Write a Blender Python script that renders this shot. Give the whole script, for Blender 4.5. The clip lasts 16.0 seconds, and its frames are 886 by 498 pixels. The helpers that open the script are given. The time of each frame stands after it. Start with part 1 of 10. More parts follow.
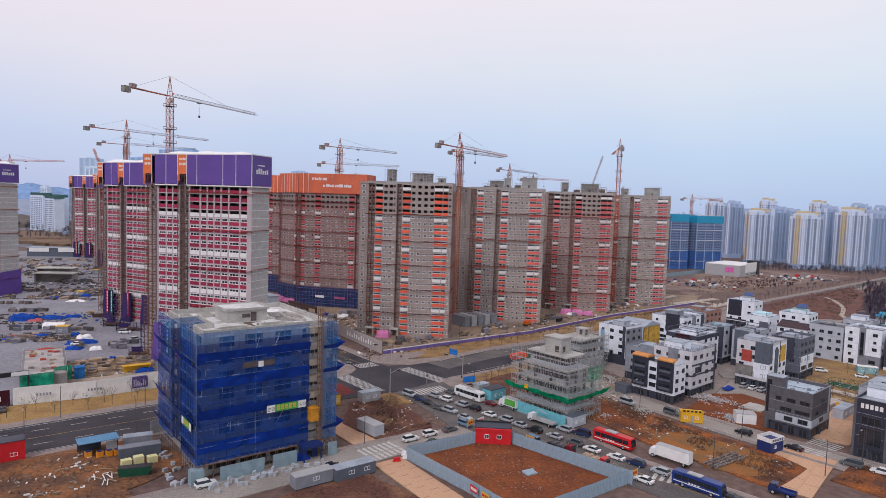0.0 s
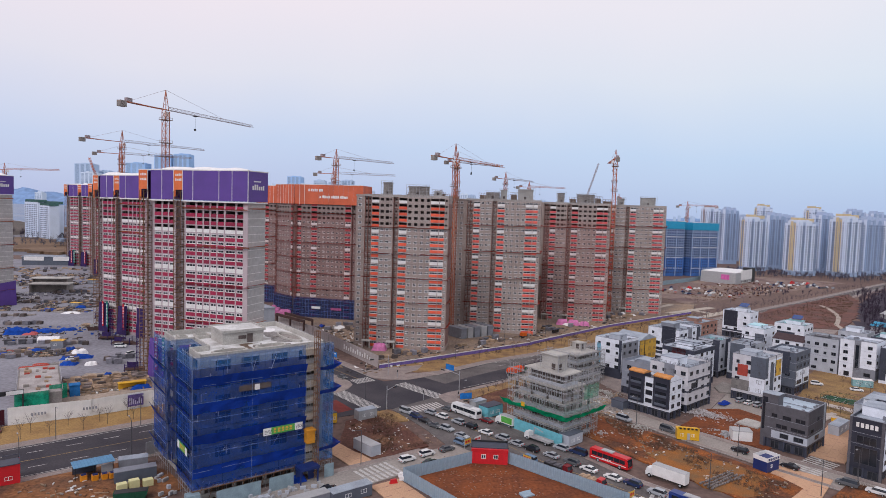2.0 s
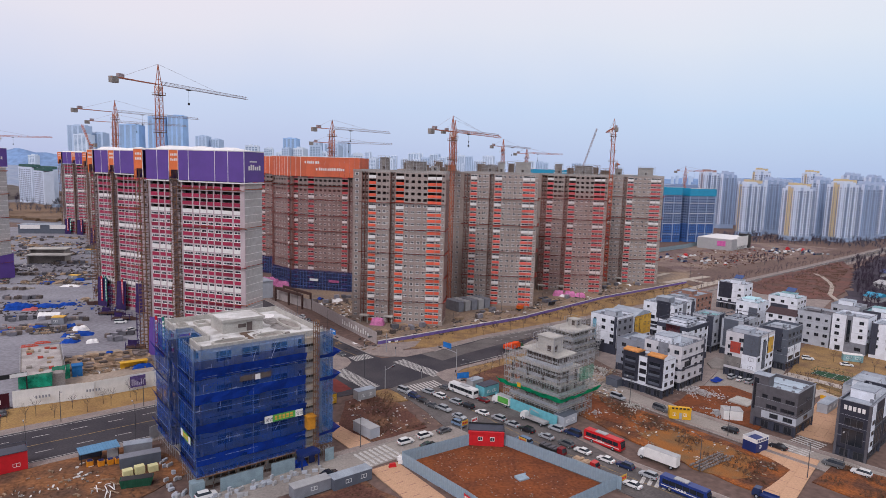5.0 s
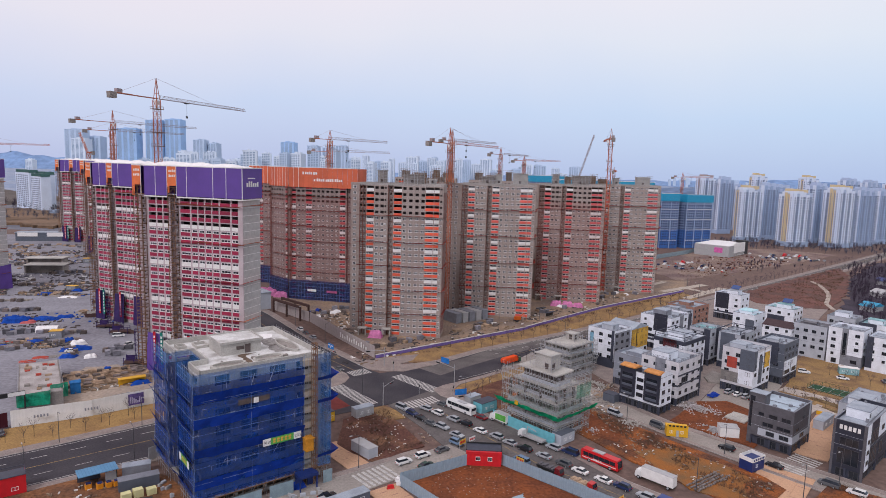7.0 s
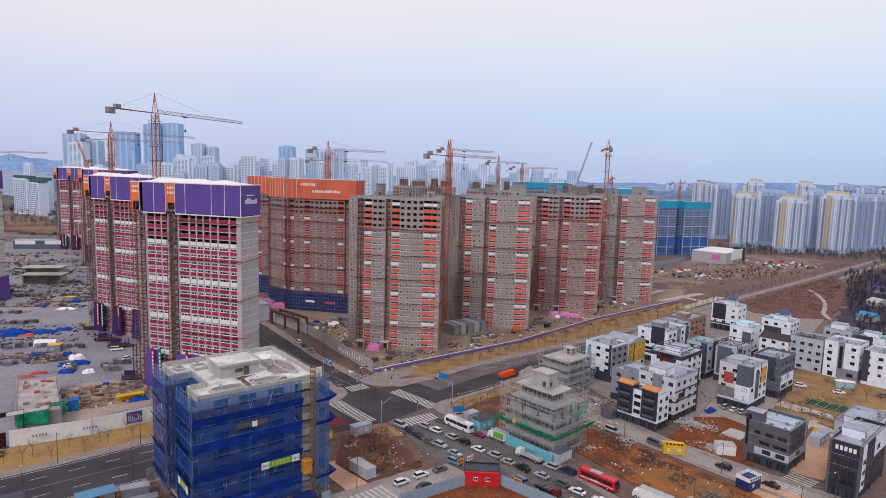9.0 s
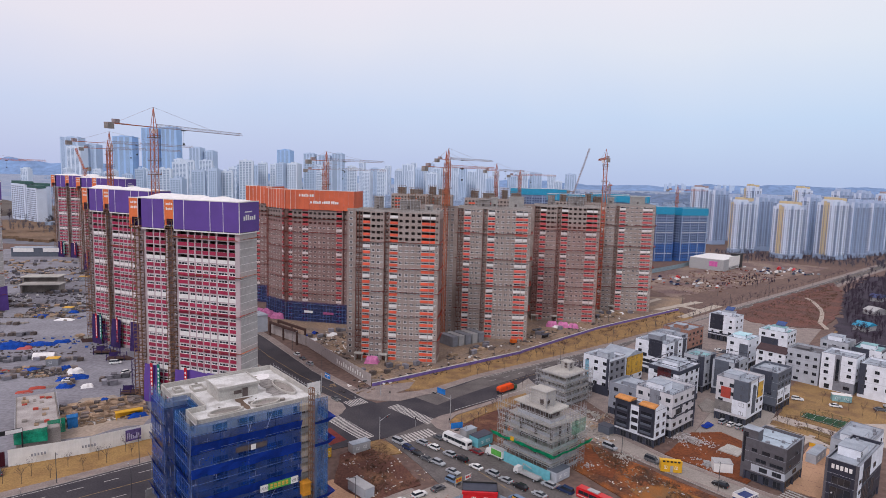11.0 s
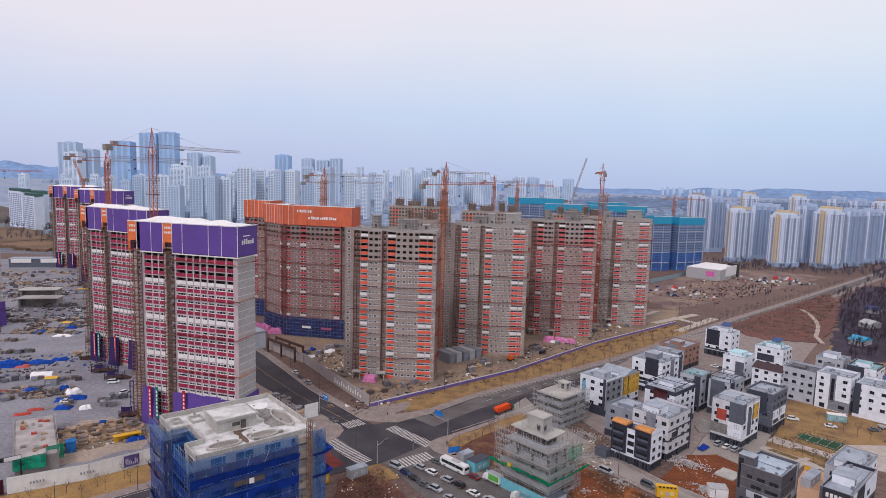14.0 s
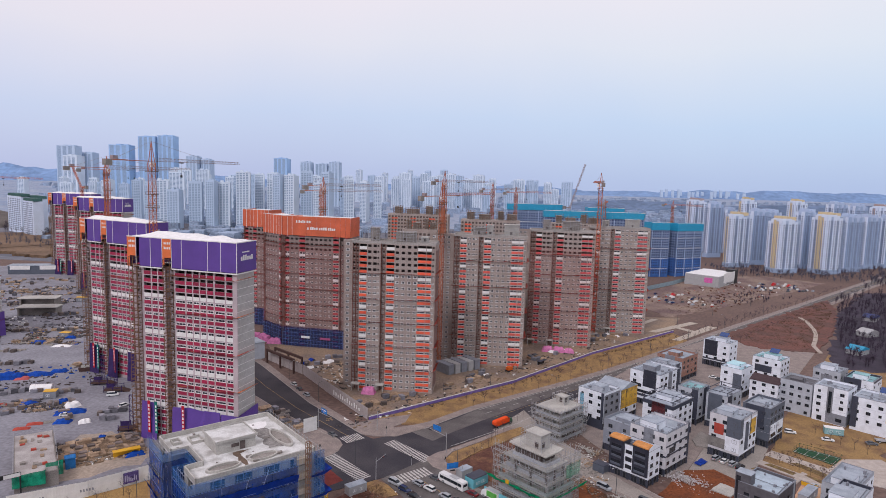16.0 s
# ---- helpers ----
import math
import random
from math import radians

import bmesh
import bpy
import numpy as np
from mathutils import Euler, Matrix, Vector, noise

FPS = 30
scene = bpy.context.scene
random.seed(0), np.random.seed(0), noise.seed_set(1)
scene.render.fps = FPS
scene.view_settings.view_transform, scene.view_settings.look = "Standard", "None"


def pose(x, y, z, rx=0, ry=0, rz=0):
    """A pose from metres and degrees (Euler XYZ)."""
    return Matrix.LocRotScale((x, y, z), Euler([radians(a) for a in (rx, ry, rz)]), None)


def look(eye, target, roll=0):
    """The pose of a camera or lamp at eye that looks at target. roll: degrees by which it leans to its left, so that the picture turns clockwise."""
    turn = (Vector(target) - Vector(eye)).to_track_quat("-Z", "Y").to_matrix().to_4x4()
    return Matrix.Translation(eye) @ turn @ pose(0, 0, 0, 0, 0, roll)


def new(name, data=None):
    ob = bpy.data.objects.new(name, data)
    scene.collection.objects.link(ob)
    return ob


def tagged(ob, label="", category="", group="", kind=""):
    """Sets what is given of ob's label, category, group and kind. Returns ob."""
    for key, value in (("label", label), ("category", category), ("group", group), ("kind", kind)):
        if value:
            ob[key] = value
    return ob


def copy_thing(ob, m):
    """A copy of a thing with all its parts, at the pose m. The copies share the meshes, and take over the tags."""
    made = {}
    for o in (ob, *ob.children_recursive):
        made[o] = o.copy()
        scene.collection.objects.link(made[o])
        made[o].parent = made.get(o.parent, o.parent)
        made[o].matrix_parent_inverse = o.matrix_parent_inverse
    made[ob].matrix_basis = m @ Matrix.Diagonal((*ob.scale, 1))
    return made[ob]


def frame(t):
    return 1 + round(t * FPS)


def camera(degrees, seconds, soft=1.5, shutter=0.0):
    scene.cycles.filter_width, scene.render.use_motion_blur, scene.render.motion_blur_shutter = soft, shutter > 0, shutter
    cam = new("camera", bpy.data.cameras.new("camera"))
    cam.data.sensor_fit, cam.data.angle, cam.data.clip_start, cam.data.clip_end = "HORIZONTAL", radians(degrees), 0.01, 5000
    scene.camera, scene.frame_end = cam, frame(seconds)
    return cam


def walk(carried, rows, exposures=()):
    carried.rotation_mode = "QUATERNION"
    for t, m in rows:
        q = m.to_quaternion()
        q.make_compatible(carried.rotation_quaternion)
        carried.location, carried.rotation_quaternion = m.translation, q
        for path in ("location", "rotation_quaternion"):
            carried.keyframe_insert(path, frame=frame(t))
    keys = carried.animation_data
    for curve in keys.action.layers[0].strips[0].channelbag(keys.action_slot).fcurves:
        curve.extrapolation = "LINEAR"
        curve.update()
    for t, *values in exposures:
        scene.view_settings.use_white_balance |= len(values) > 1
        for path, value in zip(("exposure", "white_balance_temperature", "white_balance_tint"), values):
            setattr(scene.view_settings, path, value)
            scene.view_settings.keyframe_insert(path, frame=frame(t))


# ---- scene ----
cam = camera(70.1, 16.0, soft=0.35)
PATH = [
    (0, (0.07, -0.12, 62.36), (-0.844, 99.618, 55.149), 1.84),
    (0.5, (0.03, -0.07, 63.38), (-0.729, 99.673, 56.258), 1.82),
    (1, (-0.01, -0.03, 64.44), (-0.623, 99.724, 57.445), 1.80),
    (1.5, (-0.05, 0.01, 65.54), (-0.525, 99.771, 58.706), 1.78),
    (2, (-0.09, 0.03, 66.67), (-0.435, 99.813, 60.036), 1.76),
    (2.5, (-0.12, 0.06, 67.83), (-0.350, 99.790, 60.531), 1.75),
    (3, (-0.16, 0.08, 69.02), (-0.270, 99.612, 59.414), 1.73),
    (3.2, (-0.17, 0.08, 69.50), (-0.243, 99.511, 58.887), 1.72),
    (3.6, (-0.19, 0.08, 70.48), (-0.190, 99.360, 58.517), 1.71),
    (4.1, (-0.22, 0.08, 71.71), (-0.123, 99.270, 59.013), 1.70),
    (4.7, (-0.26, 0.08, 73.21), (-0.043, 99.237, 60.245), 1.68),
    (5.5, (-0.30, 0.08, 75.24), (0.064, 99.240, 62.274), 1.66),
    (6, (-0.33, 0.07, 76.52), (0.123, 99.239, 63.654), 1.65),
    (6.5, (-0.35, 0.05, 77.81), (0.181, 99.234, 65.037), 1.64),
    (7, (-0.37, 0.03, 79.10), (0.237, 99.224, 66.422), 1.63),
    (7.5, (-0.39, 0.01, 80.40), (0.293, 99.208, 67.807), 1.62),
    (8, (-0.41, -0.02, 81.69), (0.348, 99.189, 69.191), 1.61),
    (8.5, (-0.42, -0.06, 82.99), (0.403, 99.165, 70.573), 1.60),
    (9, (-0.44, -0.10, 84.29), (0.457, 99.136, 71.952), 1.60),
    (11.5, (-0.48, -0.34, 90.77), (0.730, 98.937, 78.794), 1.57),
    (12, (-0.48, -0.39, 92.06), (0.784, 98.887, 80.152), 1.57),
    (12.5, (-0.48, -0.45, 93.36), (0.838, 98.834, 81.509), 1.57),
    (13, (-0.48, -0.52, 94.65), (0.892, 98.778, 82.865), 1.57),
    (13.5, (-0.48, -0.58, 95.94), (0.945, 98.720, 84.222), 1.57),
    (14, (-0.48, -0.65, 97.24), (0.997, 98.659, 85.580), 1.57),
    (14.5, (-0.47, -0.72, 98.54), (1.048, 98.596, 86.942), 1.57),
    (15, (-0.47, -0.79, 99.85), (1.097, 98.531, 88.310), 1.57),
    (15.5, (-0.46, -0.86, 101.17), (1.143, 98.464, 89.685), 1.57),
    (16, (-0.44, -0.94, 102.50), (1.187, 98.395, 91.071), 1.58),
]
walk(cam, [(t, look(eye, target, roll)) for t, eye, target, roll in PATH], exposures=[(0.0, -0.04, 6110, 12), (3.2, -0.04, 6110, 12), (6.5, 0.0, 6180, 13.5), (16.0, -0.02, 6180, 13.5)])

# ---- light: a bright hazy sky and a weak, wide sun ----
world = bpy.data.worlds.new("World")
scene.world = world
world.use_nodes = True
wn, wl = world.node_tree.nodes, world.node_tree.links
SUN_UP, SUN_ROUND = 42, 205
sky = wn.new("ShaderNodeTexSky")
sky.sky_type, sky.sun_disc = "NISHITA", False
sky.sun_elevation, sky.sun_rotation = radians(SUN_UP), radians(SUN_ROUND)
sky.air_density, sky.dust_density, sky.ozone_density = 1.0, 2.0, 1.5
dim = wn.new("ShaderNodeVectorMath")
dim.operation = "SCALE"
dim.inputs[3].default_value = 0.10
wl.new(sky.outputs[0], dim.inputs[0])
# cloud veil: its tint goes from pale blue at the horizon to a warm white overhead
tc, sep, ramp, veil = (wn.new("ShaderNode" + n) for n in ("TexCoord", "SeparateXYZ", "ValToRGB", "Mix"))
cloud = wn.new("ShaderNodeTexNoise")
cloud.inputs["Scale"].default_value, cloud.inputs["Detail"].default_value = 2.2, 4.0
warp = wn.new("ShaderNodeMath")
warp.operation, warp.inputs[1].default_value = "MULTIPLY_ADD", 0.10
wl.new(tc.outputs["Generated"], sep.inputs[0])
wl.new(tc.outputs["Generated"], cloud.inputs["Vector"])
wl.new(cloud.outputs["Fac"], warp.inputs[0])
wl.new(sep.outputs[2], warp.inputs[2])
wl.new(warp.outputs[0], ramp.inputs[0])
ramp.color_ramp.elements[0].position = 0.03
ramp.color_ramp.elements[0].color = (0.52, 0.59, 0.81, 1)
ramp.color_ramp.elements[1].position = 0.345
ramp.color_ramp.elements[1].color = (0.975, 0.885, 0.89, 1)
e = ramp.color_ramp.elements.new(0.13)
e.color = (0.615, 0.712, 0.88, 1)
e = ramp.color_ramp.elements.new(0.24)
e.color = (0.845, 0.84, 0.877, 1)
veil.data_type = "RGBA"
veil.inputs[0].default_value = 0.9
wl.new(dim.outputs[0], veil.inputs[6])
# the veil is rosier to the west and clearer to the east
side, tint, hue = (wn.new("ShaderNode" + n) for n in ("MapRange", "Mix", "Mix"))
side.inputs[1].default_value, side.inputs[2].default_value = -0.6, 0.6
wl.new(sep.outputs[0], side.inputs[0])
tint.data_type = hue.data_type = "RGBA"
hue.inputs[6].default_value, hue.inputs[7].default_value = (1.04, 0.985, 0.978, 1), (0.95, 1.01, 1.005, 1)
wl.new(side.outputs[0], hue.inputs[0])
tint.blend_type = "MULTIPLY"
tint.inputs[0].default_value = 1.0
wl.new(ramp.outputs[0], tint.inputs[6])
wl.new(hue.outputs[2], tint.inputs[7])
wl.new(tint.outputs[2], veil.inputs[7])
wl.new(veil.outputs[2], wn["Background"].inputs[0])
wn["Background"].inputs[1].default_value = 1.0
sun = new("sun", bpy.data.lights.new("sun", "SUN"))
sun.data.energy, sun.data.angle, sun.data.color = 1.3, radians(14), (1.0, 0.965, 0.95)
sun.rotation_euler = (radians(90 - SUN_UP), 0, radians(-28))


# ---- materials ----
def mat(name, colour, rough=0.8, var=0.25, scale=0.6, fine=9.0, bump=0.15, metal=0.0, alpha=1.0, other=None, mix=0.5, rand=0.0):
    """A surface with a coarse and a fine variation; other: a second colour that the coarse noise brings in."""
    m = bpy.data.materials.new(name)
    m.use_nodes = True
    n, l = m.node_tree.nodes, m.node_tree.links
    p = n["Principled BSDF"]
    co = n.new("ShaderNodeTexCoord")
    big, small = n.new("ShaderNodeTexNoise"), n.new("ShaderNodeTexNoise")
    big.inputs["Scale"].default_value, small.inputs["Scale"].default_value = scale, fine
    big.inputs["Detail"].default_value, small.inputs["Detail"].default_value = 5.0, 3.0
    for x in (big, small):
        l.new(co.outputs["Object"], x.inputs["Vector"])
    o = other or tuple(c * (1 - var) for c in colour)
    step = n.new("ShaderNodeMapRange")
    step.inputs[1].default_value, step.inputs[2].default_value = mix - 0.12, mix + 0.12
    l.new(big.outputs["Fac"], step.inputs[0])
    a = n.new("ShaderNodeMix")
    a.data_type = "RGBA"
    a.inputs[6].default_value, a.inputs[7].default_value = (*colour, 1), (*o, 1)
    l.new(step.outputs[0], a.inputs[0])
    b = n.new("ShaderNodeMix")
    b.data_type, b.blend_type = "RGBA", "MULTIPLY"
    grey = n.new("ShaderNodeMapRange")
    grey.inputs[1].default_value, grey.inputs[2].default_value = 0.3, 0.7
    grey.inputs[3].default_value, grey.inputs[4].default_value = 1 - var, 1 + var * 0.6
    l.new(small.outputs["Fac"], grey.inputs[0])
    b.inputs[0].default_value = 1.0
    l.new(a.outputs[2], b.inputs[6])
    last = grey.outputs[0]
    if rand:
        info, mul, rg = n.new("ShaderNodeObjectInfo"), n.new("ShaderNodeMath"), n.new("ShaderNodeMapRange")
        rg.inputs[3].default_value, rg.inputs[4].default_value = 1 - rand, 1 + rand
        l.new(info.outputs["Random"], rg.inputs[0])
        mul.operation = "MULTIPLY"
        l.new(last, mul.inputs[0])
        l.new(rg.outputs[0], mul.inputs[1])
        last = mul.outputs[0]
    l.new(last, b.inputs[7])
    l.new(b.outputs[2], p.inputs["Base Color"])
    p.inputs["Roughness"].default_value, p.inputs["Metallic"].default_value = rough, metal
    p.inputs["Alpha"].default_value = alpha
    if rough > 0.65:
        p.inputs["Specular IOR Level"].default_value = 0.15
    if bump:
        bm = n.new("ShaderNodeBump")
        bm.inputs["Strength"].default_value, bm.inputs["Distance"].default_value = bump, 0.1
        l.new(small.outputs["Fac"], bm.inputs["Height"])
        l.new(bm.outputs[0], p.inputs["Normal"])
    return m


def striped(name, colour, dark, axis, size, rough=0.6, width=0.12):
    """Sheet material with ribs or joints every so many metres along an axis (0, 1 or 2)."""
    m = mat(name, colour, rough=rough, var=0.15)
    n, l = m.node_tree.nodes, m.node_tree.links
    p = n["Principled BSDF"]
    co, sp, md, gt, mx = (n.new("ShaderNode" + k) for k in ("TexCoord", "SeparateXYZ", "Math", "Math", "Mix"))
    l.new(co.outputs["Object"], sp.inputs[0])
    md.operation, md.inputs[1].default_value = "FLOORED_MODULO", size
    l.new(sp.outputs[axis], md.inputs[0])
    gt.operation, gt.inputs[1].default_value = "LESS_THAN", size * width
    l.new(md.outputs[0], gt.inputs[0])
    mx.data_type = "RGBA"
    mx.inputs[7].default_value = (*dark, 1)
    old = p.inputs["Base Color"].links[0].from_socket
    l.new(old, mx.inputs[6])
    l.new(gt.outputs[0], mx.inputs[0])
    l.new(mx.outputs[2], p.inputs["Base Color"])
    return m


M_SOIL = mat("soil", (0.25, 0.11, 0.048), var=0.4, scale=0.12, fine=1.1, bump=0.8, other=(0.115, 0.065, 0.045))
M_REDSOIL = mat("red_soil", (0.225, 0.068, 0.024), var=0.35, scale=0.12, fine=1.3, bump=0.4, other=(0.15, 0.05, 0.024))
M_DARKSOIL = mat("dark_soil", (0.115, 0.052, 0.04), var=0.4, scale=0.14, fine=1.6, bump=0.7, other=(0.22, 0.115, 0.066), mix=0.6)
M_WEEDS = mat("weedy_soil", (0.11, 0.05, 0.032), var=0.45, scale=0.16, fine=1.8, bump=0.9, other=(0.31, 0.10, 0.028), mix=0.52)
M_OCHRE = mat("dry_grass", (0.31, 0.195, 0.085), var=0.35, scale=0.15, fine=2.2, bump=0.7, other=(0.185, 0.11, 0.065), mix=0.55)
M_SITE = mat("site_ground", (0.268, 0.266, 0.30), var=0.22, scale=0.05, fine=0.7, bump=0.3, other=(0.212, 0.207, 0.236))
M_ASPHALT = mat("asphalt", (0.046, 0.043, 0.053), var=0.22, scale=0.08, fine=2.0, bump=0.1, other=(0.068, 0.062, 0.07))
M_LANE = mat("pale_asphalt", (0.33, 0.295, 0.268), var=0.2, scale=0.1, fine=1.6, bump=0.1, other=(0.275, 0.245, 0.225))
M_JAM = mat("worn_asphalt", (0.105, 0.094, 0.094), var=0.25, scale=0.12, fine=1.6, bump=0.1, other=(0.15, 0.135, 0.132))
M_KERB = mat("kerb_stone", (0.38, 0.35, 0.33), var=0.2)
M_PAVE = mat("pavement", (0.295, 0.242, 0.222), var=0.25, scale=0.3, fine=3.0, other=(0.235, 0.195, 0.182))
M_TILE = mat("salmon_paving", (0.56, 0.345, 0.22), var=0.15, scale=0.2, fine=2.5)
M_PAINT = mat("road_paint", (0.52, 0.50, 0.48), var=0.4, scale=0.7, fine=4.0, bump=0, other=(0.22, 0.21, 0.21), mix=0.62)
M_YELLOWPAINT = mat("yellow_paint", (0.36, 0.25, 0.10), var=0.3, other=(0.16, 0.13, 0.10), mix=0.55)
M_CONC = mat("raw_concrete", (0.47, 0.45, 0.42), var=0.2, scale=0.25, fine=3.0)
M_CONCDARK = mat("weathered_concrete", (0.30, 0.27, 0.25), var=0.25, scale=0.2, fine=2.5)
M_APT = mat("primer_grey_wall", (0.315, 0.258, 0.235), var=0.22, scale=0.12, fine=1.6, other=(0.37, 0.315, 0.29))
M_APTTOP = mat("pale_grey_wall", (0.40, 0.37, 0.35), var=0.2, scale=0.12, fine=1.6)
# interior colour with the shade of unlit rooms put in
M_INSIDE = mat("shade_dark_interior", (0.12, 0.095, 0.09), var=0.3, bump=0)
M_ORANGE = mat("orange_panel", (0.80, 0.115, 0.055), var=0.15, rough=0.6, rand=0.15)
M_CORAL = mat("coral_panel", (0.76, 0.12, 0.09), var=0.15, rough=0.6, rand=0.15)
M_ROSE = mat("rose_red_panel", (0.66, 0.11, 0.115), var=0.15, rough=0.6, rand=0.15)
M_WHITEP = mat("white_panel", (0.78, 0.76, 0.74), var=0.1, rough=0.6)
M_FRAME = mat("window_frame", (0.80, 0.80, 0.80), var=0.08, rough=0.5, bump=0)
M_DARKFRAME = mat("dark_window_frame", (0.07, 0.07, 0.08), var=0.1, rough=0.5, bump=0)
M_GLASS = mat("dark_glass", (0.025, 0.03, 0.04), var=0.3, rough=0.12, bump=0)
M_MAGENTA = mat("magenta_panel", (0.33, 0.014, 0.06), var=0.2, rough=0.6, rand=0.25)
M_WHITEWALL = mat("white_render", (0.51, 0.43, 0.45), var=0.16, scale=0.15)
M_PURPLE = mat("purple_sheet", (0.115, 0.055, 0.30), var=0.12, rough=0.5, scale=0.2)
M_ORSHEET = mat("orange_sheet", (0.74, 0.17, 0.045), var=0.12, rough=0.55)
M_ORSHEET2 = mat("faded_orange_sheet", (0.66, 0.135, 0.055), var=0.2, rough=0.6, scale=0.12)
M_TARP = mat("white_tarpaulin", (0.82, 0.80, 0.80), var=0.1, rough=0.6, bump=0.5)
M_RUST = mat("rusty_steel", (0.24, 0.135, 0.085), var=0.35, rough=0.7)
M_NET = mat("red_safety_net", (0.42, 0.07, 0.05), var=0.3, alpha=0.8, bump=0)
M_NETOR = mat("orange_safety_net", (0.62, 0.2, 0.09), var=0.3, alpha=0.75, bump=0)
M_CRANE = mat("crane_orange", (0.50, 0.135, 0.055), var=0.25, rough=0.5)
M_CRANEGREY = mat("crane_grey", (0.34, 0.27, 0.28), var=0.2, rough=0.5)
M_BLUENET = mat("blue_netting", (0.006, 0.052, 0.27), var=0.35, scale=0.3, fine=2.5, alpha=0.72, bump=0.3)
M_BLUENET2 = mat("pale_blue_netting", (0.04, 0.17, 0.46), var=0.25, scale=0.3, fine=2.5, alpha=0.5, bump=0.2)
M_BLUEFAN = mat("blue_tarpaulin", (0.006, 0.04, 0.31), var=0.25, scale=0.4, alpha=0.93, bump=0.5)
M_PIPE = mat("scaffold_pipe", (0.40, 0.40, 0.42), var=0.2, rough=0.45, metal=0.15)
M_GREENNET = mat("green_netting", (0.01, 0.50, 0.22), var=0.3, alpha=1.0, bump=0.3)
M_GREYNET = mat("pale_dust_net", (0.42, 0.45, 0.42), var=0.2, scale=0.4, alpha=0.1, bump=0.1)
M_STEELSHEET = striped("ribbed_blue_grey_sheet", (0.30, 0.39, 0.47), (0.245, 0.325, 0.40), 0, 0.6, width=0.2)
M_SHEETGREY = mat("grey_sheet", (0.40, 0.40, 0.41), var=0.12, rough=0.5)
M_WHITEFENCE = mat("white_hoarding", (0.74, 0.73, 0.72), var=0.1, rough=0.6)
M_TEALFENCE = mat("teal_hoarding", (0.26, 0.35, 0.40), var=0.2, rough=0.5)
M_BLACK = mat("black_paint", (0.018, 0.018, 0.02), var=0.2, rough=0.5, bump=0)
M_CHARCOAL = mat("charcoal_cladding", (0.045, 0.051, 0.078), var=0.2, scale=0.5, rough=0.55)
M_NIGHT = mat("blue_black_cladding", (0.028, 0.031, 0.05), var=0.2, rough=0.5)
M_SLATE = mat("slate_blue_cladding", (0.10, 0.115, 0.15), var=0.15, rough=0.6)
M_MIDGREY = mat("mid_grey_render", (0.24, 0.25, 0.285), var=0.15, rough=0.7)
M_BROWNGREY = mat("brown_grey_cladding", (0.105, 0.10, 0.115), var=0.2, scale=0.7, rough=0.6)
M_WHITEHOUSE = mat("white_stucco", (0.77, 0.80, 0.87), var=0.12, scale=0.4)
M_WARMHOUSE = mat("warm_white_stucco", (0.61, 0.60, 0.63), var=0.12, scale=0.4)
M_PALEHOUSE = mat("pale_grey_stucco", (0.45, 0.475, 0.53), var=0.12, scale=0.4)
M_ROOFGREY = mat("roof_membrane", (0.36, 0.40, 0.46), var=0.2, scale=0.3)
M_ROOFTEAL = mat("teal_roof_membrane", (0.27, 0.47, 0.50), var=0.2, scale=0.3)
M_TERRACOTTA = mat("orange_roof_tiles", (0.60, 0.27, 0.09), var=0.2)
M_YELLOW = mat("yellow_cladding", (0.66, 0.40, 0.07), var=0.12)
M_BRICKRED = mat("red_cladding", (0.42, 0.075, 0.055), var=0.15)
M_BROWNBRICK = mat("brown_brick", (0.36, 0.20, 0.155), var=0.2)
M_SOLAR = mat("solar_panel", (0.03, 0.07, 0.22), var=0.2, rough=0.15, bump=0)
M_RED = mat("red_sheet", (0.58, 0.012, 0.02), var=0.12, rough=0.45)
M_YELLOWHUT = mat("yellow_sheet", (0.72, 0.40, 0.015), var=0.12, rough=0.5)
M_NAVY = mat("navy_sheet", (0.012, 0.03, 0.15), var=0.15, rough=0.45)
M_CYAN = mat("cyan_sheet", (0.16, 0.48, 0.56), var=0.15, rough=0.5)
M_CREAM = mat("cream_blocks", (0.72, 0.68, 0.36), var=0.1)
M_DGREEN = mat("dark_green_steel", (0.02, 0.085, 0.05), var=0.2)
M_TIMBER = mat("formwork_timber", (0.42, 0.30, 0.205), var=0.3, rand=0.25)
M_TEALSHEET = mat("turquoise_sheet", (0.02, 0.30, 0.50), var=0.12, rough=0.5)
M_BLUETOWER = mat("blue_tower_net", (0.24, 0.31, 0.46), var=0.25, scale=0.1)
M_DEEPNET = mat("deep_blue_tower_net", (0.07, 0.17, 0.47), var=0.3, scale=0.1)
M_YAPT = mat("yellow_apartment_paint", (0.66, 0.535, 0.33), var=0.08, scale=0.1)
# far estate white and grey, blued in colour for the haze
M_WAPT = mat("hazed_white_apartment_paint", (0.68, 0.75, 0.88), var=0.08, scale=0.1)
M_GAPT = mat("hazed_grey_apartment_paint", (0.34, 0.43, 0.60), var=0.06, scale=0.1)
# far city: distance haze is mixed into these four colours
M_FARWHITE = mat("far_white_hazed", (0.66, 0.73, 0.82), var=0.06, scale=0.05, bump=0)
M_FARGREY = mat("far_grey_hazed", (0.50, 0.60, 0.74), var=0.06, scale=0.05, bump=0)
M_FARGLASS = mat("far_blue_glass_hazed", (0.36, 0.54, 0.80), var=0.1, scale=0.05, rough=0.4, bump=0)
M_FARWIN = mat("far_window_bands_hazed", (0.27, 0.36, 0.49), var=0.1, rough=0.4, bump=0)
# horizon hills: the blue of the haze is put into the colour
M_HILL = mat("hazed_wooded_hill", (0.20, 0.31, 0.52), var=0.2, scale=0.004, fine=0.03, bump=0)
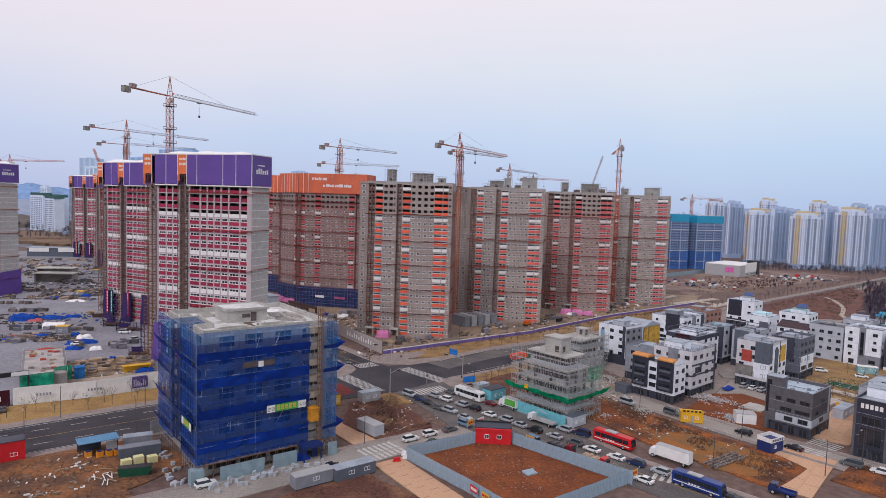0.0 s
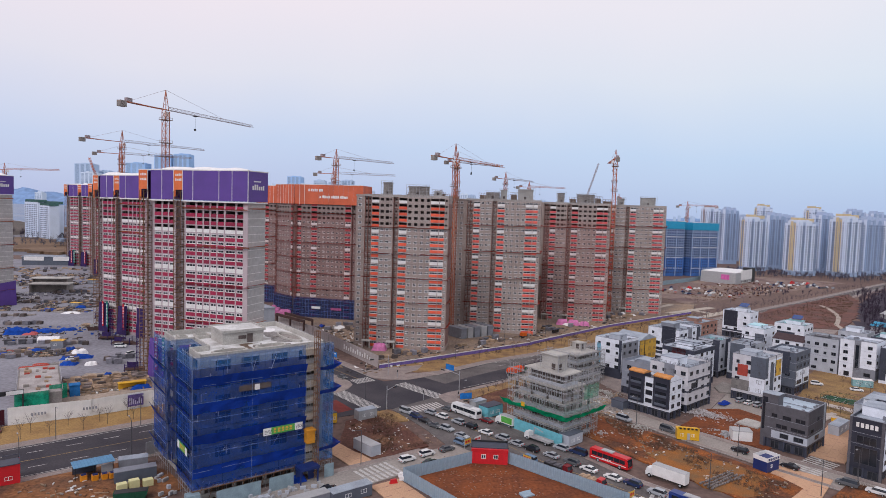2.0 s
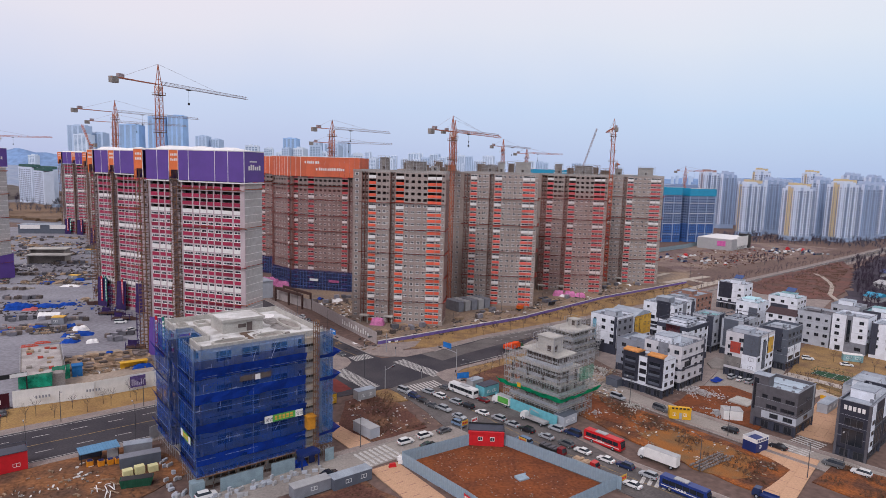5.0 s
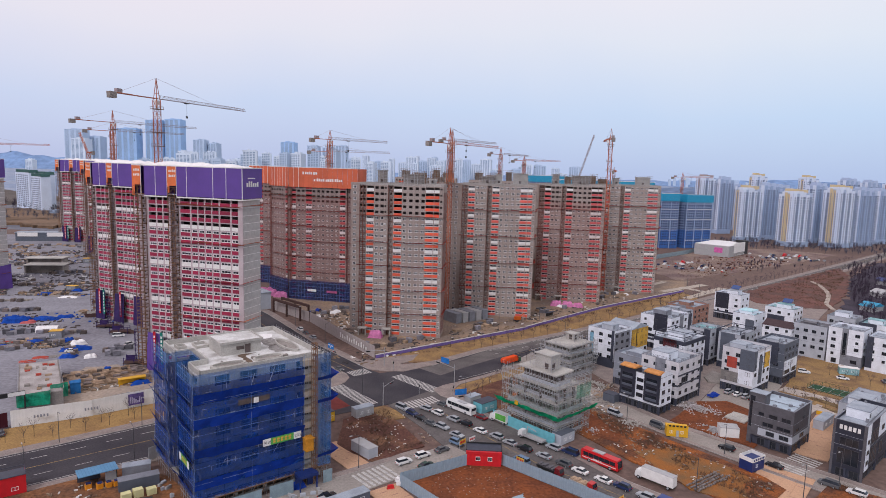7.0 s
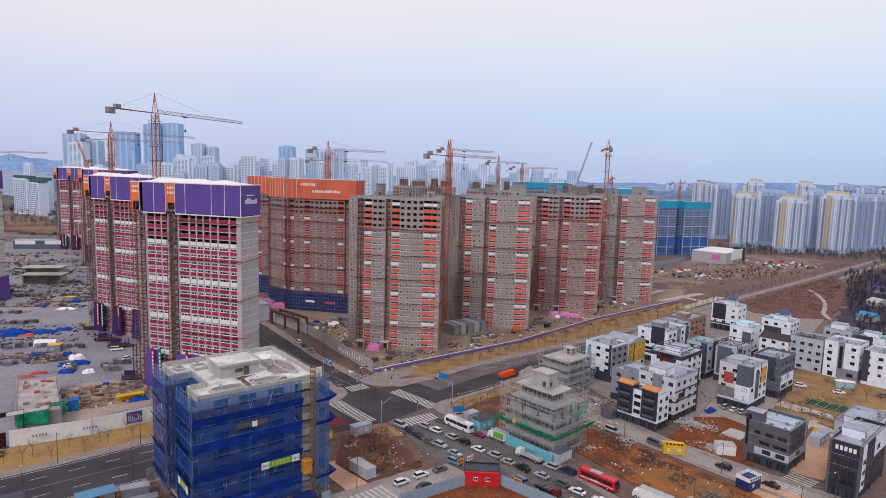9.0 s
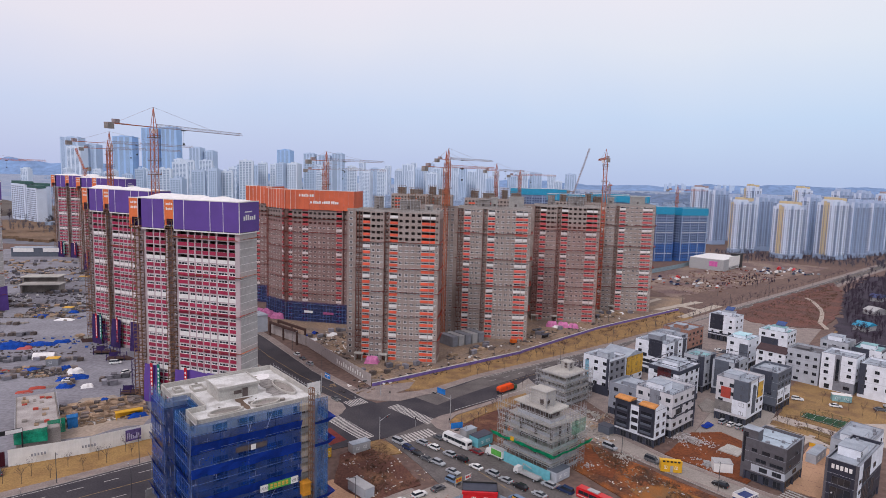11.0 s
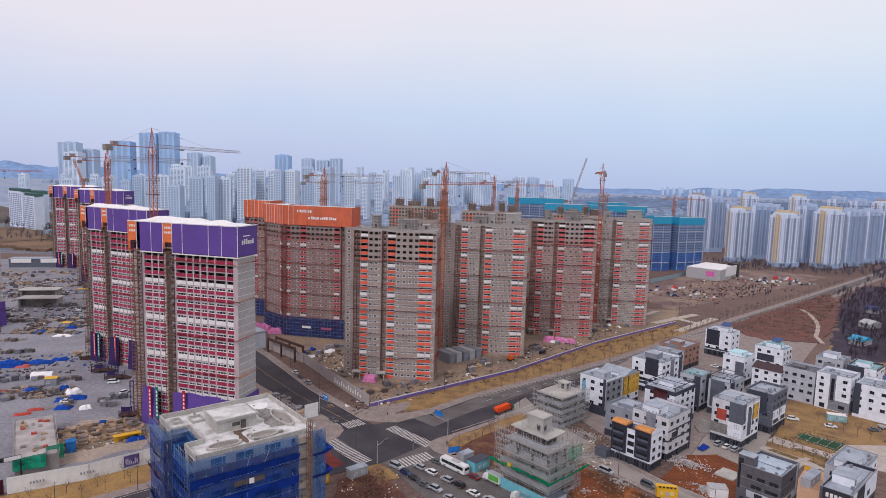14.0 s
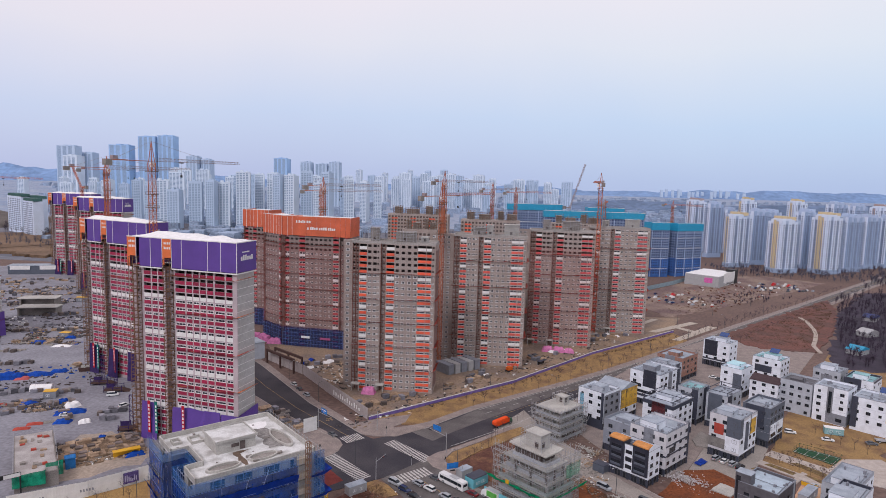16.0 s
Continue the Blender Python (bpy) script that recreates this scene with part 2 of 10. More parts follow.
# twig brown shifted to blue purple, haze included in the colour
M_WOOD = mat("bare_twigs", (0.07, 0.054, 0.078), var=0.3, rand=0.2, bump=0)
M_TRUNK = mat("bare_bark", (0.13, 0.095, 0.075), var=0.3)
M_TYRE = mat("tyre_rubber", (0.015, 0.015, 0.016), var=0.2, bump=0)
M_PINK = mat("pink_sheet", (0.72, 0.16, 0.45), var=0.2)
M_LIGHT = mat("lamp_lens", (0.75, 0.73, 0.68), var=0.05, rough=0.2, bump=0)
M_TAIL = mat("tail_lens", (0.4, 0.01, 0.01), var=0.05, rough=0.2, bump=0)


# ---- building blocks ----
class Shape:
    """Collects boxes, bars and sheets into one mesh."""

    def __init__(self):
        self.v, self.f, self.m = [], [], []

    def add(self, verts, faces, m=0):
        o = len(self.v)
        self.v += [tuple(x) for x in verts]
        self.f += [tuple(i + o for i in f) for f in faces]
        self.m += [m] * len(faces)
        return self

    def box(self, x0, y0, z0, x1, y1, z1, m=0):
        v = [(x, y, z) for z in (z0, z1) for x, y in ((x0, y0), (x1, y0), (x1, y1), (x0, y1))]
        return self.add(v, [(3, 2, 1, 0), (4, 5, 6, 7), (0, 1, 5, 4), (1, 2, 6, 5), (2, 3, 7, 6), (3, 0, 4, 7)], m)

    def prism(self, pts, z0, z1, m=0):
        n = len(pts)
        v = [(x, y, z0) for x, y in pts] + [(x, y, z1) for x, y in pts]
        return self.add(v, [tuple(range(n))[::-1], tuple(range(n, 2 * n))] + [(i, (i + 1) % n, n + (i + 1) % n, n + i) for i in range(n)], m)

    def side(self, prof, y0, y1, m=0, inset=0.0, high=99.0):
        """A profile of (x, z) drawn out from y0 to y1; points above high step in by inset."""
        n = len(prof)
        v = [(x, y0 + (inset if z > high else 0), z) for x, z in prof] + [(x, y1 - (inset if z > high else 0), z) for x, z in prof]
        return self.add(v, [tuple(range(n)), tuple(range(n, 2 * n))[::-1]] + [(i, n + i, n + (i + 1) % n, (i + 1) % n) for i in range(n)], m)

    def bar(self, a, b, w=0.06, m=0, sides=4, w2=None):
        a, b = Vector(a), Vector(b)
        d = (b - a).normalized()
        s = d.cross((0, 0, 1) if abs(d.z) < 0.9 else (1, 0, 0)).normalized()
        t = d.cross(s)
        w2 = w if w2 is None else w2
        ring = [(math.cos(2 * math.pi * (i + 0.5) / sides), math.sin(2 * math.pi * (i + 0.5) / sides)) for i in range(sides)]
        v = [a + (s * c + t * q) * w for c, q in ring] + [b + (s * c + t * q) * w2 for c, q in ring]
        n = sides
        return self.add(v, [tuple(range(n))[::-1], tuple(range(n, 2 * n))] + [(i, (i + 1) % n, n + (i + 1) % n, n + i) for i in range(n)], m)

    def sheet(self, a, b, c, d, nu, nv, wave=0.0, m=0, seed=0.0):
        """A sheet between four corners, waved across its plane."""
        a, b, c, d = (Vector(p) for p in (a, b, c, d))
        n = (b - a).cross(d - a).normalized()
        v = []
        for j in range(nv + 1):
            for i in range(nu + 1):
                u, w = i / nu, j / nv
                p = (a * (1 - u) + b * u) * (1 - w) + (d * (1 - u) + c * u) * w
                v.append(p + n * wave * noise.noise(p * 0.45 + Vector((seed, seed, 0))))
        k = nu + 1
        return self.add(v, [(j * k + i, j * k + i + 1, (j + 1) * k + i + 1, (j + 1) * k + i) for j in range(nv) for i in range(nu)], m)

    def mesh(self, name, mats):
        me = bpy.data.meshes.new(name)
        me.from_pydata(self.v, [], self.f)
        for m in mats if isinstance(mats, (list, tuple)) else [mats]:
            me.materials.append(m)
        me.polygons.foreach_set("material_index", self.m)
        me.update()
        return me


def thing(name, m=None, label="", category="", group="", kind=""):
    ob = new(name)
    ob.empty_display_size = 0.5
    ob.matrix_basis = m or Matrix()
    return tagged(ob, label, category, group, kind)


def part(name, shape, mats, parent, label="", kind="", at=None):
    me = shape if isinstance(shape, bpy.types.Mesh) else shape.mesh(name, mats)
    ob = new(name, me)
    ob.parent = parent
    if at is not None:
        ob.matrix_basis = at if isinstance(at, Matrix) else Matrix.Translation(at)
    return tagged(ob, label, "", "", kind)


def solo(name, shape, mats, label, category, group="", kind="", at=None):
    ob = new(name, shape.mesh(name, mats))
    if at is not None:
        ob.matrix_basis = at
    return tagged(ob, label, category, group, kind)


def spot(x, y, turn=0.0, z=0.0):
    return pose(x, y, z, 0, 0, turn)


def jitter(pts, step=6.0, amount=0.6, seed=1):
    """An outline with more points, moved a little off its straight edges."""
    rnd, out = random.Random(seed), []
    for (ax, ay), (bx, by) in zip(pts, pts[1:] + pts[:1]):
        n = max(1, int(math.hypot(bx - ax, by - ay) / step))
        for i in range(n):
            q = amount if i else 0
            out.append((ax + (bx - ax) * i / n + rnd.uniform(-q, q), ay + (by - ay) * i / n + rnd.uniform(-q, q)))
    return out


def ground_patch(name, pts, z, m, label, category="ground", rough_edge=0.0, seed=1, low=-0.3):
    pts = jitter(pts, 5.0, rough_edge, seed) if rough_edge else pts
    return solo(name, Shape().prism(pts, low, z), m, label, category, kind="structure")


def line_shift(line, d):
    """A line moved sideways to its left by d metres."""
    out = []
    for i, (x, y) in enumerate(line):
        (ax, ay), (bx, by) = line[max(i - 1, 0)], line[min(i + 1, len(line) - 1)]
        s = math.hypot(bx - ax, by - ay)
        out.append((x - (by - ay) / s * d, y + (bx - ax) / s * d))
    return out


def strip(shape, left, right, z0, z1, m=0):
    for i in range(len(left) - 1):
        shape.prism([right[i], right[i + 1], left[i + 1], left[i]], z0, z1, m)
    return shape


def points_along(line, gap, start=0.0):
    """Points and headings every so many metres of a line."""
    out, left = [], start
    for (ax, ay), (bx, by) in zip(line, line[1:]):
        s = math.hypot(bx - ax, by - ay)
        while left < s:
            out.append((ax + (bx - ax) * left / s, ay + (by - ay) * left / s, math.degrees(math.atan2(by - ay, bx - ax))))
            left += gap
        left -= s
    return out


# ---- ground, roads, pavements ----
def build_ground():
    s = Shape()
    # one sheet from behind the camera to the horizon, finer and slightly uneven near the camera
    xs = [-4200, -2500, -1500, -900] + [-600 + 40 * i for i in range(31)] + [900, 1500, 2500, 4200]
    ys = [-900, -400, -100] + [40 + 40 * i for i in range(22)] + [1100, 1600, 2400, 3400, 4600]
    v = [(x, y, -0.12) for y in ys for x in xs]
    k = len(xs)
    s.add(v, [(j * k + i, j * k + i + 1, (j + 1) * k + i + 1, (j + 1) * k + i) for j in range(len(ys) - 1) for i in range(k - 1)])
    solo("ground", s, M_LAND, "brown bare winter earth of a new town", "ground", kind="structure")


M_LAND = mat("winter_land", (0.168, 0.112, 0.095), var=0.3, scale=0.02, fine=0.5, bump=0.5, other=(0.135, 0.09, 0.078))
build_ground()
# far side and near side of the main road, from the south-west to the north-east
ROAD_FAR = [(-260, 48), (-180, 108), (-112, 161), (-84, 184), (-52, 212), (-22, 238), (-13, 238), (0, 248), (12, 259), (23, 272), (37, 283), (52, 293), (68, 306), (85.5, 319), (129.6, 358), (170.7, 397), (216.8, 440), (298.7, 513), (479, 677), (720, 890), (1200, 1310)]
ROAD_NEAR = [(-245, 28), (-166, 90), (-99, 144), (-75, 161), (-40, 189), (-9, 208), (6, 227), (13, 234), (23, 242), (37, 253), (76, 293), (108, 322), (150, 358), (200, 403), (286, 482), (446, 634), (700, 852), (1215, 1270)]


def resample(line, n):
    d = [0.0]
    for (ax, ay), (bx, by) in zip(line, line[1:]):
        d.append(d[-1] + math.hypot(bx - ax, by - ay))
    q = np.linspace(0, d[-1], n)
    return list(zip(np.interp(q, d, [p[0] for p in line]).tolist(), np.interp(q, d, [p[1] for p in line]).tolist()))


RF, RN = resample(ROAD_FAR, 60), resample(ROAD_NEAR, 60)
main_road = solo("road_main", strip(Shape(), RF, RN, -0.3, 0.02), M_ASPHALT, "dark worn asphalt main road with faded lane lines", "road", kind="structure")
# the cross street: towards the towers, and the jammed street the other way
ST_R = [(-22, 236), (-27, 240), (-54, 273), (-72, 300), (-90, 327), (-125, 372), (-150, 404)]
ST_L = [(-32, 226), (-34.5, 233.5), (-62, 260), (-83, 284), (-103, 312), (-138, 357), (-163, 389)]
JAM_L = [(-16, 203), (-14.5, 201), (-13, 199), (-11, 196), (-9, 193), (-4, 185), (2, 173.5), (9, 168), (20, 161), (43, 139), (62, 119), (100, 80)]
JAM_R = [(-1, 219), (1.5, 213), (5, 210), (8, 207.6), (11.8, 203.8), (20, 194), (36, 176), (50, 155), (60, 145), (78, 127), (96, 108), (132, 72)]
LANE_F = [(4, 174), (-4, 168), (-16, 159), (-28, 150), (-52, 131), (-72, 115), (-120, 77)]
LANE_N = [(11, 167), (2, 162), (-9, 153), (-20, 144), (-44, 125), (-64, 109), (-112, 70)]
MID_L = [(26, 247), (37, 230), (46, 215), (59, 200), (72, 183), (86, 166), (101, 149), (130, 116)]
MID_R = [(42, 270), (48, 246), (60, 222), (68, 208), (76, 195), (95, 174), (109, 160), (140, 126)]
solo("road_site_street", strip(Shape(), ST_R, ST_L, -0.3, 0.024), M_ASPHALT, "dark asphalt side street towards the tower site", "road", kind="structure")
solo("road_jammed_street", strip(Shape(), JAM_R, JAM_L, -0.3, 0.028), M_JAM, "grey asphalt street full of queueing traffic", "road", kind="structure")
solo("road_lane", strip(Shape(), LANE_N, LANE_F, -0.3, 0.032), M_LANE, "pale grey asphalt lane beside the netted building", "road", kind="structure")
solo("road_house_street", strip(Shape(), MID_R, MID_L, -0.3, 0.026), M_LANE, "pale grey asphalt street past the new houses", "road", kind="structure")
YARD = [(86, 204), (96, 194), (124, 222), (140, 244), (150, 258), (140, 268), (112, 240)]
solo("road_back_lane", Shape().prism(YARD, -0.3, 0.03), M_LANE, "pale grey back lane with parking", "road", kind="structure")

# kerbed pavements along the roads
def pavement(name, line, width, label, m=M_PAVE):
    s = strip(Shape(), line_shift(line, width), line_shift(line, 0.25), -0.3, 0.13)
    strip(s, line_shift(line, 0.25), line, -0.3, 0.15, 1)
    return solo(name, s, [m, M_KERB], label, "pavement", kind="structure")


far_r = [p for p in RF if p[0] > -12]
far_l = [p for p in RF if p[0] < -60]
pavement("pavement_far_east", far_r, 4.2, "grey brown pavement with a stone kerb")
pavement("pavement_far_west", far_l, 4.0, "grey brown pavement with a stone kerb")
near_w = [p for p in RN if p[0] < -40][::-1]
near_e = [p for p in RN if p[0] > 52][::-1]
pavement("pavement_near_west", near_w, 2.5, "grey brown pavement with a stone kerb")
pavement("pavement_near_east", near_e, 4.0, "grey brown pavement with a stone kerb")
pavement("pavement_street_east", ST_R[1:][::-1], 4.0, "grey brown pavement beside the hoarding")
pavement("pavement_street_west", ST_L[1:], 4.5, "grey brown pavement below the towers")
pavement("pavement_jam_east", JAM_R[::-1][:-4], 2.2, "grey pavement beside the queue of cars")
pavement("pavement_lane_far", LANE_F[1:][::-1], 2.6, "grey pavement before the netted building")
pavement("pavement_mid_east", MID_R[2:][::-1], 2.2, "grey pavement before the houses")
pavement("pavement_mid_west", MID_L[1:], 1.8, "grey pavement beside the vacant plots")
# corners of the junction
ground_patch("pavement_corner_north", [(-10, 253), (-20, 242), (-27, 240), (-34, 249), (-26, 254), (-8, 262)], 0.12, M_PAVE, "grey brown pavement corner at the junction", "pavement")
ground_patch("pavement_corner_west", [(-46.5, 247.5), (-39.5, 240.3), (-34.5, 234), (-32.8, 229.8), (-33.6, 224.1), (-36.1, 220), (-40, 217.5), (-62, 204), (-70, 222), (-64, 258)], 0.11, M_PAVE, "grey brown pavement corner at the junction", "pavement")
ground_patch("pavement_corner_east", [(-0.7, 218), (1.5, 213), (5, 210), (8, 207.6), (11.8, 203.8), (14, 206), (9, 212.5), (5.6, 218.4), (8.8, 225.5), (19.6, 234.7), (27, 241.8), (36, 250), (34, 251.5), (22, 240.2), (15, 234), (8.4, 228.2), (3, 224.4), (-0.7, 220)], 0.12, M_PAVE, "grey brown pavement corner at the junction", "pavement")


ground_patch("pavement_corner_far", [(-27, 240), (-22, 238.3), (-13, 238.3), (-3, 246), (4, 252), (2, 255.5), (-6, 250.5), (-14, 247), (-24, 254.3)], 0.155, M_PAVE, "grey brown pavement corner at the junction", "pavement")
far_half = Shape().prism([(-7, 243), (0, 248), (12, 259), (23, 272), (37, 283), (52, 293), (68, 306), (85.5, 319), (96, 321), (75, 302), (56, 287), (36, 269), (21, 255.4), (8.8, 243.1), (1.5, 235)], -0.3, 0.023)
solo("road_worn_far_side", far_half, M_JAM, "paler worn asphalt on the far side of the main road", "road", kind="structure")
worn = [(a, b) for a, b in zip(RF, RN) if a[0] > 60]
solo("road_worn_surface", strip(Shape(), [a for a, b in worn], [b for a, b in worn], -0.3, 0.026), M_JAM, "paler worn asphalt of the main road beyond the junction", "road", kind="structure")


# road paint: crossings and lane lines, each stripe a piece of its own
def crossing(name, a, b, width, n, label):
    root = thing(name, label=label, category="crossing", kind="structure")
    (ax, ay), (bx, by) = a, b
    h = math.degrees(math.atan2(by - ay, bx - ax))
    gap = math.hypot(bx - ax, by - ay) / n
    me = Shape().box(-gap * 0.27, -width / 2, 0, gap * 0.27, width / 2, 0.012).mesh("stripe", M_PAINT)
    for i in range(n):
        u = (i + 0.5) / n
        part("stripe", me, None, root, at=spot(ax + (bx - ax) * u, ay + (by - ay) * u, h, 0.03))


crossing("crossing_north", (-15.5, 233.5), (0.2, 217.8), 5.2, 22, "white zebra stripes across the main road")
crossing("crossing_west", (-37.0, 221.0), (-21.5, 203.0), 5.6, 22, "white zebra stripes across the main road")
crossing("crossing_street", (-33.2, 233.5), (-26.8, 238.6), 6.0, 9, "white zebra stripes across the side street")
crossing("crossing_jam", (-11.6, 201.6), (0.4, 210.0), 6.0, 11, "worn white zebra stripes across the jammed street")
crossing("crossing_lane", (-19, 150.5), (-11, 157.5), 8.0, 7, "worn white zebra stripes across the lane")
ground_patch("road_red_lane", [(-42, 205), (-35.5, 211), (-28.5, 201.5), (-34.5, 196.0)], 0.026, mat("red_road_coat", (0.20, 0.045, 0.04), var=0.3, scale=0.3), "dull red coated stretch of the main road", "road")
crossing("crossing_mid", (96, 163), (107, 171), 7.5, 9, "white zebra stripes between the paved walks")
crossing("crossing_low", (50, 146), (62, 139), 6.0, 8, "worn white zebra stripes on the street")


def lane_lines(name, line, gap, length, width, z, m, label):
    s = Shape()
    for x, y, h in points_along(line, gap):
        c, q = math.cos(radians(h)), math.sin(radians(h))
        w = width / 2
        s.prism([(x + q * w, y - c * w), (x + c * length + q * w, y + q * length - c * w), (x + c * length - q * w, y + q * length + c * w), (x - q * w, y + c * w)], z, z + 0.01)
    return solo(name, s, m, label, "road marking", kind="structure")


def between(u):
    return [(a[0] * u + b[0] * (1 - u), a[1] * u + b[1] * (1 - u)) for a, b in zip(RF, RN)]


for u, gap, ln, m in ((0.5, 20, 20, M_YELLOWPAINT), (0.27, 9, 4, M_PAINT), (0.75, 9, 4, M_PAINT), (0.04, 20, 20, M_PAINT), (0.96, 20, 20, M_PAINT)):
    a = between(u)
    lane_lines("lane_line", [p for p in a if p[0] < -52], gap, ln, 0.22, 0.022, m, "thin painted lane line on the asphalt")
    lane_lines("lane_line", [p for p in a if 8 < p[0] < 700], gap, ln, 0.22, 0.03, m, "thin painted lane line on the asphalt")
mid_street = [((a[0] + b[0]) / 2, (a[1] + b[1]) / 2) for a, b in zip(ST_L, ST_R)]
lane_lines("lane_line", mid_street[1:], 7, 7, 0.25, 0.027, M_YELLOWPAINT, "thin yellow centre line on the street")
mid_jam = [((a[0] + b[0]) / 2, (a[1] + b[1]) / 2) for a, b in zip(JAM_L, JAM_R)]
lane_lines("lane_line", mid_jam[2:], 6, 6, 0.2, 0.031, M_YELLOWPAINT, "thin yellow centre line between the queues")

# plots of earth, grass and paving
verge_n = [p for p in RF if -12 < p[0] < 190]
ground_patch("ground_verge_east", line_shift(verge_n, 4.2) + [(166, 424), (96, 363), (41, 306), (-25, 254)], 0.09, M_OCHRE, "yellow dry grass verge", "verge")
ground_patch("ground_verge_west", line_shift(far_l, 4.0) + [(-62, 224), (-91, 200), (-107, 187), (-123, 178), (-200, 116)], 0.10, mat("mustard_grass", (0.345, 0.215, 0.085), var=0.25, scale=0.12, fine=2.0, bump=0.5, other=(0.22, 0.125, 0.06), mix=0.58), "yellow dry grass verge below the hoarding", "verge")
ground_patch("ground_site_west", [(-150, 165), (-123, 180), (-91, 202), (-64, 226), (-70, 262), (-92, 300), (-140, 360), (-170, 420), (-250, 560), (-330, 640), (-470, 640), (-420, 420), (-260, 240)], 0.05, M_SITE, "grey dusty concrete ground of the building site", "ground", 1.5)
ground_patch("ground_site_east", [(-24, 257), (41, 308), (96, 365), (165, 424), (190, 470), (60, 470), (-120, 440), (-88, 340), (-64, 314)], 0.04, mat("site_sand", (0.30, 0.215, 0.15), var=0.35, scale=0.06, fine=0.9, bump=0.5, other=(0.20, 0.155, 0.13)), "sandy brown ground of the tower site", "ground", 1.0)
ground_patch("ground_timber_yard", [(-134, 214), (-122, 196), (-100, 210), (-98, 220), (-108, 228), (-124, 238), (-134, 234)], 0.055, mat("sandy_site", (0.40, 0.325, 0.26), var=0.25, scale=0.1, fine=0.9, bump=0.4, other=(0.33, 0.28, 0.24)), "sandy ground of the timber yard", "ground", 1.6)
ground_patch("ground_pen", [(-8.4, 149.6), (8, 160.9), (18, 162), (42, 140), (26, 127), (9, 129)], 0.06, M_REDSOIL, "bare red earth inside the hoarding", "ground")
ground_patch("ground_corner_plot", [(-29, 190), (-28, 172), (-17, 162), (-3, 172), (-8, 182), (-18, 200)], 0.18, M_DARKSOIL, "dark brown weedy earth of a vacant plot", "ground", 0.5)
ground_patch("ground_front_plot", [(-140, 105), (-101, 139), (-76, 158), (-58, 143), (-66, 128), (-58, 118), (-74, 100), (-100, 80)], 0.10, M_SOIL, "bare brown earth of a vacant plot", "ground", 0.8)
ground_patch("ground_near_plot", [(-30, 131), (-17, 141), (-4, 129), (10, 112), (-10, 95), (-50, 108)], 0.12, M_DARKSOIL, "rough dark brown earth", "ground", 0.6)
ground_patch("ground_long_plot", [(24, 214), (40, 190), (52, 170), (66, 152), (76, 140), (90, 152), (84, 164), (70, 181), (57, 198), (44, 213), (36, 226)], 0.16, M_WEEDS, "rough weedy earth with bare patches", "ground", 0.8)
ground_patch("ground_red_bank", [(42, 204), (44, 188), (54, 178), (58, 186), (50, 202)], 0.24, M_REDSOIL, "bare red earth", "ground", 0.9)
ground_patch("ground_ochre_bank", [(57, 172), (60, 160), (65, 151), (73, 146), (84, 157), (80, 165), (70, 176)], 0.2, mat("ochre_soil", (0.31, 0.12, 0.032), var=0.3, scale=0.2, bump=0.7, other=(0.2, 0.11, 0.05)), "bare orange ochre earth", "ground", 2.4)
ground_patch("ground_rubble_plot", [(80, 200), (76, 196), (94, 177), (104, 186), (108, 200), (107, 208), (103, 215), (92, 214)], 0.16, M_REDSOIL, "red earth plot strewn with rubble", "ground", 0.6)
ground_patch("ground_junction_verge", [(5.9, 218.4), (8, 214.5), (12.3, 218.5), (20, 227.5), (34, 240), (41, 246), (38, 250.5), (27, 241.4), (19.8, 234.2), (9.2, 225.2)], 0.17, M_OCHRE, "yellow dry grass verge at the junction", "verge", 0.6)
ground_patch("ground_stop_weeds", [(9.2, 213), (14, 206.4), (20, 203), (32, 218), (36, 232), (33, 238), (20, 227), (12.5, 218)], 0.14, M_DARKSOIL, "dark brown weedy earth behind the bus", "ground", 0.4)
ground_patch("ground_corner_grass", [(-21, 199.5), (-17.4, 202.2), (-13.2, 198.5), (-9.5, 192.5), (-14, 190.5), (-19, 194)], 0.22, M_OCHRE, "yellow dry grass at the junction corner", "verge", 0.7)
ground_patch("ground_corner_weeds", [(92, 146), (105, 157), (122, 140), (112, 122)], 0.16, M_WEEDS, "brown weedy earth", "ground", 0.5)
ground_patch("ground_scaffold_plot", [(12, 217), (22, 202), (38, 180), (50, 192), (46, 212), (32, 234)], 0.10, M_SOIL, "brown earth round the scaffold building", "ground", 0.5)
ground_patch("ground_house_block", [(56, 262), (64, 236), (74, 212), (90, 210), (112, 240), (140, 268), (176, 300), (240, 380), (206, 425), (128, 358), (80, 300)], 0.06, M_PAVE, "grey brown paved yards between the houses", "ground")
ground_patch("ground_back_block", [(150, 258), (134, 232), (150, 215), (190, 240), (260, 300), (330, 380), (280, 420), (210, 330)], 0.05, M_OCHRE, "yellow brown ground behind the houses", "ground")
ground_patch("ground_brown_slope", [(194, 414), (208, 384), (240, 378), (290, 440), (330, 500), (360, 560), (316, 522)], 0.35, mat("brown_slope", (0.165, 0.074, 0.06), var=0.4, scale=0.06, fine=0.9, bump=0.9, other=(0.12, 0.065, 0.055)), "red brown scrubby slope", "ground", 2.0)
# the litter colour holds some blue purple haze
ground_patch("ground_wood_floor", [(228, 345), (300, 330), (520, 480), (560, 640), (420, 600), (330, 500), (290, 440), (250, 385)], 0.1, mat("wood_floor", (0.062, 0.05, 0.072), var=0.35, scale=0.08), "dark leaf litter below the bare wood", "ground", 3.0)
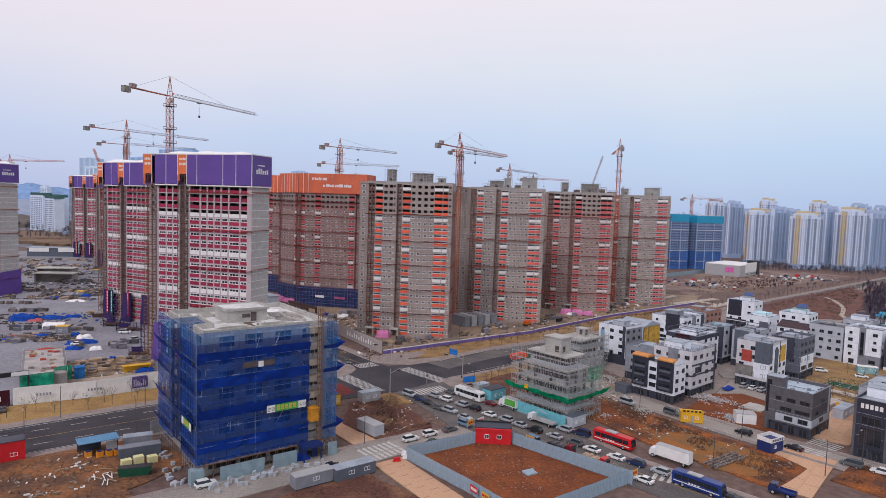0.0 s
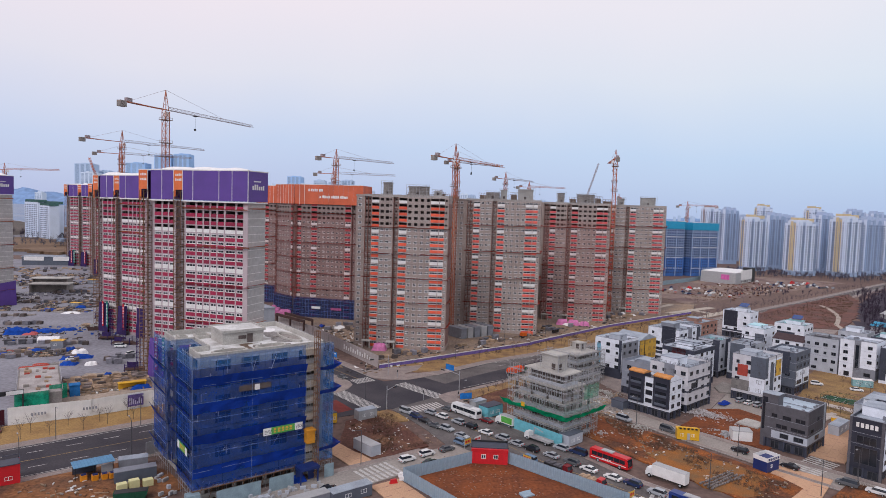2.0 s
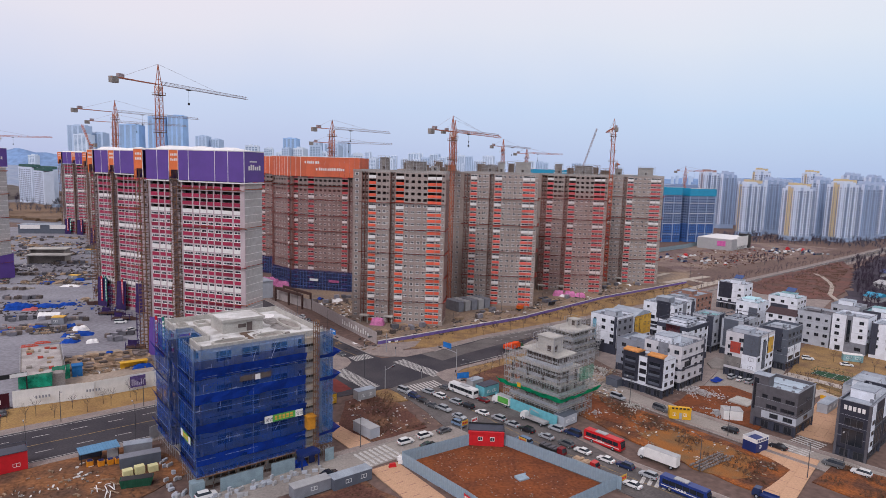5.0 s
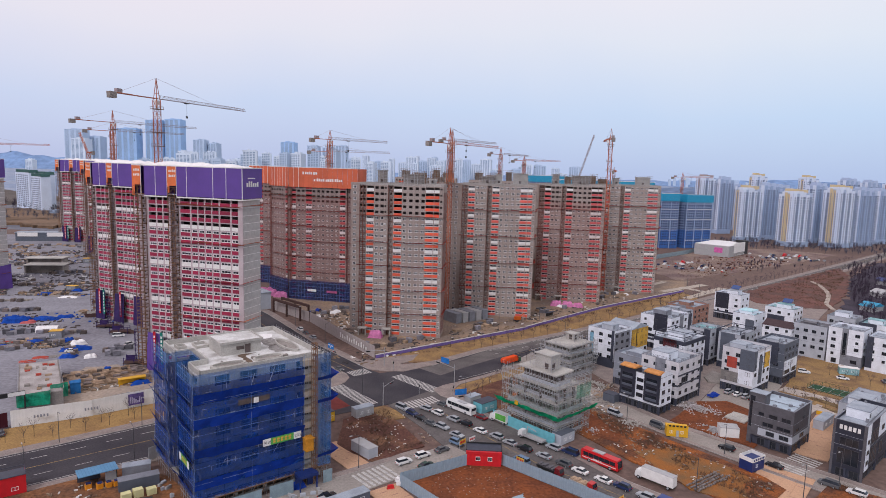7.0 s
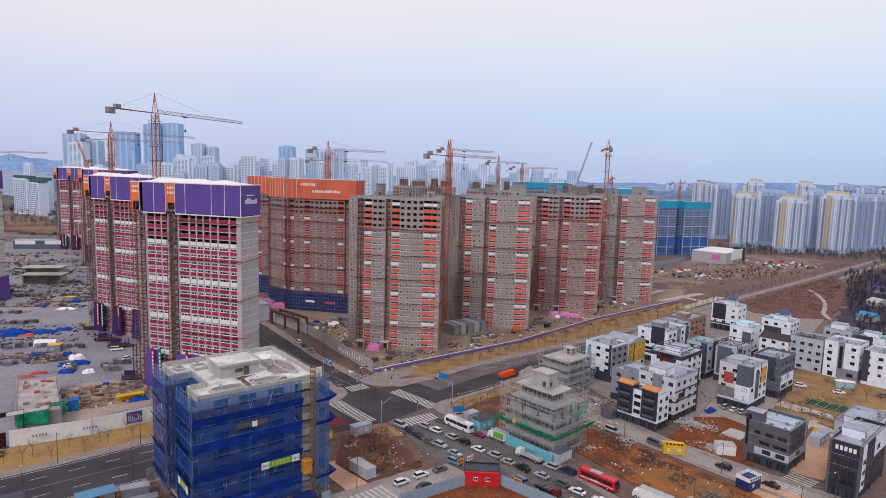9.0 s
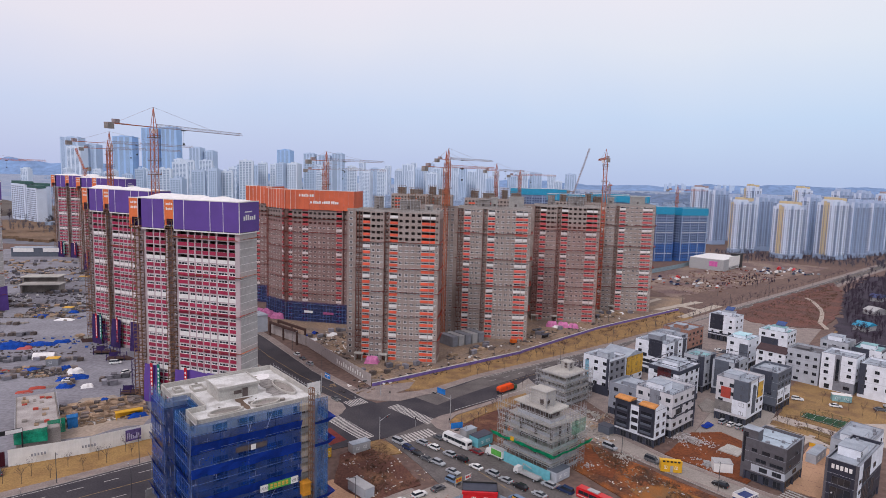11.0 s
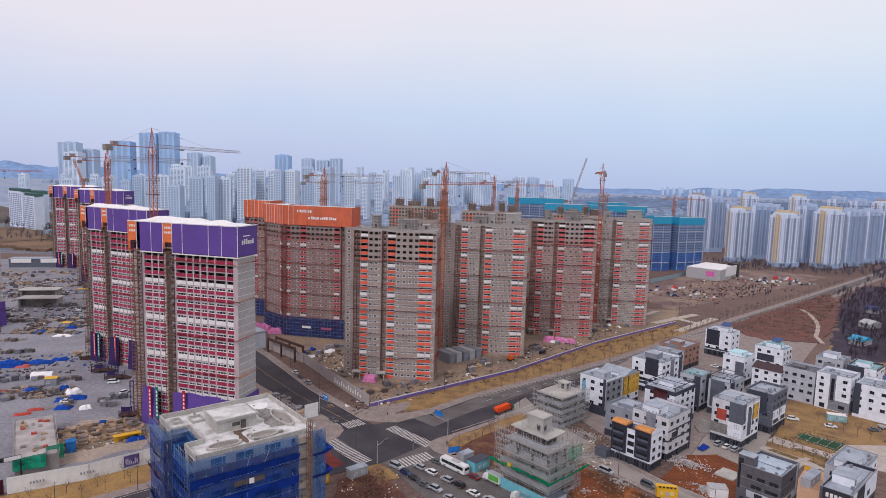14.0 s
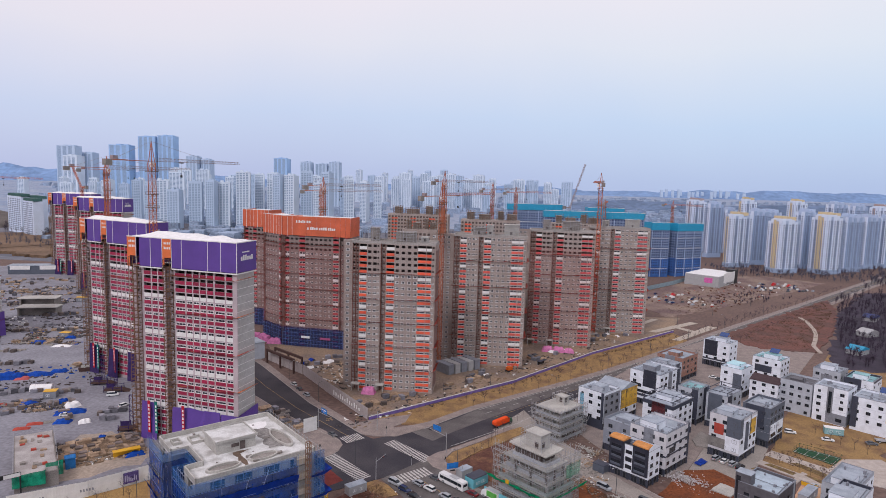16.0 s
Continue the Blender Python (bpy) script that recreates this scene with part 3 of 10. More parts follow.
# field brown cooled, with a little distance haze mixed in
ground_patch("ground_field_north", [(180, 470), (250, 520), (340, 590), (420, 660), (380, 700), (300, 690), (212, 590), (170, 540)], 0.05, mat("field_brown", (0.165, 0.11, 0.108), var=0.4, scale=0.05, fine=0.8, bump=0.8, other=(0.27, 0.20, 0.16)), "brown open field with parked machines", "ground", 2.0)
ground_patch("ground_park", [(124, 222), (140, 207), (176, 224), (164, 252), (152, 250), (136, 236)], 0.08, M_OCHRE, "yellow dry grass of a small park", "ground")
M_WALK = mat("pale_walk", (0.46, 0.40, 0.36), var=0.18, scale=0.4)
for k, pts in enumerate(([(128.1, 228.2), (133.4, 232.5), (150.6, 212.7), (144.8, 208.2)], [(121.5, 221.2), (124.7, 223.7), (140.9, 204.0), (136.7, 200.7)], [(124.0, 204.9), (135.0, 214.6), (136.0, 212.9), (125.3, 203.4)], [(142.0, 214.0), (157.0, 225.7), (172.0, 226.0), (172.0, 212.0), (158.0, 203.0), (147.9, 209.2)])):
    ground_patch("pavement_park_walk", pts, 0.11 + 0.008 * k, M_WALK, "pale paved park walk", "pavement")
M_BED = mat("planting_bed", (0.13, 0.08, 0.045), var=0.4, scale=0.6, fine=3.0, bump=0.8, other=(0.22, 0.16, 0.07))
for k, pts in enumerate(([(124.0, 219.9), (126.6, 220.8), (132.2, 213.4), (129.9, 211.8)], [(117.4, 216.5), (119.9, 217.4), (127.2, 209.5), (124.6, 207.2)], [(134.0, 222.0), (137.5, 221.4), (144.5, 209.8), (141.9, 208.0)], [(134.1, 212.0), (135.7, 211.3), (140.5, 205.1), (137.4, 203.4)])):
    ground_patch("ground_park_bed", pts, 0.2, M_BED, "dark brown planting bed in the park", "bed", 0.3, k)
banner = thing("park_banner", spot(128.7, 204.6, -42), "low yellow banner beside the park walk", "banner")
part("field", Shape().box(0, 0, 0.3, 5.0, 0.06, 1.5), M_YELLOWHUT, banner)
for u in (0.1, 4.8):
    part("post", Shape().box(u, 0.07, 0, u + 0.1, 0.17, 1.6), M_PIPE, banner)

COURT = [(141.3, 231.8), (146.4, 236.2), (157.2, 226.6), (150.0, 220.2)]
ground_patch("ground_court", COURT, 0.17, mat("green_court", (0.03, 0.085, 0.045), var=0.2), "dark green sports court", "court")
s = Shape()
ca, cb, cc, cd = (Vector((x, y, 0.18)) for x, y in COURT)
for u in (0.04, 0.27, 0.5, 0.73, 0.96):
    s.bar(cb.lerp(cc, u), ca.lerp(cd, u), 0.07)
for u in (0.1, 0.9):
    s.bar(ca.lerp(cb, u), cd.lerp(cc, u), 0.07)
solo("court_lines", s, M_PAINT, "white painted lines of the sports court", "road marking", kind="structure")
fence = thing("court_fence", label="low dark mesh fence round the sports court", category="fence")
for a, b in ((ca, cb), (cb, cc), (cc, cd), (cd, ca)):
    part("rail", Shape().bar(a + Vector((0, 0, 1.4)), b + Vector((0, 0, 1.4)), 0.05), M_DGREEN, fence)
    n = max(2, round((b - a).length / 3))
    for i in range(n):
        p = a.lerp(b, i / n)
        part("post", Shape().bar(p, p + Vector((0, 0, 1.4)), 0.05), M_DGREEN, fence)


# paved walks of salmon tiles with darker joint lines, slab by slab
def tiled_walk(name, a, b, width, label, rows):
    root = thing(name, label=label, category="pavement", kind="structure")
    (ax, ay), (bx, by) = a, b
    ln, h = math.hypot(bx - ax, by - ay), math.degrees(math.atan2(by - ay, bx - ax))
    part("bed", Shape().box(0, -width / 2, -0.3, ln, width / 2, 0.06), mat("joint_sand", (0.47, 0.31, 0.21)), root, at=spot(ax, ay, h))
    cols = 4
    gx, gy = ln / rows, width / cols
    me = Shape().box(0.015, 0.015, 0, gx - 0.015, gy - 0.015, 0.09).mesh("slab", M_TILE)
    drain = Shape().box(-0.11, 0.1, 0, 0.11, gy - 0.1, 0.09).mesh("drain_strip", M_BROWNBRICK)
    rnd = random.Random(5)
    for i in range(rows):
        for j in range(cols):
            c, q = math.cos(radians(h)), math.sin(radians(h))
            x, y = gx * i, -width / 2 + gy * j
            part("slab", me, None, root, at=spot(ax + c * x - q * y, ay + q * x + c * y, h, 0.03 + rnd.uniform(0, 0.008)))
            if (i + 2 * j) % 3 == 0:
                part("drain_strip", drain, None, root, at=spot(ax + c * x - q * y, ay + q * x + c * y, h, 0.045))


tiled_walk("pavement_walk_south", (-13, 148), (6, 122), 8.0, "salmon coloured paved walk beside the hoarding", 14)
tiled_walk("pavement_walk_mid", (96, 162), (77, 140), 13.0, "salmon coloured paved walk between the plots", 12)
tiled_walk("pavement_walk_north", (107, 172), (134, 203), 10.0, "salmon coloured paved walk beside the dark house", 16)
tiled_walk("pavement_walk_west", (-31, 172), (-20, 159), 6.5, "brown paved walk beside the vacant plot", 6)


# ---- apartment towers ----
def window_mesh(w, h, panes=2, name="window", frame_m=None, t=0.10):
    """A framed window as one skin: frame in front, panes set back."""
    s = Shape()
    xs = [0, t]
    for i in range(1, panes):
        xs += [w * i / panes - 0.05, w * i / panes + 0.05]
    xs += [w - t, w]
    zs = [0, t, h - t, h]
    s.v = [(x, y, z) for y in (0.0, 0.07) for z in zs for x in xs]
    k, o = len(xs), len(xs) * 4

    def face(f, m):
        s.f.append(f), s.m.append(m)

    for j in range(3):
        for i in range(k - 1):
            q = [j * k + i, j * k + i + 1, (j + 1) * k + i + 1, (j + 1) * k + i]
            if j == 1 and i % 2 == 1:
                face(tuple(x + o for x in q), 1)
                for a, b in zip(q, q[1:] + q[:1]):
                    face((a, b, b + o, a + o), 0)
            else:
                face(tuple(q), 0)
    edge = list(range(k)) + [j * k + k - 1 for j in (1, 2, 3)] + [3 * k + i for i in range(k - 2, -1, -1)] + [2 * k, k]
    back = len(s.v)
    s.v += [(s.v[i][0], 0.12, s.v[i][2]) for i in edge]
    for i in range(len(edge)):
        j = (i + 1) % len(edge)
        face((edge[j], edge[i], back + i, back + j), 0)
    return s.mesh(name, [frame_m or M_FRAME, M_GLASS])


FL = 2.8
BAYS_B = [(0.4, 1.4, "s", 1.2), (2.0, 3.0, "s", 1.2), (3.7, 7.1, "b", 0), (7.7, 9.3, "w", 0), (10.2, 11.8, "w", 0), (12.2, 13.0, "s", 0), (14.4, 15.3, "s", 1.5),
          (16.5, 20.2, "b", 0), (20.8, 22.3, "w", 0), (23.6, 25.2, "w", 0), (26.5, 28.1, "w", 0), (29.3, 30.9, "w", 0), (31.3, 35.0, "b", 0), (35.3, 37.6, "b", 0), (38.0, 38.9, "s", 0)]
LOW = {"s": 1.25, "w": 1.0, "b": 1.32}
HIGH = {"s": 2.1, "w": 2.25, "b": 2.42}


def tower(name, x, y, turn, label, bays, width, deep, floors, z0, wall, panel, groups, white=5, raw_top=0, first=0, group="", pan=(0.02, 1.29), wallname="wall", joined=False, far=False, wing=None, rim=0.17):
    """A residential tower: its front faces local -y and its right-hand front corner stands at (x, y). groups: stretches of the front
    (x0, x1, setback). raw_top: storeys at the top that have no windows yet. wing: (width, setback) of a bare part at the left-hand end."""
    c, q = math.cos(radians(turn)), math.sin(radians(turn))
    root = thing(name, spot(x - c * width, y - q * width, turn), label, "apartment tower", group)
    top = z0 + floors * FL
    s = Shape()
    for x0, x1, back in groups:
        mine = [b for b in bays if x0 <= b[0] and b[1] <= x1]
        cur = x0
        for b in mine:
            s.box(cur, back, 0, b[0], back + 0.35, top)
            s.box(b[0], back, 0, b[1], back + 0.35, z0 + LOW[b[2]])
            for k in range(floors):
                nxt = z0 + (k + 1) * FL + (LOW[b[2]] if k < floors - 1 else 0)
                s.box(b[0], back, z0 + k * FL + HIGH[b[2]], b[1], back + 0.35, nxt)
            cur = b[1]
        s.box(cur, back, 0, x1, back + 0.35, top)
    for (a0, a1, ab), (b0, b1, bb) in zip(groups, groups[1:]):
        if ab != bb:
            s.box(a1 - 0.15, min(ab, bb), 0, a1 + 0.15, max(ab, bb) + 0.3, top)
    b0, b1 = groups[0][2], groups[-1][2]
    s.box(0, b0, 0, 0.3, deep, top).box(width - 0.3, b1 + 0.36, 0, width, deep, top).box(0.3, deep - 0.3, 0, width - 0.3, deep, top)
    part(wallname, s, wall, root)
    # floors and back wall, dark in colour to shade the rooms
    s = Shape()
    for k in range(floors + 1):
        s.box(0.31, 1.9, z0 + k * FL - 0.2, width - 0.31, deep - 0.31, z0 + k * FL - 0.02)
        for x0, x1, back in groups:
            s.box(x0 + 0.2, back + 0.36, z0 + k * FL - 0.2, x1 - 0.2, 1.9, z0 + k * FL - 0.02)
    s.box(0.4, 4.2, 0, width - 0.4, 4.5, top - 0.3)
    part("floor_slab", s, M_INSIDE, root, "bare floors inside, coloured dark for the shade", kind="stuff")
    if wing:
        ww, back = wing
        part("rear_wing", Shape().box(-ww, back, 0, -0.003, deep + 2.0, top).box(-ww - 0.2, back - 0.2, top, -0.003, back + 0.2, top + 0.9), wall, root, "grey set-back wing")
        s = Shape()
        for k in range(floors):
            for u in np.arange(-ww + 1.0, -1.4, 2.7):
                z = z0 + k * FL + 1.0
                s.box(u, back - 0.05, z, u + 1.5, back + 0.02, z + 1.25, 1).box(u + 0.15, back - 0.07, z + 0.14, u + 0.7, back + 0.01, z + 1.12, 0).box(u + 0.8, back - 0.07, z + 0.14, u + 1.35, back + 0.01, z + 1.12, 0)
            s.box(-ww - 0.15, back - 0.15, z0 + k * FL - 0.12, -0.01, back - 0.002, z0 + k * FL + 0.06, 2)
        part("wing_window", s, [M_GLASS, M_FRAME, wall], root, "small windows of the wing", kind="stuff")
    cache = {}
    if joined or far:
        s = Shape()
        for b0, b1, kind, back in bays:
            for k in range(first, floors):
                z = z0 + k * FL
                if k < floors - raw_top:
                    lo, hi = z + LOW[kind], z + HIGH[kind]
                    s.box(b0, back + 0.14, lo, b1, back + 0.2, hi, 0)
                    s.box(b0, back + 0.06, lo, b1, back + 0.135, lo + 0.13, 2)
                    for px in ((b0, b1 - 0.12) if kind == "s" else (b0, (b0 + b1) / 2 - 0.06, b1 - 0.12)):
                        s.box(px, back + 0.06, lo + 0.13, px + 0.16, back + 0.135, hi, 2)
                    s.box(b0, back + 0.06, hi - 0.13, b1, back + 0.133, hi, 2)
                if kind == "b" and (joined or not far):
                    s.box(b0, back - 0.09, z + pan[0], b1, back + 0.01, z + pan[1], 2 if k % white == white - 1 else 1)
        part("window", s, [M_GLASS, panel, M_WHITEP], root, "dark windows in white frames", kind="stuff")
        if joined:
            return root, top
    for b0, b1, kind, back in bays:
        w, lo, hi = b1 - b0, LOW[kind], HIGH[kind]
        if far and kind != "b":
            continue
        key = (round(w, 1), kind)
        if key not in cache:
            cache[key] = (window_mesh(w, hi - lo, {"s": 1, "w": 2, "b": 3 if w > 3 else 2}[kind], t=rim),
                          Shape().box(0, -0.09, 0, w, 0.02, pan[1] - pan[0]).mesh("spandrel_panel", panel), Shape().box(0, -0.09, 0, w, 0.02, pan[1] - pan[0]).mesh("spandrel_panel", M_WHITEP))
        for k in range(first, floors):
            if k < floors - raw_top and not far:
                part("small_window" if kind == "s" else "window", cache[key][0], None, root, at=(b0, back + 0.12, z0 + k * FL + lo))
            if kind == "b":
                is_white = (k % white) == white - 1
                part("spandrel_panel", cache[key][2 if is_white else 1], None, root, at=(b0, back - 0.004, z0 + k * FL + pan[0]))
    return root, top


def safety_nets(root, width, deep, zs, m=M_NET, left=True):
    for i, z in enumerate(zs):
        s = Shape()
        n = 14
        rnd = random.Random(i)
        v = []
        for j in range(n + 1):
            x = -0.8 + (width + 1.6) * j / n
            sag = rnd.uniform(-0.35, 0.2)
            v += [(x, -0.06, z - 0.5 + sag * 0.3), (x, -1.3, z + sag)]
        s.add(v, [(2 * j, 2 * j + 2, 2 * j + 3, 2 * j + 1) for j in range(n)])
        s.add([(width + 0.05, -1.0, z), (width + 1.3, -1.0, z + 0.6), (width + 1.3, deep, z + 0.6), (width + 0.05, deep, z)], [(0, 1, 2, 3)])
        part("safety_net", s, m, root, "sagging red brown safety net")


def scaffold_frame(s, x0, x1, y0, y1, z0, z1, dx, dz, w=0.07, m=0, brace=True):
    nx, nz = max(1, round((x1 - x0) / dx)), max(1, round((z1 - z0) / dz))
    for i in range(nx + 1):
        x = x0 + (x1 - x0) * i / nx
        for y in (y0, y1):
            s.bar((x, y, z0), (x, y, z1), w, m)
    for k in range(1, nz + 1):
        z = z0 + (z1 - z0) * k / nz
        for y in (y0, y1):
            s.bar((x0, y, z), (x1, y, z), w, m)
        for x in (x0, x1):
            s.bar((x, y0, z), (x, y1, z), w, m)
        if brace:
            za = z0 + (z1 - z0) * (k - 1) / nz
            s.bar((x0, y0, za), (x1, y0, z), w * 0.8, m)
    return s


def roof_rooms(root, top, width, deep, rooms):
    s = Shape()
    for x0, x1, y0, y1 in ((0, width, 0, 0.3), (0, width, deep - 0.3, deep), (0, 0.3, 0.3, deep - 0.3), (width - 0.3, width, 0.3, deep - 0.3)):
        s.box(x0, y0, top, x1, y1, top + 1.1)
    s.box(0.3, 0.3, top - 0.02, width - 0.3, deep - 0.3, top + 0.15)
    part("parapet", s, M_APTTOP, root, "pale grey concrete parapet")
    for x0, x1, h, dark in rooms:
        s = Shape()
        s.box(x0, 4, top + 0.15, x1, 9, top + h, 0).box(x0 - 0.3, 3.7, top + h, x1 + 0.3, 9.3, top + h + 0.3, 0)
        # dark box on the wall stands for a shaded opening
        s.box(x0 + (x1 - x0) * 0.4, 3.95, top + 1.4, x0 + (x1 - x0) * 0.4 + 1.2, 4.02, top + 2.8, 1)
        room = part("machine_room", s, [M_CONCDARK if dark else M_CONC, M_INSIDE], root)
        s = scaffold_frame(Shape(), x0 - 0.9, x1 + 0.9, 3.0, 3.5, top, top + h + 1.0, 1.6, 1.5, 0.05)
        part("scaffold", s, M_PIPE, room, "grey scaffold pipes", kind="stuff")


M_REDSCAF = mat("red_brown_scaffold", (0.22, 0.10, 0.08), var=0.3)
M_THINVEIL = mat("sheer_red_net", (0.50, 0.10, 0.09), var=0.3, alpha=0.12, bump=0)
M_VEIL = mat("thin_red_net", (0.34, 0.10, 0.08), var=0.3, alpha=0.35, bump=0)
GROUPS_B = [(0, 3.5, 1.2), (3.5, 13.6, 0), (13.6, 16.2, 1.5), (16.2, 39.5, 0)]
LABEL_B = "unfinished grey brown apartment tower with orange spandrels and white bands"
TOWERS = [("apartment_tower", 1.0, 288.5, -7, 5, [(8, 11.5, 6.5, True), (20, 29, 5.0, True), (32, 35, 3.0, False)]),
          ("apartment_tower", 50.0, 334.0, -7, 0, [(10, 17, 4.5, True), (17.6, 21, 6, False), (27, 35, 6.5, False)]),
          ("apartment_tower", 98.5, 379.5, -7, 5, [(8, 12, 6.5, True), (20, 30, 6.0, True)]),
          ("apartment_tower", 144.0, 415.0, -7, 0, [(9, 13, 5.0, False), (24, 33, 6.0, False)])]
for (name, x, y, turn, raw, rooms), panel in zip(TOWERS, (M_ORANGE, M_CORAL, M_ROSE, M_ROSE)):
    root, top = tower(name, x, y, turn, LABEL_B, BAYS_B, 39.5, 13.5, 25, 0.6, M_APT, panel, GROUPS_B, raw_top=raw, group="grey brown apartment towers", joined=x > 120, far=x > 10, wing=(13.0, 5.0) if x > 10 else (5.0, 5.0))
    roof_rooms(root, top, 39.5, 13.5, rooms)
    for x0, x1 in ((0.4, 3.2), (13.9, 16.0)):
        s = scaffold_frame(Shape(), x0, x1, 0.1, 0.9, 0, 71.0, 1.4, 2.8, 0.12)
        part("hoist_scaffold", s, M_REDSCAF, root, "red brown scaffold in a recess of the front")
    part("side_net", Shape().sheet((39.6, 0.5, 2), (39.6, 13.0, 2), (39.7, 13.0, 68), (39.7, 0.5, 68), 6, 30, 0.3, seed=3), M_VEIL, root, "thin red net veil on the flank")
    if x == 98.5:
        for i in range(4):
            part("front_net", Shape().sheet((9.8 * i, -1.25, 3), (9.8 * i + 9.9, -1.25, 3), (9.8 * i + 9.9, -1.2, 61), (9.8 * i, -1.2, 61), 4, 24, 0.25, seed=i), M_THINVEIL, root, "thin red net hung before the front")
    safety_nets(root, 39.5, 13.5, (11.0, 22.2, 33.5, 44.6, 57.0) if raw else (16.5, 30.0, 44.0, 58.0))
    s = Shape()
    for x0 in (1.0, 12.6):
        s.box(x0 - 0.2, -2.6, 0, x0 + 0.3, -2.1, 3.2).box(x0 + 3.2, -2.6, 0, x0 + 3.7, -2.1, 3.2).box(x0 - 0.4, -3.0, 3.2, x0 + 3.9, 0.3, 3.7)
    part("porch", s, M_CONC, root, "small concrete entrance porches")

# the tower behind, still wrapped in orange sheets at its top
BAYS_C = [(1.2, 3.8, "b", 0), (4.8, 6.4, "w", 0), (7.6, 9.2, "w", 0), (10.2, 13.8, "b", 0), (14.4, 16.0, "w", 0), (17.2, 18.8, "w", 0), (20.0, 21.6, "w", 0), (22.8, 24.4, "w", 0), (25.6, 27.2, "w", 0), (28.4, 30.0, "w", 0), (31.2, 34.6, "b", 0), (35.8, 36.8, "s", 1.5), (38.4, 41.0, "b", 0)]
GROUPS_C = [(0, 35.2, 0), (35.2, 37.4, 1.5), (37.4, 42.0, 0)]
M_DULLRED = mat("dull_red_panel", (0.46, 0.065, 0.075), var=0.15, rough=0.6, rand=0.15)
M_APTDARK = mat("dark_primer_wall", (0.25, 0.195, 0.18), var=0.22, scale=0.12, fine=1.6, other=(0.30, 0.245, 0.23))
M_BASENET = mat("dark_blue_net", (0.02, 0.04, 0.17), alpha=0.75)
M_BLUEPIPE = mat("dull_blue_pipe", (0.16, 0.2, 0.32))


def orange_facet(x, y, turn, label, bays, width, groups, text):
    """A stretch of the bent tower: dull red panels, orange sheets round the top, dark blue net round the foot."""
    root, top = tower("apartment_tower", x, y, turn, label, bays, width, 13.5, 24, 0.6, M_APTDARK, M_DULLRED, groups, raw_top=4, group="grey brown apartment towers", joined=True)
    n = round(width / 3.0)
    for i in range(n):
        x0, x1 = width * i / n, width * (i + 1) / n
        part("wrap_sheet", Shape().box(x0 + 0.05, -0.9, 66.0, x1 - 0.05, -0.75, 77.2), M_ORSHEET2, root)
        if text == 0 or i < 2:
            part("sheet_rib", Shape().box(x1 - 0.09, -0.98, 65.6, x1 + 0.09, -0.9, 77.3), M_WHITEP, root)
    for x0 in (-0.15, width):
        part("wrap_sheet", Shape().box(x0, -0.75, 66.0, x0 + 0.15, 13.8, 77.2), M_ORSHEET2, root)
    part("sheet_rail", Shape().box(-0.1, -1.0, 77.2, width + 0.1, -0.7, 77.5), M_WHITEP, root, "pale rail along the sheets")
    if text:
        s, rnd = Shape(), random.Random(3)
        for x0, z, k in ((8.5, 73.4, 7), (15.5, 69.6, 13)):
            u = x0
            for i in range(k):
                w = rnd.uniform(0.7, 1.1)
                s.box(u, -1.02, z, u + w, -0.99, z + rnd.uniform(1.2, 1.7))
                u += w + (0.3 if i % 4 else 0.8)
        part("lettering_bars", s, M_WHITEP, root, "rows of pale unreadable lettering")
    for i in range(max(2, round(width / 8.7))):
        g = width / max(2, round(width / 8.7))
        part("base_net", Shape().sheet((g * i, -1.3, 0), (g * (i + 1), -1.3, 0), (g * (i + 1), -1.0, 11.5), (g * i, -1.0, 11.5), 4, 4, 0.5, seed=i), M_BASENET, root, "dark blue netting round the base")
    s = Shape()
    for k in range(5):
        s.bar((-0.2, -1.4, 1.8 + 2.1 * k), (width + 0.2, -1.4, 1.8 + 2.1 * k), 0.10)
    for i in range(int(width / 2)):
        s.bar((2 * i, -1.4, 0), (2 * i, -1.4, 10.6), 0.08)
    part("base_scaffold", s, M_BLUEPIPE, root, "dull blue scaffold pipes at the base", kind="stuff")
    part("roof_deck", Shape().box(0.3, 0.4, 76.4, width - 0.3, 13.2, 76.8), M_TARP, root, "pale covered roof deck")
    for i in range(round(width / 7)):
        g = width / round(width / 7)
        part("front_net", Shape().sheet((g * i, -1.25, 11), (g * (i + 1), -1.25, 11), (g * (i + 1), -1.2, 60), (g * i, -1.2, 60), 4, 20, 0.25, seed=i), M_THINVEIL, root, "thin red net hung before the front")
    safety_nets(root, width, 13.5, (17.0, 26.0, 35.0, 44.0, 53.0, 61.0))
    for u in (0.6, width - 1.4):
        part("hoist_scaffold", scaffold_frame(Shape(), u, u + 0.9, -1.0, -0.2, 0, 66.0, 0.9, 2.8, 0.09), M_REDSCAF, root, "red brown scaffold up the front")
    return root


root = orange_facet(-47.5, 360.5, -13, "unfinished grey apartment tower with orange sheets round its top", BAYS_C, 42.0, GROUPS_C, 1)
part("base_banner", Shape().box(12, -1.75, 5.2, 17.5, -1.7, 6.6), M_WHITEP, root, "white banner on the base netting")
part("base_banner", Shape().box(24, -1.75, 5.0, 30.5, -1.7, 6.4), mat("dull_pink_banner", (0.45, 0.12, 0.25)), root, "dull pink banner on the base netting")
orange_facet(-88.6, 370.2, -45, "bent flank of the unfinished grey tower with orange sheets on top", [(1.0, 2.4, "w", 0), (3.6, 5.2, "w", 0), (6.6, 8.2, "w", 0), (9.6, 11.2, "w", 0), (12.6, 14.2, "w", 0), (16.6, 19.4, "b", 0)], 21.0, [(0, 21.0, 0)], 0)


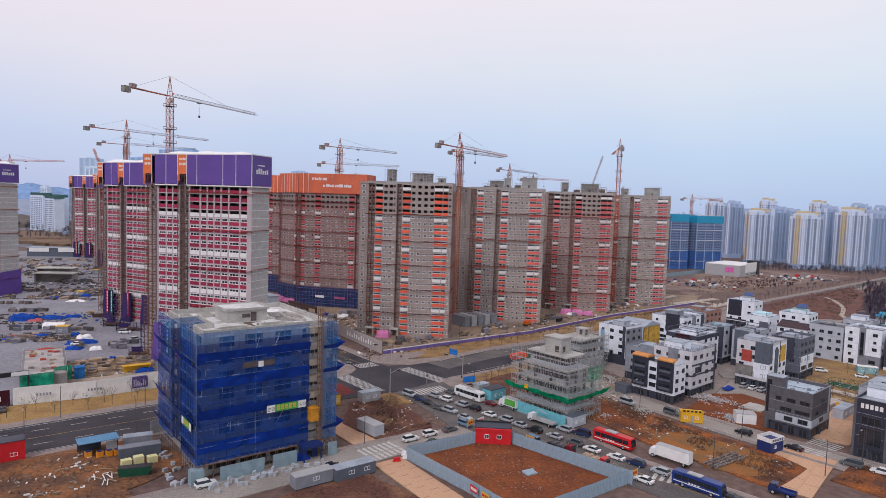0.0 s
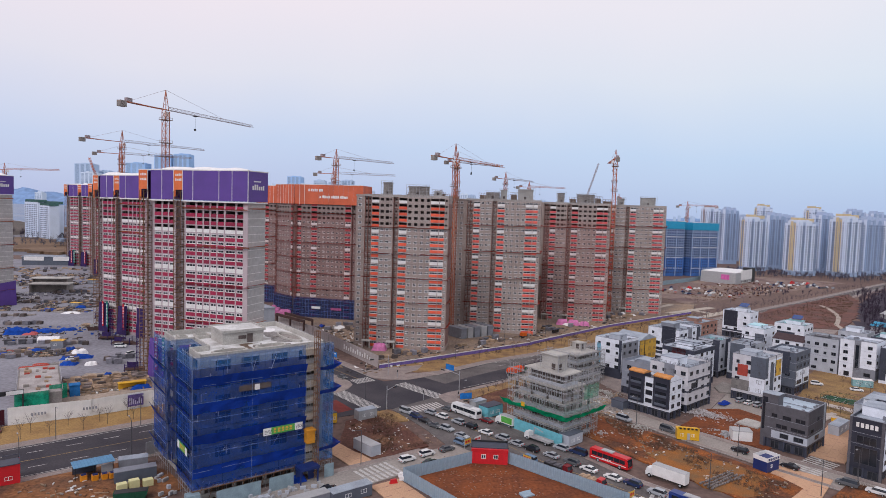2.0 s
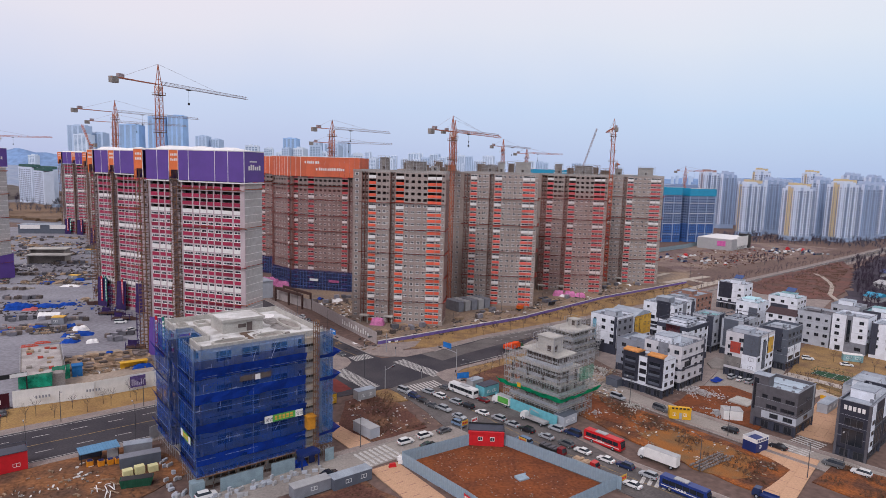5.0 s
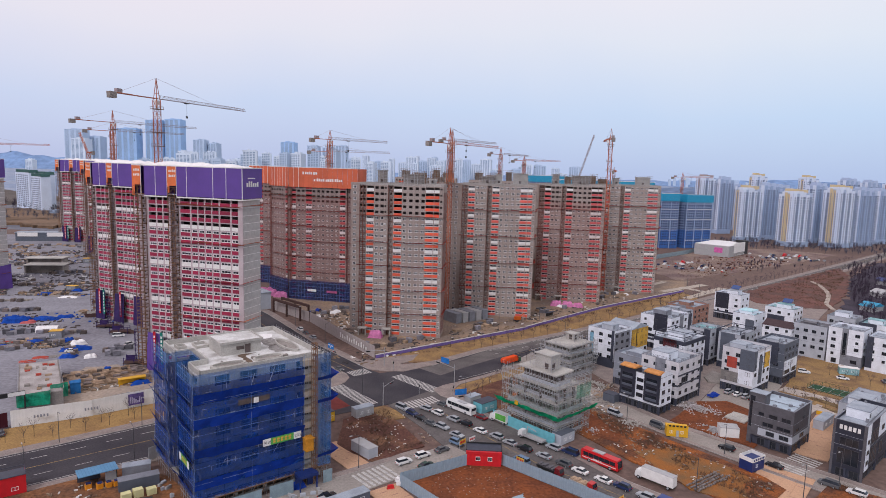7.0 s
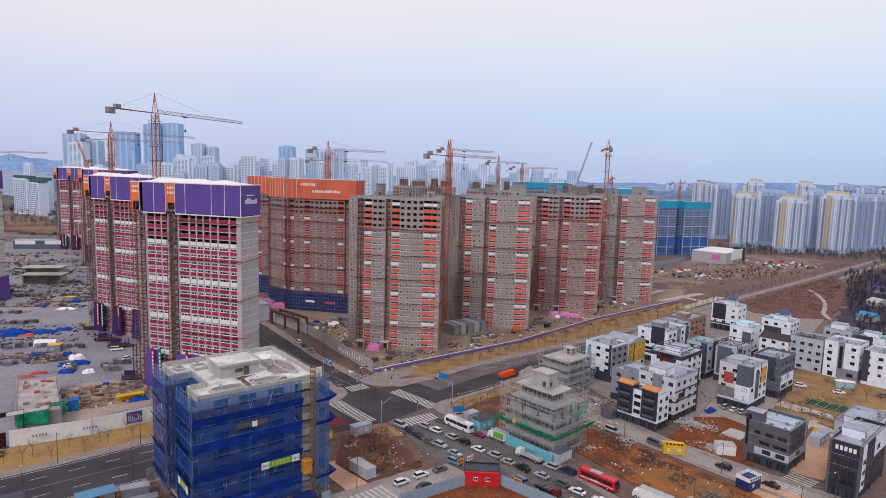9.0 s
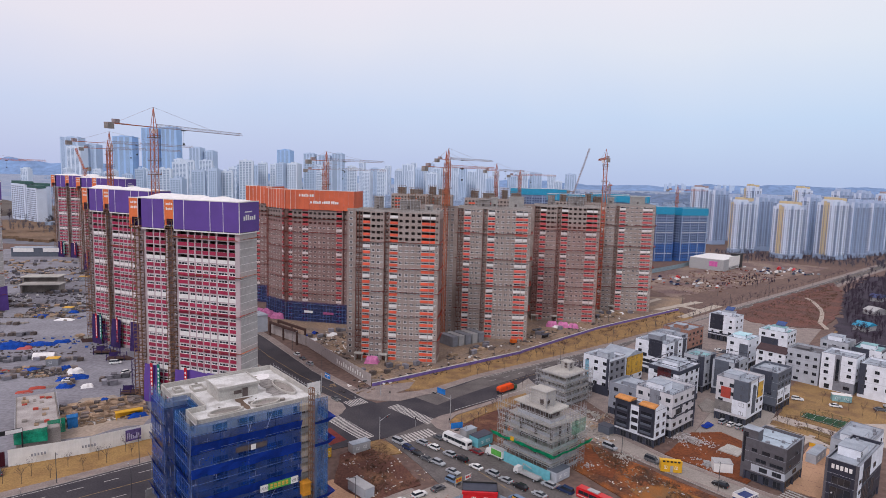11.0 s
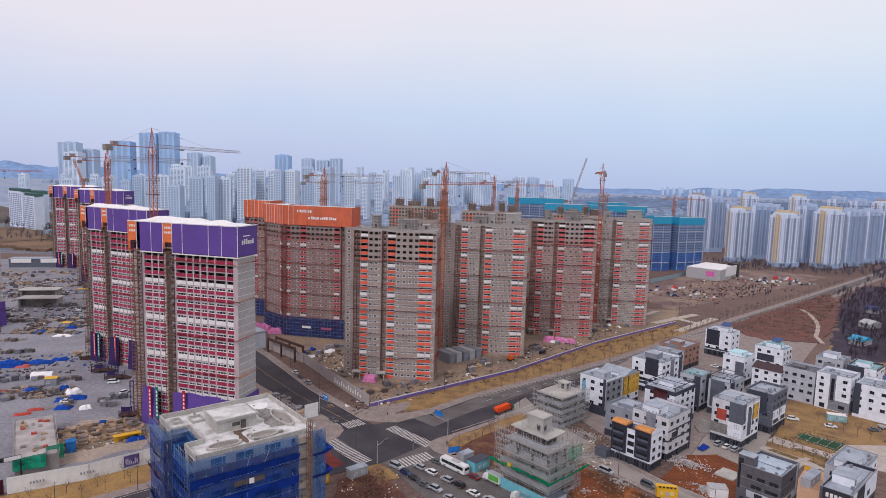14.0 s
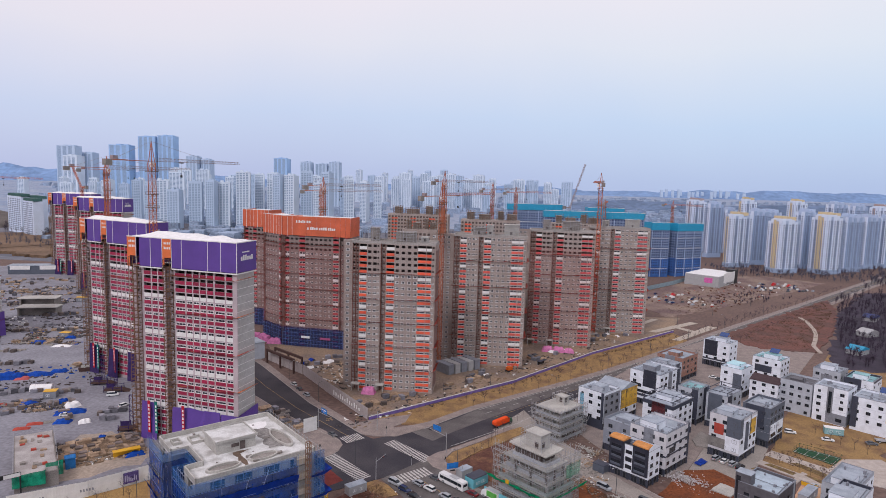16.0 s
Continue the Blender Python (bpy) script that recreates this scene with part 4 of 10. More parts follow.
# its second wing, turned away behind the first
BAYS_D = [(1.0, 3.6, "b", 0), (4.6, 6.2, "w", 0), (7.4, 10.0, "b", 0), (11.2, 12.8, "w", 0), (14.2, 15.8, "w", 0), (17.0, 19.4, "b", 0)]
orange_facet(-108.5, 416.0, -20, "wing of the unfinished grey tower with orange sheets on top", BAYS_D, 20.0, [(0, 20.0, 0)], 0)


M_REDBANNER = mat("red_banner", (0.50, 0.02, 0.04), var=0.2)
M_GREENBANNER = mat("green_banner", (0.02, 0.20, 0.16), var=0.2)
M_GABLE = mat("stained_gable_concrete", (0.48, 0.465, 0.46), var=0.13, scale=0.06, fine=0.8, bump=0.08, other=(0.43, 0.41, 0.40))
M_DARKPURPLE = mat("dark_purple_sheet", (0.05, 0.03, 0.12), var=0.3)
M_PINKWALL = mat("stained_pink_grey_wall", (0.46, 0.39, 0.40), var=0.2, scale=0.12)

# ---- purple-wrapped tower with magenta panels ----
BAYS_P = [(1.0, 2.4, "s", 1.5), (5.9, 9.0, "b", 0), (9.6, 11.9, "b", 0), (12.5, 14.9, "b", 0), (16.5, 17.8, "s", 2.0),
          (20.1, 24.2, "b", 0), (24.9, 27.3, "b", 0), (27.9, 30.3, "b", 0), (30.9, 33.3, "b", 0), (33.9, 36.5, "b", 0), (37.2, 41.3, "b", 0), (42.0, 44.6, "b", 0)]
GROUPS_P = [(0, 5.2, 1.5), (5.2, 15.4, 0), (15.4, 19.5, 2.0), (19.5, 46.5, 0)]


def purple_tower(x, y, turn, label, deep, mark, joined=False, wall=None):
    root, top = tower("apartment_tower", x, y, turn, label, BAYS_P, 46.5, deep, 23, 1.6, wall or M_WHITEWALL, M_MAGENTA, GROUPS_P, raw_top=4, joined=joined, pan=(0.0, 1.31), group="purple wrapped apartment towers", rim=0.2)
    part("gable_wall", Shape().box(46.5, 0.36, 0, 46.53, deep, 66.0), M_GABLE, root, "stained grey gable wall")
    # thin pale slab edges and the banded gable
    s = Shape()
    for k in range(24):
        z = 1.6 + k * FL
        s.box(46.5, 0.1, z - 0.1, 46.58, deep, z + 0.08)
    part("slab_edge", s, M_WHITEP, root, "white bands along the gable")
    # purple and orange sheets round the top
    zb, zt = 66.4, 77.0
    s3 = Shape()
    for x0, x1, m in ((-0.6, 3.4, 1), (5.0, 10.0, 0), (10.1, 15.2, 0), (15.3, 19.3, 1), (19.5, 23.8, 0), (23.9, 35.0, 0), (35.1, 40.5, 0), (40.6, 47.1, 0)):
        low = zb if m == 0 else 70.0
        part("hoist_sheet" if m else "wrap_sheet", Shape().box(x0, -1.0, low, x1, -0.85, zt), M_ORSHEET if m else M_PURPLE, root, "orange hoist sheet" if m else "")
        part("sheet_rib", Shape().box(x1 - 0.02, -1.08, zb - 0.2, x1 + 0.16, -0.86, zt), M_WHITEP, root)
    part("hoist_sheet", Shape().box(-0.6, -1.0, 66, 0.6, -0.85, 70), M_ORSHEET, root)
    part("hoist_sheet", Shape().box(15.3, -1.0, 67.5, 16.2, -0.85, 70), M_ORSHEET, root)
    for q in ((47.1, -1.0, zb, 47.25, deep + 0.4, zt), (-0.75, -0.85, zb, -0.6, deep + 0.4, zt), (-0.6, deep + 0.25, zb, 47.1, deep + 0.4, zt)):
        part("wrap_sheet", Shape().box(*q), M_PURPLE, root)
    s3.box(-0.6, -1.1, zt, 47.3, -0.8, zt + 0.35).box(47.0, -0.8, zt, 47.35, deep + 0.5, zt + 0.35).box(5.0, -1.1, zb - 0.6, 15.2, -0.86, zb - 0.2).box(19.5, -1.1, zb - 0.6, 47.3, -0.86, zb - 0.2)
    s3.box(47.26, -0.8, zb - 0.6, 47.35, deep + 0.4, zb - 0.2)
    part("sheet_rail", s3, M_WHITEP, root, "pale grey sheet rails")
    s = Shape()
    rnd = random.Random(mark)
    for x0 in (0.0, 15.9):
        for z in (75.0, 73.2):
            for i in range(4):
                s.box(x0 + 0.2 + i * 0.75, -1.04, z, x0 + 0.7 + i * 0.75, -1.01, z + rnd.uniform(0.7, 0.95))
    for i in range(6):
        s.box(47.26, 1.4 + i * 1.25, 70.6, 47.3, 2.3 + i * 1.25, 70.6 + rnd.uniform(1.3, 2.0))
    s.box(47.26, 2.2, 73.4, 47.3, 6.5, 73.8)
    part("lettering_bars", s, M_WHITEP, root, "pale unreadable lettering")
    # roof under lumpy white covers
    s = Shape()
    nx, ny = 36, 8
    v = []
    for j in range(ny + 1):
        for i in range(nx + 1):
            px, py = -0.4 + 47.2 * i / nx, -0.6 + (deep + 0.8) * j / ny
            edge = min(i, nx - i, 4) / 4 * min(j, ny - j, 2) / 2
            v.append((px, py, zt + 0.1 + edge * (1.0 + 1.3 * noise.noise(Vector((px * 0.14, py * 0.2, mark))))))
    s.add(v, [(j * (nx + 1) + i, j * (nx + 1) + i + 1, (j + 1) * (nx + 1) + i + 1, (j + 1) * (nx + 1) + i) for j in range(ny) for i in range(nx)])
    part("roof_cover", s, M_TARP, root, "lumpy white tarpaulin over the roof")
    # hoist shafts of brown scaffold on the front
    for x0, x1 in ((0.4, 4.4), (15.9, 18.9)):
        s = scaffold_frame(Shape(), x0, x1, -1.6, 0.2, 0, 69.5, 2.0, 2.8, 0.10)
        for k in range(24):
            s.box(x0, -1.4, 1.4 + k * FL, x1, 0.1, 1.5 + k * FL)
        part("hoist_scaffold", s, M_RUST, root, "brown scaffold of a hoist shaft")
    # purple skirt and red banners at the foot
    s = Shape()
    for i in range(6):
        if i != 1 and not (joined and i % 2):
            part("base_sheet", Shape().sheet((5 + 7 * i, -2.4, 0), (12 + 7 * i, -2.4, 0), (12 + 7 * i, -1.6, 14.4 - 0.5 * (i % 2)), (5 + 7 * i, -1.6, 14.6 - 0.4 * (i % 3)), 4, 3, 0.35, seed=i + mark), M_DARKPURPLE if joined else M_PURPLE, root)
    part("base_sheet", Shape().sheet((47.4, -2.0, 0), (47.4, deep + 1, 0), (47.1, deep + 1, 14.8), (47.1, -1.6, 13.6), 4, 3, 0.35, seed=9), M_PURPLE, root)
    for x0, m in ((8.6, M_REDBANNER), (11.8, M_GREENBANNER), (24.0, M_REDBANNER)):
        ban = part("banner", Shape().box(x0, -2.9, 3.0, x0 + 1.2, -2.8, 15.4), m, root)
        for k in range(7):
            part("lettering_bar", Shape().box(x0 + 0.3, -2.93, 4.0 + 1.5 * k, x0 + 0.9, -2.905, 4.9 + 1.5 * k), M_WHITEP, ban)
    for i, z in enumerate((9.5, 22.6, 36.4, 50.3, 63.8)):
        s = Shape()
        rnd = random.Random(i + mark)
        v, n = [], 16
        for j in range(n + 1):
            px = 19.0 + 28.6 * j / n
            sag = rnd.uniform(-0.5, 0.3)
            v += [(px, -0.08, z - 0.6 + 0.3 * sag), (px, -1.5, z + sag)]
        s.add(v, [(2 * j, 2 * j + 2, 2 * j + 3, 2 * j + 1) for j in range(n)])
        s.add([(46.6, -1.4, z), (48.3, -1.4, z + 0.3), (48.3, deep, z + 0.5), (46.6, deep, z - 0.3)], [(0, 1, 2, 3)])
        part("safety_net", s, M_NETOR if i != 2 else M_NET, root, "sagging orange safety net")
    return root


purple_tower(-69.8, 222.0, -18, "unfinished white tower with magenta panels and purple sheets round its top", 10.5, 1)
purple_tower(-133.4, 293.4, -27, "unfinished magenta panelled tower with purple and orange sheets on top", 11.0, 2, True, M_PINKWALL)
purple_tower(-253.0, 516.0, -14, "distant magenta panelled tower with purple and orange sheets on top", 11.0, 3, True, M_PINKWALL)
purple_tower(-318.0, 590.0, -14, "distant magenta panelled tower wrapped in purple at the top", 11.0, 5, True, M_PINKWALL)
purple_tower(-262.0, 365.0, -20, "grey and purple tower at the edge of the building site", 11.0, 4, True, M_PINKWALL)


# ---- the netted office building on the corner ----
M_ROOFDUST = mat("dusty_roof_concrete", (0.64, 0.635, 0.63), var=0.16, scale=0.28, fine=2.5, other=(0.40, 0.385, 0.37), mix=0.57)


def netted_building():
    root = thing("office_building", spot(-53, 134, 38), "concrete office building shell wrapped in dark blue scaffold netting", "building")
    L, D, H, n = 31.2, 31.0, 31.6, 8
    fh = H / n
    out = [(1.2, 1.2), (L, 1.2), (L, D), (1.2, D), (1.2, 20.2), (5.6, 20.2), (5.6, 9.8), (1.2, 9.8)]
    for k in range(1, n + 1):
        part("floor_slab", Shape().prism(out, k * fh - 0.45, k * fh), M_CONC if k < n else M_ROOFDUST, root)
    s = Shape()
    for x in (2.0, 9.2, 16.4, 23.6, 30.2):
        for y in (2.0, 8.5, 16.5, 23.5, 30.2):
            if x < 5 and 9.8 < y < 20.2:
                continue
            s.box(x - 0.4, y - 0.4, 0, x + 0.4, y + 0.4, H - 0.4)
    part("column", s, M_CONC, root, "grey concrete columns", kind="stuff")
    s = Shape()
    s.box(8, 12, 0, 20, 22, H - 0.5)
    part("core", s, M_CONCDARK, root, "dark concrete core")
    # dark walls added behind the openings to shade them
    for k in range(n):
        z = k * fh
        part("inner_wall", Shape().box(3.0, 4.0, z, L - 2.5, 4.2, z + fh - 0.46).box(6.9, 4.21, z, 7.1, D - 3, z + fh - 0.46).box(L - 2.5, 4.0, z, L - 2.3, D - 3, z + fh - 0.46), M_INSIDE, root, "added dark walls that keep the openings dark")
    for k in range(n):
        s = Shape()
        z = k * fh
        s.box(1.4, 1.3, z, L - 0.2, 1.6, z + 1.1).box(L - 0.5, 1.7, z, L - 0.2, D, z + 1.1).box(1.3, 1.7, z, 1.6, 9.6, z + 1.1).box(1.3, 20.4, z, 1.6, D - 0.2, z + 1.1).box(5.7, 10.0, z, 6.0, 20.0, z + 1.1)
        part("parapet_wall", s, M_CONC, root)
    for k in range(1, n):
        z = k * fh + 1.1
        for u0, u1 in ((1.4, 4.6), (8.0, 10.4), (14.6, 17.6), (21.6, 24.4), (28.6, 31.0)):
            part("pier", Shape().box(u0, 1.3, z, u1, 1.6, z + fh - 1.56), M_CONC, root, "concrete wall pier between window openings")
        for v0, v1 in ((1.7, 3.6), (7.4, 9.6), (20.4, 23.0), (27.6, 30.6)):
            part("pier", Shape().box(1.3, v0, z, 1.6, v1, z + fh - 1.56), M_CONC, root, "concrete wall pier between window openings")
    # roof: parapet, stair room, rings and openings in the slab
    s = Shape()
    for (ax, ay), (bx, by) in zip(out, out[1:] + out[:1]):
        dx, dy = (bx - ax), (by - ay)
        ln = math.hypot(dx, dy)
        nx, ny = -dy / ln * 0.35, dx / ln * 0.35
        s.prism([(ax, ay), (bx, by), (bx + nx, by + ny), (ax + nx, ay + ny)], H + 0.003, H + 1.25)
    part("parapet", s, M_CONC, root, "pale concrete roof parapet")
    s = Shape()
    room = part("stair_room", Shape().box(10.2, 13.4, H, 20.4, 22.3, H + 2.9), M_CONC, root, "concrete stair room on the roof")
    s = Shape().box(9.8, 13.0, H + 2.9, 20.8, 22.7, H + 3.15)
    s.box(9.8, 13.0, H + 3.15, 20.8, 13.25, H + 3.5).box(9.8, 22.45, H + 3.15, 20.8, 22.7, H + 3.5).box(9.8, 13.25, H + 3.15, 10.05, 22.45, H + 3.5).box(20.55, 13.25, H + 3.15, 20.8, 22.45, H + 3.5)
    part("roof_slab", s, M_CONC, room, "overhanging concrete roof slab")
    part("roof_skin", Shape().box(10.1, 13.3, H + 3.15, 20.5, 22.4, H + 3.22), M_ROOFDUST, room, "pale dusty room roof")
    # dark panels on the walls stand for shaded openings
    part("doorway", Shape().box(16.2, 13.33, H + 0.1, 17.6, 13.41, H + 2.3), M_INSIDE, room, "dark panel for a shaded doorway")
    part("side_window", Shape().box(20.38, 15.0, H + 0.2, 20.46, 16.6, H + 2.3), M_INSIDE, room, "dark panel for a shaded opening")
    part("side_window", Shape().box(14.0, 13.33, H + 1.1, 16.0, 13.41, H + 2.0), M_INSIDE, room, "dark panel for a shaded opening")
    for cx, cy, rx, ry in ((9.2, 5.6, 4.3, 1.8), (19.3, 6.1, 3.9, 1.9), (27.6, 14.0, 1.9, 6.5)):
        s = Shape()
        k = 22
        v = []
        for i in range(k):
            a = 2 * math.pi * i / k
            for e, z in ((1.0, H), (1.0, H + 0.55), (0.86, H + 0.55), (0.86, H)):
                v.append((cx + rx * e * math.cos(a), cy + ry * e * math.sin(a), z + 0.004))
        s.add(v, [(4 * i + j, 4 * ((i + 1) % k) + j, 4 * ((i + 1) % k) + j + 1, 4 * i + j + 1) for i in range(k) for j in range(3)])
        part("planter_ring", s, M_CONC, root, "low curved concrete planter upstand")
        s = Shape().prism([(cx + rx * 0.86 * math.cos(2 * math.pi * i / k), cy + ry * 0.86 * math.sin(2 * math.pi * i / k)) for i in range(k)], H + 0.004, H + 0.05)
        part("planter_bed", s, M_CONCDARK, root, "dark damp planter bed")
    s = Shape()
    for x0, y0, x1, y1 in ((7.3, 23.2, 10.6, 27.4), (3.2, 25, 5.4, 28.2)):
        s.box(x0, y0, H, x1, y0 + 0.3, H + 0.7).box(x0, y1 - 0.3, H, x1, y1, H + 0.7).box(x0, y0 + 0.3, H, x0 + 0.3, y1 - 0.3, H + 0.7).box(x1 - 0.3, y0 + 0.3, H, x1, y1 - 0.3, H + 0.7)
    part("shaft_upstand", s, M_CONC, root, "square concrete shaft upstands")
    s = Shape()
    rnd = random.Random(8)
    for i in range(26):
        x, y = rnd.uniform(3, 29), rnd.uniform(2.5, 29)
        if not (9 < x < 21.5 and 12 < y < 23.5) and not (x < 7 and 9 < y < 21):
            w, q = rnd.uniform(0.3, 1.5), rnd.uniform(0.2, 1.0)
            s.box(x, y, H + 0.004, x + w, y + q, H + rnd.uniform(0.1, 0.6))
    part("roof_clutter", s, M_CONCDARK, root, "scattered boards and bags on the roof", kind="stuff")
    part("roof_dust", Shape().prism(jitter([(12, 20), (24, 19), (29, 27), (20, 29.5), (12, 29)], 2, 0.7, 4), H + 0.004, H + 0.03), M_TARP, root, "pale cement dust on the slab")
    part("roof_stain", Shape().prism(jitter([(13.6, 2.6), (15.2, 2.6), (15.4, 11), (19, 12.4), (14, 12.6)], 1.5, 0.4, 6), H + 0.035, H + 0.05), mat("damp_brown_stain", (0.17, 0.12, 0.09), var=0.3), root, "damp brown dirt on the slab")
    part("roof_stain", Shape().prism(jitter([(22.5, 10), (26, 9), (29, 12), (27, 23), (24, 24)], 1.5, 0.6, 9), H + 0.035, H + 0.045), mat("grey_dirt_stain", (0.30, 0.28, 0.27), var=0.4, scale=0.8), root, "grey dirt on the slab")
    # scaffold outside, on the four sides
    s = Shape()
    zt = H + 1.2
    y0 = -0.9
    for x in np.arange(-0.9, L + 1.4, 1.83):
        for y in (y0, y0 + 0.9):
            s.bar((x, y, 0), (x, y, zt), 0.045)
    for y in np.arange(-0.9, D + 1.4, 1.83):
        for x in (-0.9, 0.0, L + 0.5, L + 1.4):
            if x > 1 or not 10.9 < y < 19.1:
                s.bar((x, y, 0), (x, y, zt), 0.045)
    for z in np.arange(1.9, zt + 0.5, 1.9):
        for y in (y0, y0 + 0.9):
            s.bar((-0.9, y, z), (L + 1.4, y, z), 0.045)
        for x in (L + 0.5, L + 1.4):
            s.bar((x, -0.9, z), (x, D + 0.9, z), 0.045)
        for x in (-0.9, 0.0):
            s.bar((x, -0.9, z), (x, 10.8, z), 0.045).bar((x, 19.2, z), (x, D + 0.9, z), 0.045)
        s.bar((4.5, 10.8, z), (4.5, 19.2, z), 0.045)
    for a, b in (((4, 20), (9, 31)), ((25, 19), (21, 31)), ((-0.9, 2), (6, 12)), ((12, 2), (19, 13)), ((29, 5), (24, 15)), ((10, 21), (13, 31)), ((15, 24), (18, 32))):
        s.bar((a[0], y0 - 0.04, a[1]), (b[0], y0 - 0.04, b[1]), 0.06)
    part("scaffold", s, M_PIPE, root, "grey scaffold pipes", kind="stuff")
    # pale pipes that hold the net from outside
    s = Shape()
    for x in (-1.1, 12.0, 25.3):
        s.bar((x, -1.3, 3.0), (x, -1.3, zt + 0.6), 0.03)
    for y in (-1.0, 10.8, 19.2, 32.0):
        s.bar((-1.3, y, 3.0), (-1.3, y, zt + 0.6), 0.03)
    for z in np.arange(3.8, zt + 1.0, 3.8):
        s.bar((-1.2, -1.3, z), (25.3, -1.3, z), 0.035).bar((-1.3, -1.2, z), (-1.3, 10.8, z), 0.035).bar((-1.3, 19.2, z), (-1.3, 32, z), 0.035)
    part("outer_pipe", s, mat("pale_pipe", (0.22, 0.30, 0.46)), root, "pale blue grey pipes outside the net", kind="stuff")
    # netting: one sheet per lift and bay, so that each laps the next
    lifts = [(3.6, 8.2), (8.1, 12.6), (12.5, 17.1), (17.0, 21.4), (21.3, 26.0), (25.9, 30.4)]
    for k, (za, zb) in enumerate(lifts):
        for i in range(4):
            xa, xb = -1.05 + i * 6.55, -1.05 + (i + 1) * 6.55 + 0.1
            part("net_panel", Shape().sheet((xa, -1.02 - 0.02 * (i % 2), za), (xb, -1.02 - 0.02 * (i % 2), za), (xb, -1.0, zb), (xa, -1.0, zb), 8, 6, 0.22, seed=k * 7 + i), M_BLUENET, root)
        for i, (ya, yb) in enumerate(((-1.0, 5.0), (4.9, 10.8), (19.2, 23.5), (23.4, 27.8), (27.7, 32.0))):
            part("net_panel", Shape().sheet((-1.04, yb, za), (-1.04, ya, za), (-1.02, ya, zb), (-1.02, yb, zb), 8, 6, 0.22, seed=40 + k * 7 + i), M_BLUENET, root)
        part("recess_net", Shape().sheet((4.4, 10.8, za), (-1.04, 10.8, za), (-1.02, 10.8, zb), (4.4, 10.8, zb), 5, 6, 0.2, seed=k), M_BLUENET, root)
        part("recess_net", Shape().sheet((4.4, 19.2, za), (4.4, 10.8, za), (4.4, 10.8, zb), (4.4, 19.2, zb), 5, 6, 0.2, seed=k + 3), M_BLUENET, root)
        part("recess_net", Shape().sheet((-1.04, 19.2, za), (4.4, 19.2, za), (4.4, 19.2, zb), (-1.02, 19.2, zb), 5, 6, 0.2, seed=k + 6), M_BLUENET, root)
        for i in range(5):
            ya, yb = -1.0 + i * 6.6, -1.0 + (i + 1) * 6.6 + 0.1
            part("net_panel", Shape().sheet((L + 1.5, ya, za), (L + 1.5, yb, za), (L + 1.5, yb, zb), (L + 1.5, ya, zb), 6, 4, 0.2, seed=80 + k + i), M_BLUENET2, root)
    for i in range(4):
        xa, xb = -1.05 + i * 6.55, -1.05 + (i + 1) * 6.55
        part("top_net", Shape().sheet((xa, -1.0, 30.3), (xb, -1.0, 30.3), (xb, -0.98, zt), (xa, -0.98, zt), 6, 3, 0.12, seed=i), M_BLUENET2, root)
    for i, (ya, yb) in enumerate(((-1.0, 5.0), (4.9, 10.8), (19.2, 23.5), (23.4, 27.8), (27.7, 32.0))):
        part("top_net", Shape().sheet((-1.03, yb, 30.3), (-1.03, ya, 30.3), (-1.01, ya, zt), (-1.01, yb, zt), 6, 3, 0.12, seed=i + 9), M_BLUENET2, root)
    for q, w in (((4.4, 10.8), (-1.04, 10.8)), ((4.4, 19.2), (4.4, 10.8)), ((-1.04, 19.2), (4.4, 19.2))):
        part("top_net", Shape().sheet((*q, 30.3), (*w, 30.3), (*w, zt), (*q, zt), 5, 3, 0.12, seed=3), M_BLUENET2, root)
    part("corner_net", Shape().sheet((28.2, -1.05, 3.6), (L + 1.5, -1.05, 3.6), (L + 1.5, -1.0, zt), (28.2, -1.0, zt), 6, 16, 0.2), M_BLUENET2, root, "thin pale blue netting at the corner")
    # catch fans: opaque tarpaulin aprons that stand out from the scaffold
    for k, z in enumerate((6.2, 13.6, 20.4, 26.2)):
        s = Shape()
        s.sheet((-1.1, -1.12, z), (25.2, -1.12, z), (25.2, -1.5 - 0.5 * (k % 2), z + 2.4), (-1.1, -1.5 - 0.5 * (k % 2), z + 2.4), 22, 3, 0.35, seed=k)
        part("catch_fan", s, M_BLUEFAN, root, "bright blue tarpaulin apron")
        s = Shape()
        s.sheet((-1.15, 10.6, z - 1.0), (-1.15, -1.1, z - 1.0), (-2.6, -1.3, z + 1.2), (-2.6, 11.0, z + 1.2), 10, 3, 0.35, seed=k + 20)
        part("catch_fan", s, M_BLUEFAN, root, "bright blue tarpaulin apron")
        s = Shape().sheet((-1.15, D + 0.9, z - 1.0), (-1.15, 19.4, z - 1.0), (-2.6, 19.0, z + 1.2), (-2.3, D + 1.5, z + 1.2), 14, 3, 0.35, seed=k + 24)
        part("catch_fan", s, M_BLUEFAN, root, "bright blue tarpaulin apron")
        if k != 1:
            s = Shape()
            s.sheet((28.5, -1.2, z), (L + 1.6, -1.2, z), (L + 3.2, -2.0, z + 1.4), (28.5, -2.0, z + 1.0), 4, 3, 0.2, seed=k + 30)
            s.sheet((L + 1.6, -1.2, z), (L + 1.6, D, z), (L + 3.4, D, z + 1.3), (L + 3.2, -2.0, z + 1.4), 16, 3, 0.3, seed=k + 31)
            part("catch_fan", s, M_BLUEFAN, root, "bright blue tarpaulin apron")
    # dark strip as the shade of a net gap at one storey, with a hanging sign
    part("gap_shadow", Shape().box(9.0, -1.12, 24.0, 16.5, -1.08, 25.3), M_INSIDE, root, "dark strip for a shaded gap in the net")
